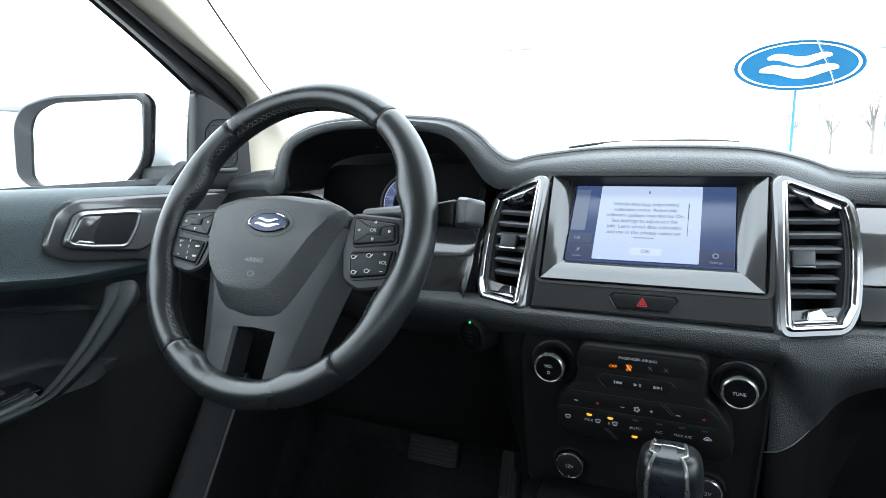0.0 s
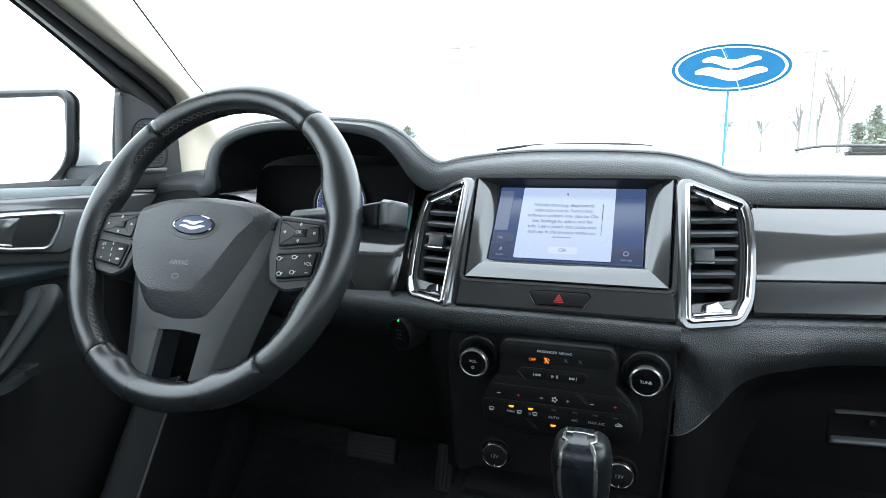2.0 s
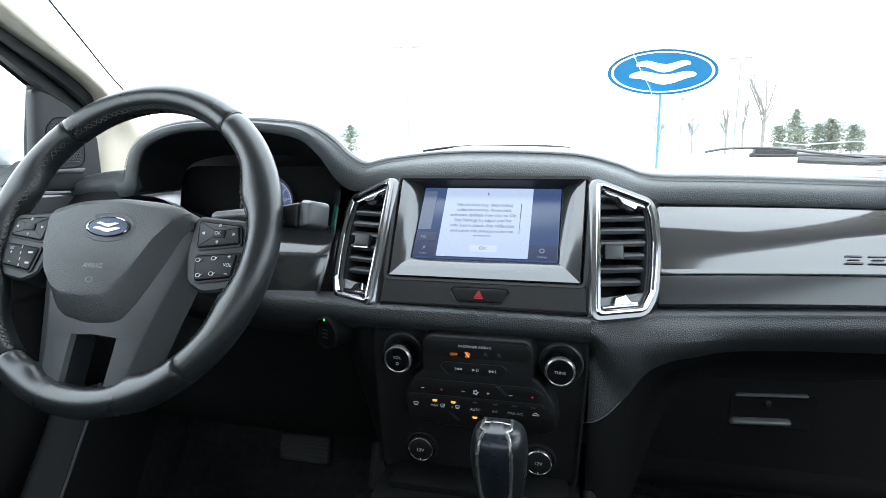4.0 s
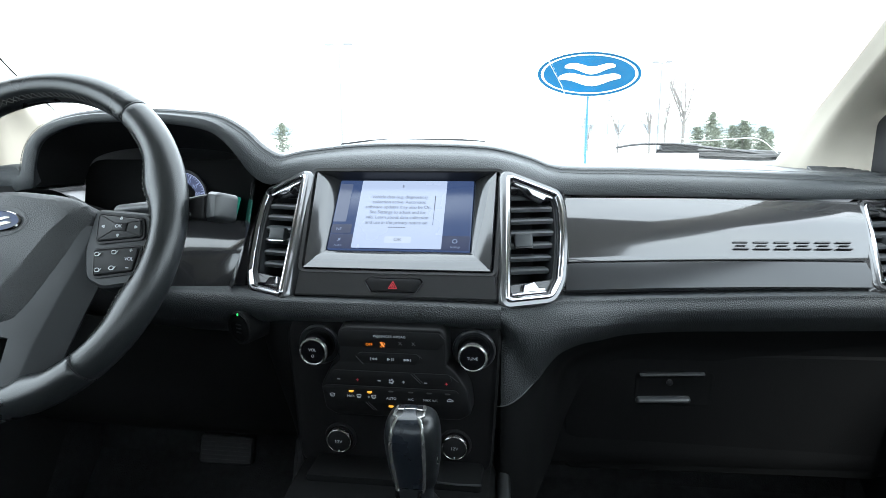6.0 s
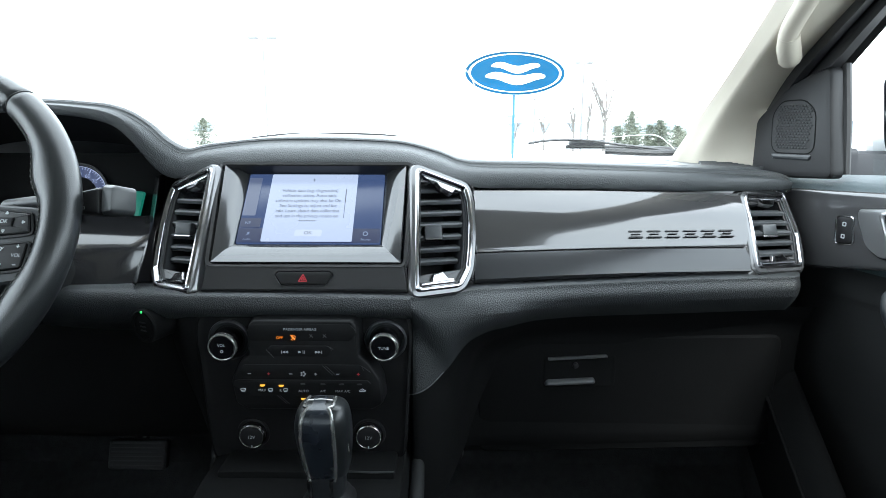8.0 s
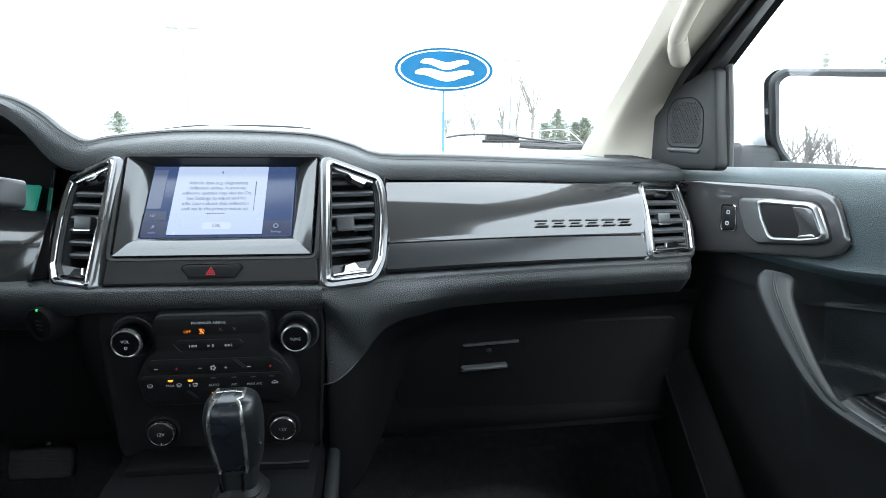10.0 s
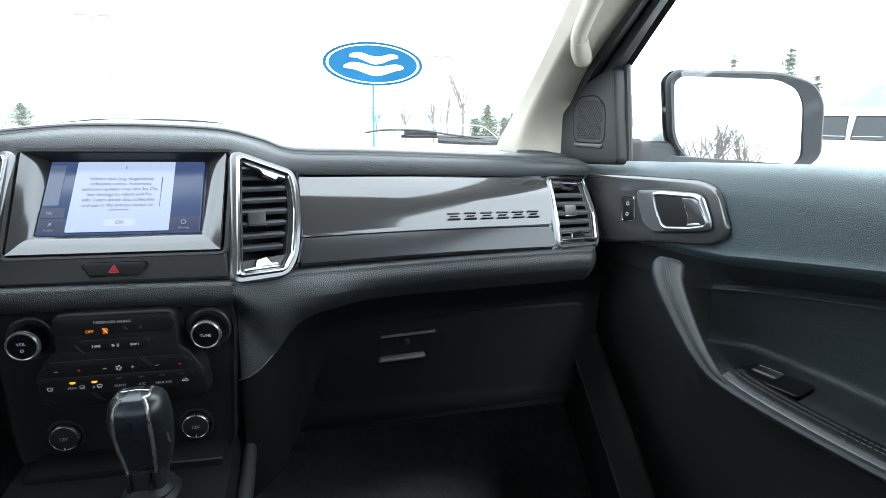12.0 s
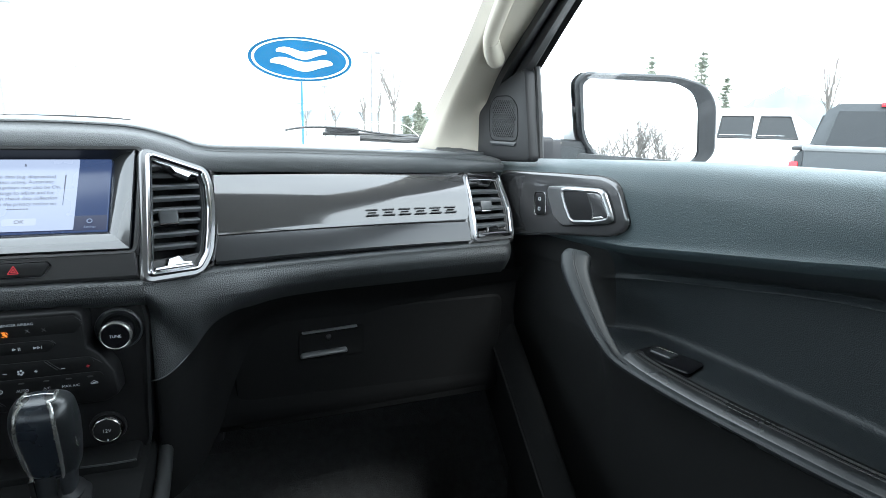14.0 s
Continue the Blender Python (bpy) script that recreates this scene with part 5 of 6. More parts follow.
for s in (-1, 1):
    line = [(KX - 0.0015 + s * w * 0.58, y - d - 0.0016, z) for z, y, w, d in K[1:]]
    line = line[:-3] + [(KX - 0.0015 + s * 0.0150, K[-1][1] - 0.012, 1.2275), (KX - 0.0015 + s * 0.0145, K[-1][1] - 0.002, 1.2290), (KX - 0.0015 + s * 0.0135, K[-1][1] + 0.008, 1.2285)]
    part("knob_strip", tube(line, 0.0021, 8), SILVER, lever, "chrome strip")
part("knob_top_strip", tube([(KX - 0.0150, K[-1][1] - 0.002, 1.2296), (KX, K[-1][1] - 0.002, 1.2308), (KX + 0.0125, K[-1][1] - 0.002, 1.2296)], 0.0009, 8), SILVER, lever)
kb = Plane3((KX + 0.0258, 0.604, 1.191), (0, 1, 0.0), (0, -0.25, 1))
part("knob_button", lathe(kb, [(0.011, -0.003), (0.011, 0.001), (0.009, 0.002)], 0.0, 0.0, 24, 1.9), SMOOTHP, lever)
part("knob_button_ring", lathe(kb, [(0.0122, -0.002), (0.0122, 0.0012), (0.0108, 0.0016), (0.0106, 0.0)], 0.0, 0.0, 24, 1.9, fill=False), SILVER, lever)
part("knob_clasp", skin([knob_ring(1.112, 0.612, 0.0185, 0.0170), knob_ring(1.122, 0.611, 0.0196, 0.0180), knob_ring(1.143, 0.611, 0.0212, 0.0190)], loop_v=True), GREYP, lever, "bright clasp under the knob")
for dx in (-0.0155, 0.0085):
    part("clasp_upright", tube([(KX + dx * 0.93, 0.5925, 1.1195), (KX + dx, 0.5905, 1.1425)], 0.0025, 6), CHROME, lever)
rows = []
for i, (z, g) in enumerate(((1.088, 0.034), (1.100, 0.029), (1.104, 0.030), (1.109, 0.024), (1.112, 0.025), (1.117, 0.021), (1.122, 0.017))):
    rows.append(knob_ring(z, 0.614, g, g * 1.1, p=0.8))
part("boot", skin(rows, loop_v=True), DARK, lever, "gathered black boot")

# ---- footwell ----
floor = part("floor", box((-0.86, -1.6, 0.58), (0.86, 1.25, 0.62), 0.01), CARPET)
tagged(floor, "black carpeted cabin floor", "floor", kind="structure")
for s in (1, -1):
    w = part("footwell_side", box((s * 0.80, 0.93 if s > 0 else 0.86, 0.60), (s * 0.86, 1.30, 1.42), 0.01), CARPET)
    tagged(w, "black carpeted side of the front footwell", "wall", kind="structure")
fire = part("footwell_wall", skin([[(-0.80, 1.0, 0.62), (0.80, 1.0, 0.62)], [(-0.80, 1.18, 0.80), (0.80, 1.18, 0.80)], [(-0.80, 1.22, 1.45), (0.80, 1.22, 1.45)]]), CARPET)
tagged(fire, "black carpeted front footwell wall", "wall", kind="structure")
ped = thing("brake_pedal", (-0.39, 1.0, 0.90), "ribbed black rubber brake pedal on its arm", "pedal")
pp = Plane3((-0.384, 0.990, 0.932), (1, 0, 0), (0, 0.35, 1))
part("pedal_pad", plate(pp, rect(0.105, 0.052), 0.008, [(0, -0.008), (0, 0.004), (0.003, 0.007)], base=True), RUBBER, ped)
for i in range(6):
    part("rib", plate(pp, rect(0.095, 0.0036, 0, -0.019 + i * 0.0076), 0.001, [(0, 0.006), (0, 0.0076), (0.0008, 0.008)]), RUBBER, ped)
part("pedal_arm", tube([(-0.385, 1.01, 0.94), (-0.385, 1.07, 1.05), (-0.385, 1.10, 1.20)], 0.009, 8), DARK, ped)
gas = thing("accelerator_pedal", (-0.226, 0.968, 0.89), "narrow ribbed black accelerator pedal", "pedal")
pg = Plane3((-0.226, 0.968, 0.930), (1, 0, 0), (0, 0.4, 1))
part("pedal_pad", plate(pg, rect(0.036, 0.085), 0.008, [(0, -0.008), (0, 0.004), (0.003, 0.007)], base=True), RUBBER, gas)
for i in range(4):
    part("rib", plate(pg, rect(0.0035, 0.07, -0.012 + i * 0.008, 0), 0.001, [(0, 0.006), (0, 0.0085), (0.001, 0.009)]), RUBBER, gas)
part("pedal_arm", tube([(-0.226, 0.985, 0.93), (-0.226, 1.06, 1.03), (-0.226, 1.12, 1.15)], 0.008, 8), DARK, gas)


# ---- doors, pillars, mirrors: built for the passenger side, turned over for the driver's ----
def side(right):
    dy = 0.0 if right else -0.08

    def M(p, extra=0.0):
        x, y, z = p
        return (x, y, z) if right else (2 * C - x, y + dy + extra, z)

    return M


def xb(y):
    return float(np.interp(y, [-1.5, 0.2, 0.45, 0.60, 0.69, 0.826, 0.92, 1.0], [0.80, 0.80, 0.792, 0.778, 0.764, 0.734, 0.713, 0.70]))


def door_profile(y):
    x = xb(y)
    belt = 1.438 + max(0.0, 0.93 - y) * 0.050 - max(0.0, 0.55 - y) * 0.03
    k = min(1.0, max(0.0, (0.735 - y) / 0.07))
    k = k * k * (3 - 2 * k)
    arm = 1.184
    ridge = 1.268 + max(0.0, min(0.40, 0.732 - y)) * 0.163
    up = min(0.06, max(0.0, 0.67 - y) * 0.14)
    return [(x + 0.075, belt - 0.010), (x + 0.055, belt + 0.004), (x + 0.03, belt + 0.002), (x + 0.010, belt - 0.010), (x + 0.001, belt - 0.03), (x, belt - 0.05),
            (x + 0.004, 1.341 + up * 0.9), (x + 0.003, 1.329 + up), (x + 0.014 + 0.006 * k, 1.316 + up), (x + 0.020 + 0.024 * k, 1.298 + up), (x + 0.021 + 0.046 * k, ridge + 0.007), (x + 0.022 + 0.042 * k, ridge + 0.002), (x + 0.023 + 0.035 * k, ridge - 0.002), (x + 0.024 + 0.041 * k, ridge - 0.010),
            (x + 0.026 + 0.050 * k, arm + 0.030), (x + 0.026 + 0.050 * k, arm + 0.008), (x + 0.026 + 0.030 * k, arm + 0.003), (x + 0.026 - 0.020 * k, arm + 0.001), (x + 0.026 - 0.040 * k, arm - 0.012),
            (x + 0.028 - 0.036 * k, arm - 0.034), (x + 0.034 - 0.024 * k, 1.10), (x + 0.045 - 0.01 * k, 0.98), (x + 0.06, 0.80), (x + 0.06, 0.66)]


def build_door(right):
    M = side(right)
    nm = "front_door"
    d = thing(nm, M((0.80, 0.4, 0.66)), "closed truck door with dark grained vinyl panel and chrome-edged handle", "door", kind="structure")
    ys = [0.985, 0.93, 0.88, 0.82, 0.77, 0.735, 0.71, 0.685, 0.66, 0.63, 0.58, 0.5, 0.4, 0.25, 0.05, -0.25]
    rows = [[M((x, y, z)) for x, z in door_profile(y)] for y in ys]
    part("door_panel", smooth_skin([r[:9] for r in rows], 2, 3), DOORSKIN, d, "dark grained vinyl door panel")
    part("door_card", smooth_skin([r[8:19] for r in rows[6:]], 2, 3), CARDV, d, "dark padded door insert and armrest")
    # front of the hollow in a darker material, standing in for its shade
    part("door_front_panel", smooth_skin([r[8:19] for r in rows[:7]], 2, 3), PLASTIC, d)
    part("door_pocket_panel", smooth_skin([r[18:] for r in rows], 2, 3), PLASTIC, d, "black hard plastic lower door")

    # trim panel with the handle
    def DP(y, z, out=0.0):
        return Vector((xb(y) - out, y, z))

    o = DP(0.79, 1.37)
    dirn = Vector((xb(0.72) - xb(0.86), -0.14, 0)).normalized()
    if right:
        pl = Plane3(M(o), dirn, (0, 0, 1))
        f = 1
    else:
        pl = Plane3(M(DP(0.778, 1.381)), Vector((dirn.x, -dirn.y, 0)), (0, 0, 1))
        f = -1

    def q(y, z):
        return (f * (0.79 - y) * 1.03, z - 1.37)

    def ordered(pts):
        return pts if right else pts[::-1]

    outl = ordered([q(0.955, 1.306), q(0.90, 1.306), q(0.80, 1.325), q(0.68, 1.343), q(0.652, 1.362), q(0.676, 1.420), q(0.705, 1.431), q(0.80, 1.428), q(0.955, 1.420)])
    tp = part("handle_trim", plate(pl, outl, 0.018, [(0, -0.02), (0, 0.004), (0.002, 0.0065), (0.006, 0.0075)]), HTRIM, d, "glossy gunmetal trim round the handle")
    def hp(*pts):
        return ordered([(f * a, b) for a, b in pts])

    hb = hp((-0.0129, -0.0139), (0.0093, -0.0259), (0.1017, -0.0089), (0.1152, -0.0028), (0.1116, 0.0088), (0.0968, 0.0367), (0.0859, 0.0423), (0.0152, 0.0400), (-0.0323, 0.0345), (-0.0287, 0.0178))
    part("handle_groove", plate(pl, inset(hb, -0.0022), 0.010, [(0, 0.004), (0, 0.0086), (0.001, 0.0090), (0.003, 0.0090)]), DARK, d)
    hz2 = part("handle_bezel", plate(pl, hb, 0.009, [(0, 0.006), (0, 0.0100), (0.0015, 0.0125), (0.004, 0.013)]), SATIN, d, "satin grey handle surround")
    hole = hp((0.0281, -0.0112), (0.0363, -0.0144), (0.0805, -0.0079), (0.1055, -0.0008), (0.1085, 0.0046), (0.0917, 0.0345), (0.0827, 0.0375), (0.0158, 0.0342), (0.0059, 0.0310), (0.0140, 0.0106))
    part("handle_rim", plate(pl, hole, 0.006, [(-0.0050, 0.0125), (-0.0030, 0.0146), (-0.0004, 0.0156), (0.0016, 0.0148), (0.0026, 0.012)], fill=False), SATIN, d, "bright rim of the handle recess")
    # flat dark plate painted in place of the hollow's shade
    part("recess_shade_plate", plate(pl, hole, 0.006, [(0.0012, 0.0132), (0.002, 0.0133)]), DARK, d)
    pul = hp((0.0749, -0.0066), (0.1035, 0.0010), (0.1062, 0.0050), (0.0900, 0.0328), (0.0820, 0.0350), (0.0590, 0.0335), (0.0630, 0.0280), (0.0747, 0.0067))
    part("handle_lever", plate(pl, pul, 0.005, [(0.0005, 0.0132), (0.0005, 0.0139), (0.0014, 0.0143)]), HTRIM, d, "grey pull lever")
    # lower glint of the handle, painted as a silver chip
    chip = hp((0.0740, -0.0070), (0.1010, -0.0006), (0.0960, 0.0026), (0.0780, -0.0020))
    part("handle_shine", plate(pl, chip, 0.002, [(0, 0.0137), (0, 0.0156), (0.001, 0.0161)]), SILVER, d)
    if right:
        lk = [q(0.850, 1.352), q(0.823, 1.356), q(0.827, 1.392), q(0.852, 1.390)]
        part("lock_switch_frame", plate(pl, lk, 0.005, [(-0.0015, 0.006), (-0.0015, 0.0095), (0, 0.010), (0.0012, 0.0085)], fill=False), CHROME, d, "chrome rim of the lock switch")
        part("lock_switch", plate(pl, lk, 0.005, [(0.001, 0.006), (0.001, 0.0095), (0.003, 0.0105)]), DARK, d, "black lock switch")
        for z in (1.364, 1.381):
            part("lock_mark", plate(pl, rect(0.006, 0.006, q(0.838, 0)[0], z - 1.37), 0.001, [(0, 0.0105), (0, 0.011), (0.0012, 0.011), (0.0012, 0.0105)], fill=False, k=1), TEXT, d)
    # pull strap running down into the armrest edge
    path = cr([(0.730, 0.722, 1.305), (0.722, 0.714, 1.297), (0.715, 0.694, 1.278), (0.713, 0.650, 1.238), (0.714, 0.608, 1.206), (0.721, 0.570, 1.188), (0.737, 0.46, 1.181), (0.757, 0.32, 1.181), (0.768, 0.2, 1.184), (0.772, -0.2, 1.19)], 5)
    rad = [float(np.interp(i, [0, 3, 6, 10, 15, 20, 25, 30, 60], [0.0215, 0.0230, 0.0220, 0.0185, 0.0145, 0.0105, 0.0074, 0.0060, 0.0055])) for i in range(len(path))]
    rws = []
    for i, c in enumerate(path):
        c = Vector(c)
        way = (Vector(path[min(i + 1, len(path) - 1)]) - Vector(path[max(i - 1, 0)])).normalized()
        wide = Vector((0.78, -0.62, 0.0))
        wide = (wide - way * wide.dot(way)).normalized()
        thick = way.cross(wide)
        ring = []
        for k in range(24):
            a = 2 * math.pi * k / 24
            ca, sa = math.cos(a), math.sin(a)
            ring.append(M(c + wide * (rad[i] * math.copysign(abs(ca) ** 0.55, ca)) + thick * (rad[i] * 0.62 * math.copysign(abs(sa) ** 0.55, sa))))
        rws.append(ring)
    first = Vector(path[0])
    cap = [[M(first.lerp(Vector(M(Vector(p))), 0.86) + Vector((0, 0.002, 0.003))) for p in rws[0]]] if right else [[tuple(Vector(M(first)).lerp(Vector(p), 0.86) + Vector((0, 0.002, 0.003))) for p in rws[0]]]
    part("pull_handle", skin(cap + rws, loop_v=True, caps=True), PULL, d, "smooth dark pull handle running into the armrest")
    for off, r in ((0.30, 0.0009), (0.46, 0.0007)):
        seam = [M((q[0] - rad[i] * off, q[1] - rad[i] * 0.30, q[2] + rad[i] * 0.70)) for i, q in enumerate(path)][2:26]
        part("pull_seam", tube(seam, r, 6), GREYP, d)
    part("armrest_pad", tube([M((q[0] + 0.024, q[1] - 0.002, q[2] - 0.003)) for q in path[23:]], 0.0235, 18, squash=0.55), RIMS, d, "stitched black armrest edge")
    for off, h in ((0.020, 0.0102), (0.030, 0.0097)):
        st = [M((q[0] + off, q[1] - 0.002, q[2] + h)) for q in path[24:]]
        part("armrest_stitching", dashes(st, 0.0042, 0.0022, 0.0006), THREAD, d)
    for off, h in ((0.025, 0.0101), (0.036, 0.0085), (0.040, 0.0073)):
        part("armrest_groove", tube([M((q[0] + off, q[1] - 0.002, q[2] + h)) for q in path[24:]], 0.0008, 6), BLACKP, d)
    low = [M((q[0] - rad[i] * 0.95, q[1], q[2] + rad[i] * 0.1)) for i, q in enumerate(path)][17:]
    part("armrest_welt", tube(low, 0.0017, 6), GREYP, d, "thin pale edge line under the armrest")
    # window switch
    sw = Plane3(M((0.794, 0.574, 1.1885)), (0.243, -0.970, 0.0) if right else (-0.243, -0.970, 0.0), (0.970, 0.243, 0.06) if right else (-0.970, 0.243, 0.06))
    if sw.n.z < 0:
        sw = Plane3(sw.o, -sw.u, sw.v)
    part("switch_plate", plate(sw, [(-0.046, -0.022), (0.046, -0.022), (0.040, 0.0228), (-0.040, 0.0228)], 0.008, [(0, -0.010), (0, 0.001), (0.002, 0.0025), (0.005, 0.0027)]), BLACKG, d)
    part("window_switch", plate(sw, rect(0.036, 0.017, -0.012, 0.003), 0.004, [(0, 0.001), (0, 0.004), (0.002, 0.0055), (0.006, 0.0045)]), SMOOTHP, d)
    part("switch_edge", plate(sw, rect(0.034, 0.002, -0.012, 0.0115), 0.001, [(0, 0.002), (0, 0.006), (0.0008, 0.0065)]), SILVER, d)
    # window frame: front post, slanted top, rear post
    sail_top = (0.745, 0.868, 1.592)
    part("window_post", tube([M((0.740, 0.876, 1.446)), M((0.738, 0.884, 1.52)), M((0.737, 0.900, 1.600))], 0.0060, 8), RUBBER, d)
    seal = cr([(0.702, 1.03, 1.545), (0.703, 0.965, 1.606), (0.691, 0.80, 1.688), (0.673, 0.62, 1.776), (0.655, 0.42, 1.860), (0.65, 0.0, 1.875)], 5)
    open_edge = cr([(0.738, 0.985, 1.545), (0.735, 0.915, 1.591), (0.729, 0.781, 1.681), (0.708, 0.60, 1.772), (0.688, 0.38, 1.842), (0.68, -0.05, 1.862)], 5)
    rws = []
    for a, b in zip(seal, open_edge):
        a, b = Vector(a), Vector(b)
        out = Vector((-0.006, -0.005, -0.006))
        rws.append([M(a + Vector((0.012, 0.012, 0.008))), M(a + out * 0.6), M(a.lerp(b, 0.22) + out * 1.6), M(a.lerp(b, 0.40) + out * 0.8), M(a.lerp(b, 0.47) - out * 0.6), M(a.lerp(b, 0.54) + out * 0.4), M(a.lerp(b, 0.75) + out * 1.3), M(a.lerp(b, 0.97) + out * 0.5), M(b - out), M(b + Vector((0.012, 0.0, 0.0)))])
    part("window_frame", skin(rws), RUBBER, d, "black window frame with rubber seal")
    pane = part("window_pane", skin([[M((0.800, 0.90, 1.42)), M((0.812, 0.4, 1.42)), M((0.812, -0.3, 1.42))], [M((0.770, 0.895, 1.59)), M((0.77, 0.4, 1.66)), M((0.77, -0.3, 1.66))], [M((0.765, 0.89, 1.60)), M((0.705, 0.4, 1.85)), M((0.70, -0.3, 1.87))]]), SIDEGLASS, d, "clear door glass")
    pane.visible_shadow = False
    rear = part("rear_window_pane", skin([[M((0.812, -0.40, 1.42)), M((0.80, -1.45, 1.44))], [M((0.70, -0.40, 1.87)), M((0.71, -1.35, 1.85))]]), TINTGLASS, d, "tinted rear door glass, tint set to cut light from behind")
    # sail panel with the small loudspeaker
    short = 1.0 if right else 0.63

    def sh(p):
        return (p[0], 0.856 + (p[1] - 0.856) * short, p[2])

    s0, s1 = Vector(M(sh((0.690, 1.035, 1.45)))), Vector(M((0.722, 0.856, 1.45)))
    uu = (s1 - s0) if right else (s0 - s1)
    sp = Plane3((s0 + s1) / 2, uu, (0, 0, 1))

    def w(p):
        return sp.local(M(sh(p)))

    outl = [w((0.719, 0.868, 1.440)), w((0.712, 0.894, 1.598)), w((0.705, 0.93, 1.590)), w((0.697, 0.975, 1.572)), w((0.690, 1.035, 1.525)), w((0.690, 1.035, 1.432))]
    outl = outl if right else outl[::-1]
    part("sail_panel", plate(sp, outl, 0.012, [(0, -0.015), (0, 0.0), (0.003, 0.004), (0.008, 0.005)]), DARK, d, "dark plastic corner panel")
    gr = [w((0.713, 0.905, 1.474)), w((0.711, 0.910, 1.535)), w((0.705, 0.932, 1.552)), w((0.694, 0.978, 1.552)), w((0.692, 0.995, 1.532)), w((0.694, 0.990, 1.474))]
    gr = gr if right else gr[::-1]
    part("speaker_rim", plate(sp, gr, 0.018, [(-0.002, 0.004), (-0.0015, 0.0054), (0.0, 0.0056), (0.001, 0.004)], fill=False), BLACKP, d)
    part("speaker_grille", plate(sp, gr, 0.018, [(0.0, 0.002), (0.0, 0.0052), (0.01, 0.0048)]), DARK, d, "black loudspeaker grille")
    bm = bmesh.new()
    for r in range(16):
        for cidx in range(12):
            t, v = (cidx + (r % 2) * 0.5) / 11.5, r / 15
            y, z = 0.914 + 0.074 * t, 1.482 + 0.062 * v
            if abs(t - 0.5) * 2 > 1.02 - 0.25 * abs(v - 0.5):
                continue
            a, b = w((0.702, y, z))
            plate(sp, rect(0.0044 * (0.4 + 0.6 * short), 0.0028, a, b), 0.0008, [(0, 0.0045), (0, 0.0060), (0.0005, 0.0063)], bm, k=1)
    part("grille_mesh", bm, CLOTH, d)
    part("speaker_foot", plate(sp, [w((0.713, 0.912, 1.464)), w((0.712, 0.908, 1.472)), w((0.694, 0.990, 1.472)), w((0.694, 0.984, 1.464))][:: 1 if right else -1], 0.003, [(0, 0.003), (0, 0.006), (0.002, 0.0075)]), SMOOTHP, d)
    return d


build_door(True)
build_door(False)


def build_pillar(right):
    M = side(right)
    p = thing("windscreen_pillar", M((0.67, 1.1, 1.45)), "beige cloth-like windscreen pillar trim", "pillar", kind="structure")
    front = cr([(0.640, 1.215, 1.44), (0.640, 1.185, 1.467), (0.648, 1.10, 1.535), (0.650, 1.00, 1.605), (0.645, 0.873, 1.692), (0.63, 0.72, 1.79), (0.60, 0.60, 1.868)], 5)
    f = 0.0 if right else 0.066
    back = cr([(0.700, 1.045 - f, 1.43), (0.698, 1.050 - f, 1.48), (0.700, 1.03 - f * 0.7, 1.545), (0.702, 0.965, 1.605), (0.690, 0.80, 1.687), (0.672, 0.62, 1.775), (0.65, 0.42, 1.868)], 5)
    front = front + (np.array([-0.027, 0.0, 0.0]) if right else np.array([0.019, 0.004, 0.0]))
    rows = []
    for a, b in zip(front, back):
        a, b = Vector(a), Vector(b)
        m = a.lerp(b, 0.45) + Vector((-0.022, -0.028, -0.006))
        rows.append([M(a + (Vector((0.06, 0.03, 0.0)) if right else Vector((0.02, 0.012, 0.0)))), M(a), M(a.lerp(m, 0.6) + Vector((-0.004, -0.002, 0))), M(m), M(m.lerp(b, 0.55) + Vector((-0.002, -0.003, 0))), M(b), M(b + Vector((0.05, 0.0, 0.0)))])
    part("pillar_trim", smooth_skin(rows, 1, 3), BEIGE, p)
    if not right:
        part("windscreen_edge", dashes(cr([(-0.610, 0.690, 1.785), (-0.633, 0.771, 1.727), (-0.656, 0.858, 1.670), (-0.672, 0.933, 1.617), (-0.674, 1.002, 1.566), (-0.676, 1.066, 1.518)], 6), 0.0048, 0.0006, 0.0021), RUBBER, p, "dotted black windscreen edge")
    if right:
        g = thing("grab_handle", (0.61, 0.85, 1.62), "beige grab handle on the pillar", "grab handle")
        part("grip", tube(cr([M(q) for q in ((0.655, 0.905, 1.620), (0.640, 0.880, 1.640), (0.634, 0.84, 1.668), (0.628, 0.78, 1.708), (0.618, 0.70, 1.762), (0.615, 0.64, 1.81))], 5), 0.0130, 12), BEIGE, g)
        part("mount", tube([M((0.672, 0.930, 1.612)), M((0.655, 0.905, 1.621)), M((0.642, 0.884, 1.637))], [0.016, 0.016, 0.0135], 12), BEIGE, g)
    # lower kick panel beside the footwell
    if right:
        line = ((1.26, 1.02), (1.20, 0.978), (1.12, 0.885), (1.05, 0.80), (0.95, 0.68), (0.85, 0.56), (0.64, 0.31))
    else:
        line = ((1.12, 0.886), (1.05, 0.838), (0.95, 0.770), (0.85, 0.70), (0.64, 0.56))
    rows = []
    for z, y0 in line:
        rows.append([M((0.690, y0 + 0.25, z)), M((0.666, y0 + 0.02, z)), M((0.664, y0, z)), M((0.669, y0 - 0.010, z)), M((0.685, y0 - 0.035, z)), M((0.700, y0 - 0.045, z)), M((0.712, y0 - 0.02, z)), M((0.74, y0 + 0.10, z))])
    # passenger panel takes the shaded copy, driver's the lit one
    part("kick_panel", smooth_skin(rows, 3, 3), KICKSHADE if right else PLASTIC, p, "dark kick panel")
    # lit and shaded seal edges are painted pale and black by side
    part("door_seal", tube([M((0.6625, y0 - 0.001, z)) for z, y0 in line], 0.0022, 8), BLACKP if right else LATCHP, p)


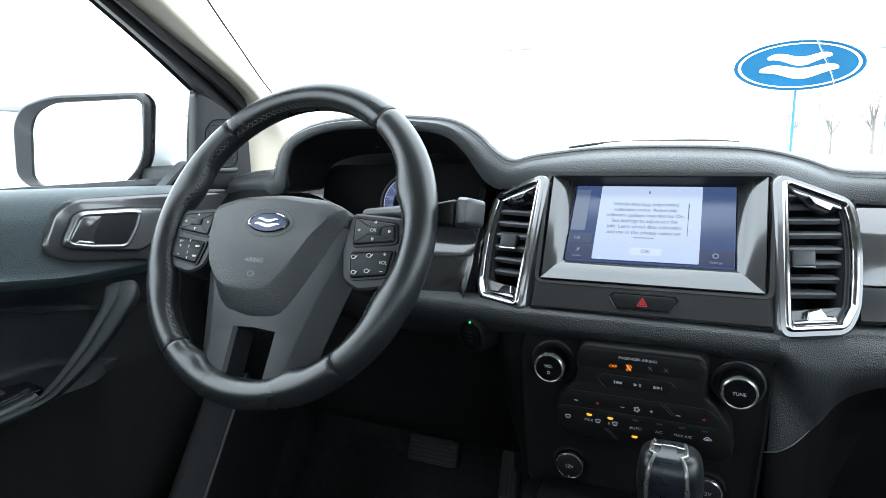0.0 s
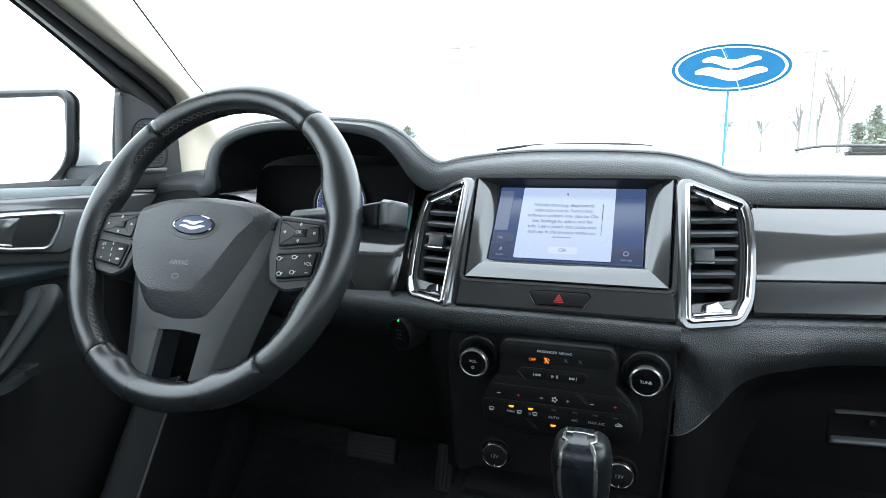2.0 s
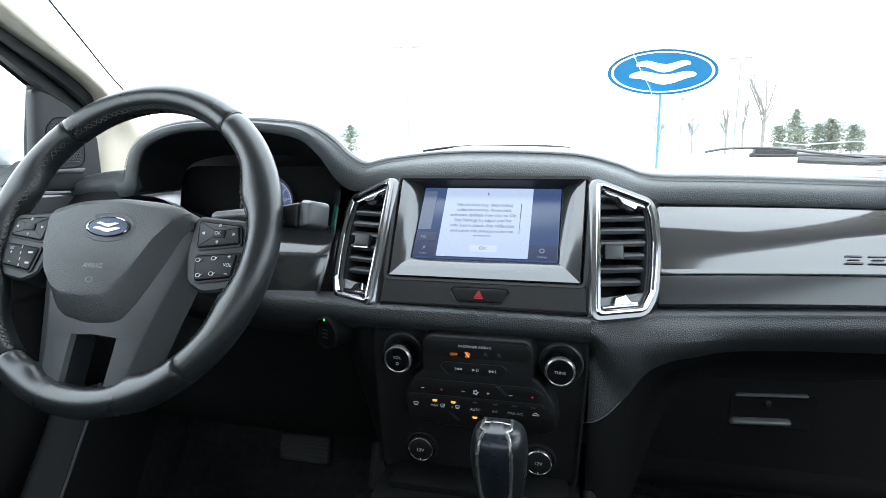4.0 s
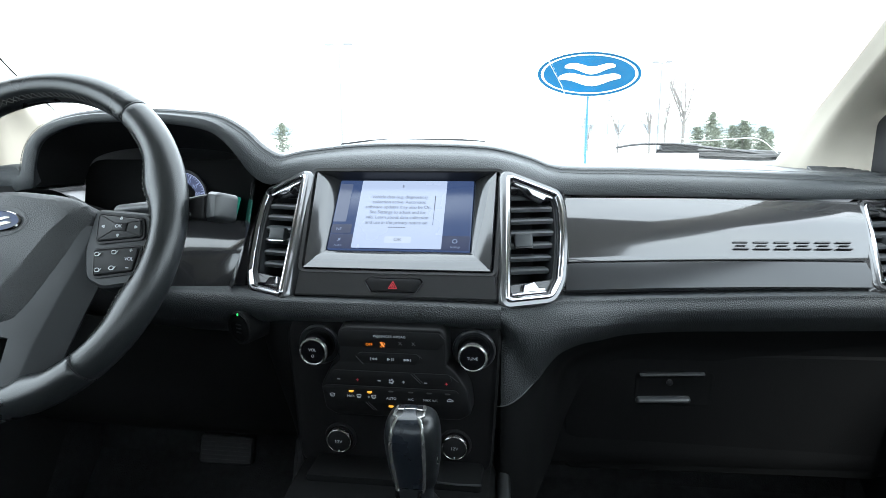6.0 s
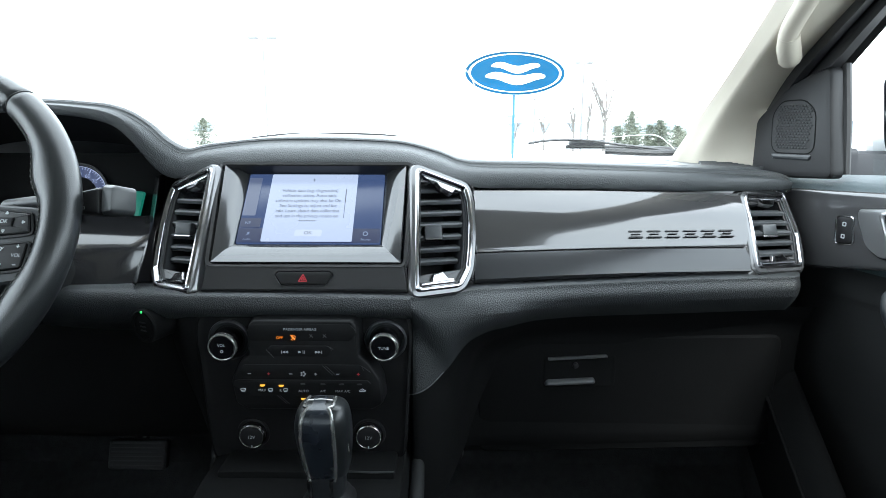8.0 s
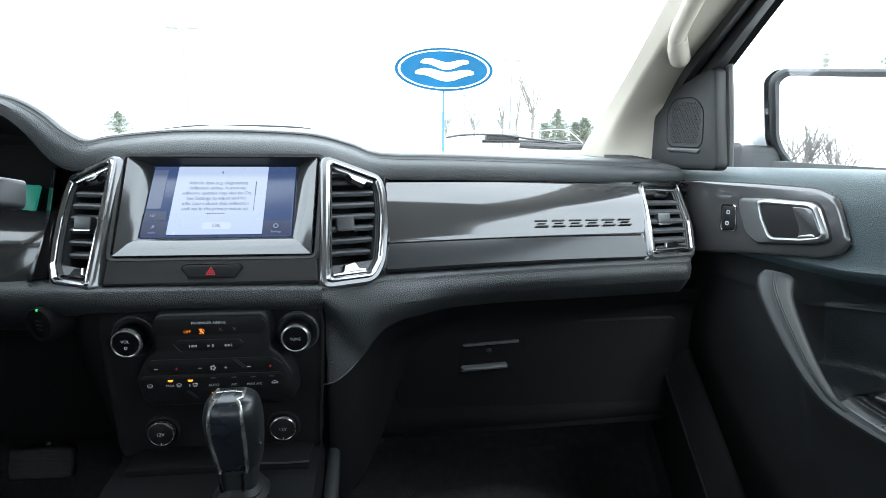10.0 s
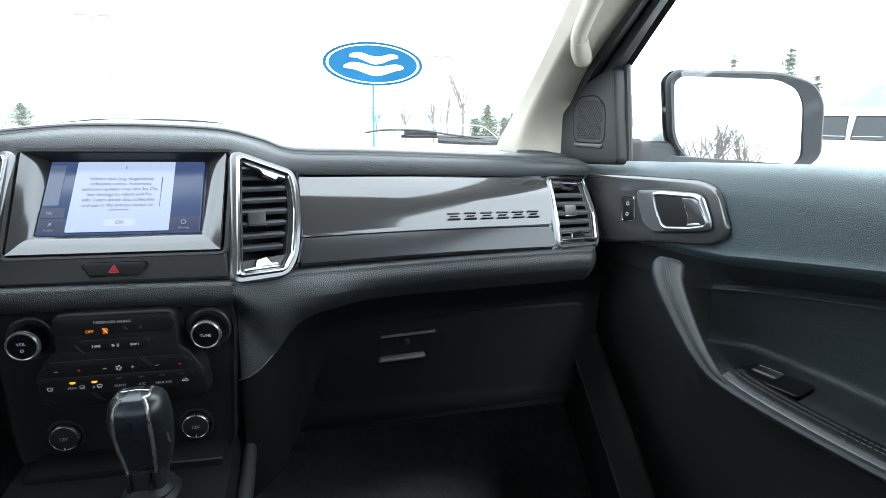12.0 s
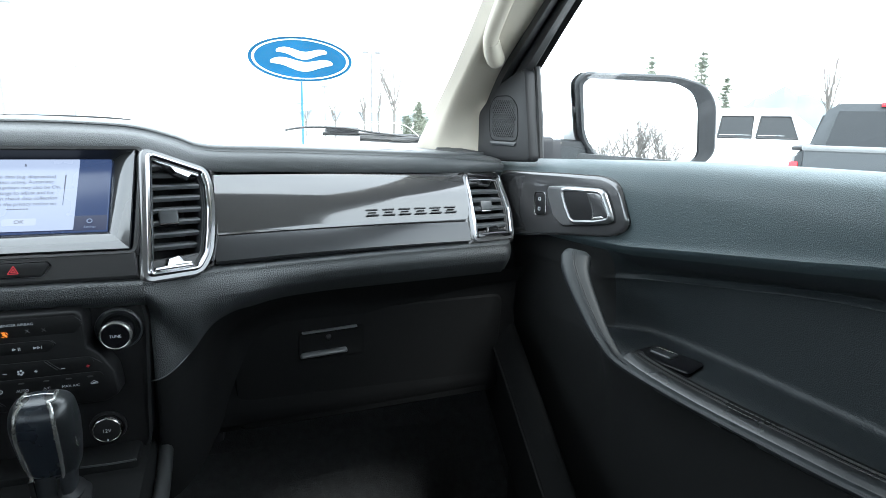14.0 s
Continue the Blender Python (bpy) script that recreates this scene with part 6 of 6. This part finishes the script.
build_pillar(True)
build_pillar(False)


def build_mirror(right):
    if right:
        inner, outer, z0, z1 = Vector((0.868, 0.997, 1.50)), Vector((1.163, 0.915, 1.50)), 1.422, 1.608
    else:
        inner, outer, z0, z1 = Vector((-0.862, 0.850, 1.50)), Vector((-1.114, 0.748, 1.50)), 1.436, 1.610
    m = thing("door_mirror", (inner + outer) / 2 + Vector((0, 0.1, -0.1)), "grey plastic door mirror with bright glass", "door mirror")
    u = (outer - inner) if right else (inner - outer)
    L = u.length
    pl = Plane3((inner + outer) / 2 + Vector((0, 0, (z0 + z1) / 2 - 1.5)), u, (0, 0.05, 1))
    s = 1 if right else -1
    H = (z1 - z0) / 2
    shell = [(-0.97, 0.80), (-0.85, 1.0), (0.40, 0.98), (0.80, 0.78), (0.95, 0.40), (0.985, -0.70), (0.78, -0.99), (-0.55, -1.0), (-0.88, -0.50)]
    rim = [(-0.86, 0.74), (-0.78, 0.86), (0.36, 0.82), (0.60, 0.64), (0.70, 0.34), (0.755, -0.72), (0.62, -0.93), (-0.50, -0.95), (-0.80, -0.40)]
    shell = [(s * x * L / 2, y * H) for x, y in shell]
    rim = [(s * x * L / 2, y * H) for x, y in rim]
    rings = [(shell, 0.002, -0.012, 0.035), (shell, 0.0, -0.006, 0.035), (shell, 0.003, 0.003, 0.03), (shell, 0.007, 0.006, 0.03), (rim, 0.0, 0.001, 0.03), (rim, 0.001, -0.006, 0.03)]
    rws = [[pl.at(a, b, h) for a, b in rounded(inset(o, d), r, 6)] for o, d, h, r in rings]
    bm = skin(rws, loop_v=True)
    part("housing", bm, SHELL, m, "dark grey textured mirror housing")
    gp = Plane3(pl.at(0, 0, -0.003), pl.u, (0, 0.027 if right else 0.05, 1))
    part("mirror_glass", plate(gp, rim, 0.03, [(0.0, -0.006), (0.0, -0.001), (0.001, 0.0)], k=6), MIRROR, m, "clean mirror glass")
    rws = []
    for grow, depth, drop in ((0.001, 0.004, 0.0), (0.0, 0.045, 0.0), (0.010, 0.080, 0.002), (0.028, 0.105, 0.006), (0.055, 0.118, 0.01)):
        rws.append([pl.at(a, b, -0.008) + Vector((-s * 0.006, depth, -drop)) for a, b in rounded(inset(shell, grow), 0.03, 6)])
    bm = skin(rws, loop_v=True)
    bm.verts.ensure_lookup_table()
    bm.faces.new(bm.verts[len(bm.verts) - len(rws[0]):])
    part("mirror_cap", bm, WHITE, m, "white painted mirror cap")
    a = Vector((0.80 * s + (0.01 if s < 0 else 0), inner.y - 0.015, 1.445))
    bm = box((-0.075, -0.035, -0.032), (0.075, 0.035, 0.03), 0.012, m=Matrix.Translation((a + inner + Vector((0, 0, -0.055))) / 2 + Vector((0, 0.03, -0.0))))
    part("mirror_arm", bm, SHELL, m, "dark plastic mirror arm")
    part("mirror_foot", plate(Plane3((s * 0.80, inner.y + 0.02, 1.455), (0, -s, 0), (0, 0, 1)), [(-0.10, -0.03), (0.06, -0.03), (0.06, 0.025), (-0.02, 0.03)], 0.01, [(0, -0.01), (0, 0.012), (0.005, 0.016)]), SHELL, m)


build_mirror(True)
build_mirror(False)

# ---- windscreen, roof and cabin shell ----
rows = []
for t in np.linspace(0, 1, 9):
    y, z = 1.215 + (0.58 - 1.215) * t, 1.446 + (1.872 - 1.446) * t
    rows.append([(x, y + 0.10 * (1 - (x / 0.7) ** 2) * (1 - 0.5 * t), z + 0.02 * math.sin(math.pi * t)) for x in np.linspace(-0.69, 0.69, 15)])
ws = part("windscreen", skin(rows), GLASS)
tagged(ws, "clear curved windscreen glass", "windscreen", kind="structure")
ws.visible_shadow = False
# a long pale crack in the glass
for run in (((0.185, 1.034, 1.637), (0.200, 1.065, 1.615), (0.215, 1.095, 1.595), (0.226, 1.122, 1.575)), ((0.44, 1.199, 1.502), (0.475, 1.199, 1.497), (0.525, 1.186, 1.500), (0.56, 1.176, 1.502), (0.58, 1.178, 1.497), (0.60, 1.190, 1.485), (0.615, 1.199, 1.475))):
    part("crack", tube(cr([(x, y - 0.003, z - 0.002) for x, y, z in run], 6), 0.0008, 5), mat("pale_glass_crack", (0.8, 0.82, 0.84), 0.5) if "pale_glass_crack" not in bpy.data.materials else bpy.data.materials["pale_glass_crack"], ws, "pale crack line")
wip = thing("wiper", (0.5, 1.26, 1.46), "black windscreen wiper resting at the base of the glass", "wiper")
part("wiper_arm", tube(cr([(0.34, 1.27, 1.481), (0.384, 1.27, 1.4875), (0.46, 1.265, 1.4875), (0.52, 1.26, 1.480), (0.63, 1.25, 1.467)], 5), 0.0045, 8, squash=0.6), RUBBER, wip)
part("wiper_pivot", box((0.425, 1.265, 1.475), (0.50, 1.29, 1.4895), 0.006), GREYP, wip, "grey wiper pivot cover")
part("wiper_blade", tube([(0.42, 1.28, 1.474), (0.55, 1.275, 1.474), (0.655, 1.25, 1.470)], 0.006, 8, squash=0.7), RUBBER, wip)
part("cowl_edge", tube(cr([(0.50, 1.27, 1.466), (0.62, 1.24, 1.463), (0.655, 1.215, 1.475), (0.69, 1.18, 1.505)], 5), 0.007, 8), RUBBER, wip, "black glass edge by the cowl")

rows = []
for y, z in ((0.60, 1.862), (0.50, 1.885), (0.2, 1.90), (-0.6, 1.90), (-1.45, 1.87)):
    rows.append([(x, y, z - 0.06 * (abs(x) / 0.70) ** 4) for x in np.linspace(-0.70, 0.70, 11)])
ceil = part("ceiling", smooth_skin(rows, 3, 1), HEADL)
tagged(ceil, "pale beige cloth headliner", "ceiling", kind="structure")
rows = []
for y, z in ((0.62, 1.885), (0.2, 1.93), (-0.6, 1.93), (-1.55, 1.90)):
    rows.append([(x, y, z - 0.08 * (abs(x) / 0.74) ** 4) for x in np.linspace(-0.76, 0.76, 11)])
roof = part("roof", smooth_skin(rows, 3, 1), WHITE)
tagged(roof, "white painted truck roof", "roof", kind="structure")
for s in (1, -1):
    w = part("wall_right" if s > 0 else "wall_left", box((s * 0.74, -1.55, 0.62), (s * 0.82, -0.25, 1.41), 0.02), PLASTIC)
    tagged(w, "dark plastic lower cabin side behind the front door", "wall", kind="structure")
    bp = part("door_pillar", box((s * 0.63, -0.40, 1.40), (s * 0.69, -0.28, 1.88), 0.02), BEIGE)
    tagged(bp, "beige pillar behind the front door", "pillar", kind="structure")
    bp = part("rear_pillar", box((s * 0.60, -1.55, 1.40), (s * 0.70, -1.30, 1.88), 0.03), BEIGE)
    tagged(bp, "beige rear cabin pillar", "pillar", kind="structure")
# unseen back pane, added to dim light entering from the rear
rg = part("rear_window", skin([[(-0.64, -1.50, 1.38), (0.64, -1.50, 1.38)], [(-0.60, -1.42, 1.88), (0.60, -1.42, 1.88)]]), TINTGLASS)
tagged(rg, "unseen tinted pane added at the back of the cabin to cut light", "window", kind="structure")
rl = part("wall_rear_lower", box((-0.80, -1.56, 0.62), (0.80, -1.50, 1.40), 0.02), CARPET)
tagged(rl, "dark lower back wall of the cabin", "wall", kind="structure")
# added across the cabin, out of view, to block light from behind
rw = part("light_block_wall", box((-0.80, -0.62, 0.62), (0.80, -0.54, 1.44), 0.02), CARPET)
tagged(rw, "dark unseen wall across the cabin, added to block light from behind", "wall", kind="structure")

# ---- the truck's own outside ----
body = thing("truck_body", (0, -0.5, 0.4), "white pickup truck body around the cabin", "truck body", kind="structure")
for s in (1, -1):
    rows = []
    for y in (1.05, 0.5, -0.4, -1.5, -1.62):
        rows.append([(s * 0.80, y, 1.435), (s * 0.845, y, 1.425), (s * 0.885, y, 1.38), (s * 0.915, y, 1.20), (s * 0.925, y, 0.95), (s * 0.90, y, 0.62), (s * 0.86, y, 0.50)])
    part("body_side", smooth_skin(rows, 2, 3), WHITE, body)
    rows = []
    for y in (-1.66, -2.4, -3.2):
        rows.append([(s * 0.74, y, 1.36), (s * 0.80, y, 1.375), (s * 0.90, y, 1.35), (s * 0.925, y, 1.1), (s * 0.92, y, 0.75), (s * 0.88, y, 0.55)])
    part("bed_side", smooth_skin(rows, 2, 3), WHITE, body)
    part("window_rail", tube(cr([(s * 0.835, 0.90, 1.445), (s * 0.835, -0.3, 1.462), (s * 0.83, -1.4, 1.48)], 4), 0.010, 6), RUBBER, body)
    part("roof_rail", tube(cr([(s * 0.71, 0.40, 1.885), (s * 0.70, -0.4, 1.88), (s * 0.71, -1.2, 1.84), (s * 0.76, -1.5, 1.62), (s * 0.79, -1.6, 1.46)], 5), 0.028, 8), WHITE, body)
    part("post_cover", skin([[(s * (x + dx), y, z) for dx, y in ((-0.006, -0.31), (0.005, -0.31), (0.005, -0.39), (-0.006, -0.39))] for x, z in ((0.814, 1.43), (0.774, 1.66), (0.712, 1.86))], loop_v=True, caps=True), RUBBER, body)
rows = []
for y, z in ((1.34, 1.40), (1.6, 1.40), (2.0, 1.36), (2.35, 1.26), (2.45, 1.05)):
    rows.append([(x, y, z - 0.09 * (abs(x) / 0.9) ** 3) for x in np.linspace(-0.88, 0.88, 9)])
part("bonnet", smooth_skin(rows, 3, 2), WHITE, body)

# ---- outside ----
bm = bmesh.new()
bmesh.ops.create_circle(bm, cap_ends=True, segments=64, radius=2500)
ground = part("ground", bm, CONCRETE)
tagged(ground, "pale concrete dealership car park", "ground", kind="structure")

sign = thing("dealer_sign", (2.56, 22, 0), "blue oval sign with white border on a thin blue pole", "sign")
sp = Plane3((2.56, 22, 3.56), (1, 0.0, -0.015), (0.015, 0, 1))
part("sign_cabinet", lathe(sp, [(1.80, -0.25), (1.80, 0.0), (1.79, 0.01)], 0, 0, 64, 0.42), SIGNW, sign, "white oval sign cabinet")
part("sign_rim", lathe(sp, [(1.80, 0.0), (1.80, 0.03), (1.74, 0.035), (1.735, 0.012)], 0, 0, 64, 0.42, fill=False), SIGNB, sign)
part("sign_face", lathe(sp, [(1.74, 0.011), (1.0, 0.014)], 0, 0, 64, 0.42), SIGNB, sign, "blue sign face")
part("sign_ring", lathe(sp, [(1.68, 0.012), (1.68, 0.030), (1.60, 0.030), (1.60, 0.012)], 0, 0, 64, 0.40, fill=False), SIGNW, sign, "white oval ring")
for y, w, t in ((0.20, 1.75, 0.26), (-0.17, 2.15, 0.32)):
    part("sign_band", plate(sp, wave_band(sp, 0.02, y, w, 0.08, t), 0.02, [(0, 0.012), (0, 0.03), (0.01, 0.035)], k=1), SIGNW, sign, "plain white wave band")
part("sign_pole", tube([(2.56, 22.1, 0), (2.56, 22.1, 2.9)], 0.045, 12), POLEB, sign, "thin blue pole")


def lamp_post(x, y, h, arm, name="car_park_lamp"):
    t = thing(name, (x, y, 0), "tall grey car park lamp post with flat heads", "lamp post", "car park lamps")
    part("post", tube([(x, y, 0), (x, y, h)], [0.07, 0.05], 10), METALG, t)
    for s in (-1, 1):
        part("arm", tube([(x, y, h - 0.05), (x + s * arm * 0.4, y, h + 0.02)], 0.035, 8), METALG, t)
        part("lamp_head", box((x + s * arm * 0.35, y - 0.2, h - 0.02), (x + s * arm, y + 0.2, h + 0.13), 0.04), METALG, t)


lamp_post(-12.0, 40, 7.4, 0.95)
lamp_post(-20.5, 95, 7.8, 1.1)
lamp_post(10.15, 45, 6.4, 0.7)
part_lamps = ((7.6, 52, 4.2), (4.4, 40, 2.45))
for x, y, h in part_lamps:
    t = thing("street_lamp", (x, y, 0), "thin grey street lamp post", "lamp post", "street lamps")
    part("post", tube([(x, y, 0), (x, y, h)], 0.05, 8), METALG, t)
    part("lamp_head", box((x - 0.3, y - 0.15, h - 0.03), (x + 0.25, y + 0.15, h + 0.1), 0.03), METALG, t)


def branch(bm, p, d, length, r, depth, rng):
    pts, rad = [p], [r]
    q, e = p, d.copy()
    n = 4
    for i in range(n):
        e = (e + Vector((rng.uniform(-0.16, 0.16), rng.uniform(-0.16, 0.16), rng.uniform(-0.02, 0.12)))).normalized()
        q = q + e * (length / n)
        pts.append(q)
        rad.append(r * (1 - 0.6 * (i + 1) / n))
    tube(pts, rad, 5 if depth > 1 else 4, bm, caps=False)
    if depth <= 0:
        return
    for k in range(rng.choice((2, 3)) + (1 if depth > 2 else 0)):
        i = rng.randint(1, n)
        a = rng.uniform(0, 6.28)
        out = Vector((math.cos(a), math.sin(a), rng.uniform(0.3, 1.0))).normalized()
        branch(bm, pts[i], (e * 0.5 + out * 0.75).normalized(), length * rng.uniform(0.5, 0.75), rad[i] * 0.62, depth - 1, rng)


def bare_tree(x, y, h, seed, spread=1.0, thick=1.0):
    rng = random.Random(seed)
    t = thing("bare_tree", (x, y, 0), "leafless winter tree with thin grey branches", "tree", "bare trees")
    part("trunk", tube([(x, y, 0), (x + 0.04 * h * rng.uniform(-1, 1) * spread, y, h * 0.4)], [h * 0.018, h * 0.012], 8), BARK, t)
    bm = bmesh.new()
    for k in range(7):
        a = rng.uniform(0, 6.28)
        branch(bm, Vector((x, y, h * rng.uniform(0.22, 0.42))), Vector((0.5 * spread * math.cos(a), 0.5 * spread * math.sin(a), 1)).normalized(), h * 0.42, h * 0.009 * thick, 4, rng)
    part("crown", bm, BARK, t, "thin bare twigs")


def conifer(x, y, h, seed, w=0.2, full=0.7, group="conifers"):
    rng = random.Random(seed)
    t = thing("conifer", (x, y, 0), "dark green ragged conifer", "tree", group)
    part("trunk", tube([(x, y, 0), (x, y, h * 0.97)], [h * 0.02, h * 0.003], 6), BARK, t)
    verts, faces = [], []
    lev = 30
    for i in range(lev):
        f = (i + rng.random()) / lev
        z = h * (0.08 + 0.90 * f)
        r = h * w * (1 - f) ** full * rng.uniform(0.65, 1.35) + 0.025 * h
        for k in range(14):
            a = rng.uniform(0, 6.28)
            rr = r * rng.uniform(0.3, 1.2)
            base = Vector((x, y, z))
            tip = base + Vector((rr * math.cos(a), rr * math.sin(a), rr * rng.uniform(-0.25, 0.35)))
            for q in range(9):
                m = base.lerp(tip, 0.15 + 0.10 * q)
                sz = (h * 0.012 + (0.045 if y > 30 else 0.012)) * rng.uniform(0.5, 1.6)
                n = len(verts)
                verts += [tuple(m + Vector((rng.uniform(-1, 1), rng.uniform(-1, 1), rng.uniform(-0.7, 0.9))) * sz) for _ in range(3)]
                faces.append((n, n + 1, n + 2))
    me = bpy.data.meshes.new("crown")
    me.from_pydata(verts, [], faces)
    bm = bmesh.new()
    bm.from_mesh(me)
    bpy.data.meshes.remove(me)
    part("crown", bm, NEEDLE, t, "clumps of dark needles")


for i, (x, y, h) in enumerate(((11.9, 45, 7.4), (9.6, 45, 5.2), (7.7, 47, 4.0), (14.2, 60, 6.2), (5.8, 50, 3.4), (16.5, 55, 4.6))):
    bare_tree(x, y, h, 10 + i)
bare_tree(31.1, 24.2, 6.4, 17, 0.2)
for i, (x, y, h, w) in enumerate(((13.9, 45, 3.0, 0.50), (13.2, 46, 1.9, 0.6), (16.4, 46, 2.4, 0.65), (17.4, 45, 1.9, 0.52), (14.9, 47, 1.8, 0.52), (15.8, 46.5, 2.0, 0.52), (16.9, 47, 2.1, 0.52), (18.2, 46, 1.6, 0.52), (-18.4, 45, 2.45, 0.53), (18.4, 20, 4.55, 0.20), (16.2, 20.4, 4.3, 0.12), (19.0, 19.2, 3.5, 0.24), (21.5, 24, 3.2, 0.36), (20.2, 20.4, 2.6, 0.42))):
    conifer(x, y, h, 40 + i, w, 0.4 if w > 0.5 else 0.7)
# trees behind the truck, seen in the mirror
for i, (x, y, h) in enumerate(((2.0, -24, 2.6), (2.6, -25, 3.0), (3.2, -24, 3.3), (3.8, -24.5, 3.6), (4.4, -26, 3.5), (5.0, -25, 3.2), (5.6, -27, 2.8))):
    bare_tree(x, y, h, 70 + i, 1.2, 1.5)

rows = []
for i in range(300):
    deg = -20 + i * 0.52
    a, d = radians(deg), 900
    hh = 14 + 40 * math.exp(-((deg - 40.5) / 4.5) ** 2) + 30 * math.exp(-((deg - 20) / 9) ** 2)
    hh *= 1 + 0.35 * noise.noise(Vector((deg * 0.35, 7.7, 0))) + 0.16 * noise.noise(Vector((deg * 1.1, 1.7, 0))) + 0.07 * noise.noise(Vector((deg * 3.0, 4.7, 0)))
    rows.append([(d * math.cos(a), d * math.sin(a), -5), (d * 1.05 * math.cos(a), d * 1.05 * math.sin(a), hh * 0.5), (d * 1.12 * math.cos(a), d * 1.12 * math.sin(a), max(8, hh))])
bd = part("backdrop", smooth_skin(rows, 1, 3), ROCK)
tagged(bd, "far pale snow-dusted mountains", "mountains", kind="structure")


def pickup(name, at, heading, paint, label, group="parked pickups", tall=1.0, bed=0.0):
    """A parked crew-cab pickup, its nose along +y before turning."""
    m = Matrix.Translation(at) @ pose(0, 0, 0, 0, 0, heading) @ Matrix.Diagonal((1, 1, tall, 1))
    t = thing(name, at, label, "pickup truck", group)

    def sec(y, w, zs):
        return [m @ Vector((x * w, y, z)) for x, z in zs]

    low = [(-0.86, 0.45), (-0.98, 0.55), (-1.0, 0.85), (-0.97, 1.08 + bed), (-0.88, 1.16 + bed), (0.88, 1.16 + bed), (0.97, 1.08 + bed), (1.0, 0.85), (0.98, 0.55), (0.86, 0.45)]
    part("body", skin([sec(y, w, low) for y, w in ((-2.9, 0.93), (-2.8, 0.97), (0.8, 0.98), (2.4, 0.97), (2.75, 0.88))], loop_v=True, caps=True), paint, t)
    cab = [(-0.97, 1.10), (-0.93, 1.30), (-0.78, 1.78), (-0.62, 1.88), (0.62, 1.88), (0.78, 1.78), (0.93, 1.30), (0.97, 1.10)]
    bm = bmesh.new()
    rws = []
    for y, k in ((-1.05, 0.15), (-0.92, 1.0), (0.55, 1.0), (1.45, 0.12)):
        rws.append([m @ Vector((x * 0.96, y, 1.10 + (z - 1.10) * k)) for x, z in cab])
    part("cab", skin(rws, bm, caps=True), paint, t)
    for s in (1, -1):
        for y0, y1 in ((-0.80, -0.10), (0.0, 0.62)):
            a = [m @ Vector((s * (0.955 - 0.33 * (z - 1.10) * 0.80 + 0.012) * 0.96, y, z)) for y, z in ((y0, 1.24), (y1 + (0.2 if y1 > 0.5 else 0), 1.24), (y1, 1.70), (y0 + 0.05, 1.70))]
            b = [p + (m.to_3x3() @ Vector((s * 0.015, 0, 0))) for p in a]
            part("side_window", skin([a, b], loop_v=True, caps=True), DGLASS, t, "dark side window")
            part("window_seal", tube(b + b[:1], 0.022, 6), RUBBER, t)
        part("tail_lamp", box((s * 0.86, -2.93, 0.82), (s * 0.96, -2.80, 1.12), 0.02, m=m), RED, t, "red tail lamp")
        part("bed_rail", box((s * 0.82, -2.85, 1.15 + bed), (s * 0.96, -1.05, 1.20 + bed), 0.02, m=m), RUBBER, t)
        for y in (-1.75, 1.75):
            pl = Plane3(m @ Vector((s * 0.92, y, 0.38)), m.to_3x3() @ Vector((0, -s, 0)), (0, 0, 1))
            wh = part("wheel", lathe(pl, [(0.38, -0.22), (0.38, 0.0), (0.33, 0.04), (0.27, 0.03)], 0, 0, 28), RUBBER, t)
            part("rim", lathe(pl, [(0.26, 0.025), (0.24, 0.045), (0.06, 0.02), (0.05, 0.05)], 0, 0, 28), METALG, wh)
    rwn = [m @ Vector(p) for p in ((-0.70, -1.075, 1.26), (0.70, -1.075, 1.26), (0.60, -0.965, 1.76), (-0.60, -0.965, 1.76))]
    part("rear_window", skin([rwn, [p + (m.to_3x3() @ Vector((0, -0.03, 0.01))) for p in rwn]], loop_v=True, caps=True), DGLASS, t, "dark rear window")
    part("brake_lamp", box((-0.12, -1.0, 1.83), (0.12, -0.9, 1.89), 0.01, m=m), RED, t)
    part("tailgate", box((-0.82, -2.95, 0.62), (0.82, -2.86, 1.19 + bed), 0.03, m=m), paint, t)
    part("tailgate_cap", box((-0.84, -2.98, 1.15 + bed), (0.84, -2.84, 1.22 + bed), 0.03, m=m), METALG, t)
    part("bumper", box((-0.92, -3.08, 0.45), (0.92, -2.88, 0.62), 0.04, m=m), METALG, t)
    return t


pickup("parked_pickup", (12.0, 10.9, 0.0), -138, WHITE, "white parked pickup truck with dark tinted windows", tall=1.04)
pickup("parked_pickup", (9.6, 6.3, 0.0), -55, GREYPAINT, "dark grey parked pickup truck seen from behind", bed=0.10)

bl = thing("low_building", (-18, 9, 0), "low pale building with a flat grey roof edge", "building")
part("wall", box((-30, 8, 0), (-14.2, 16, 2.4), 0.05), WALLP, bl)
part("roof", box((-30.5, 7.4, 2.4), (-13.2, 16.5, 2.75), 0.05), FASCIA, bl)
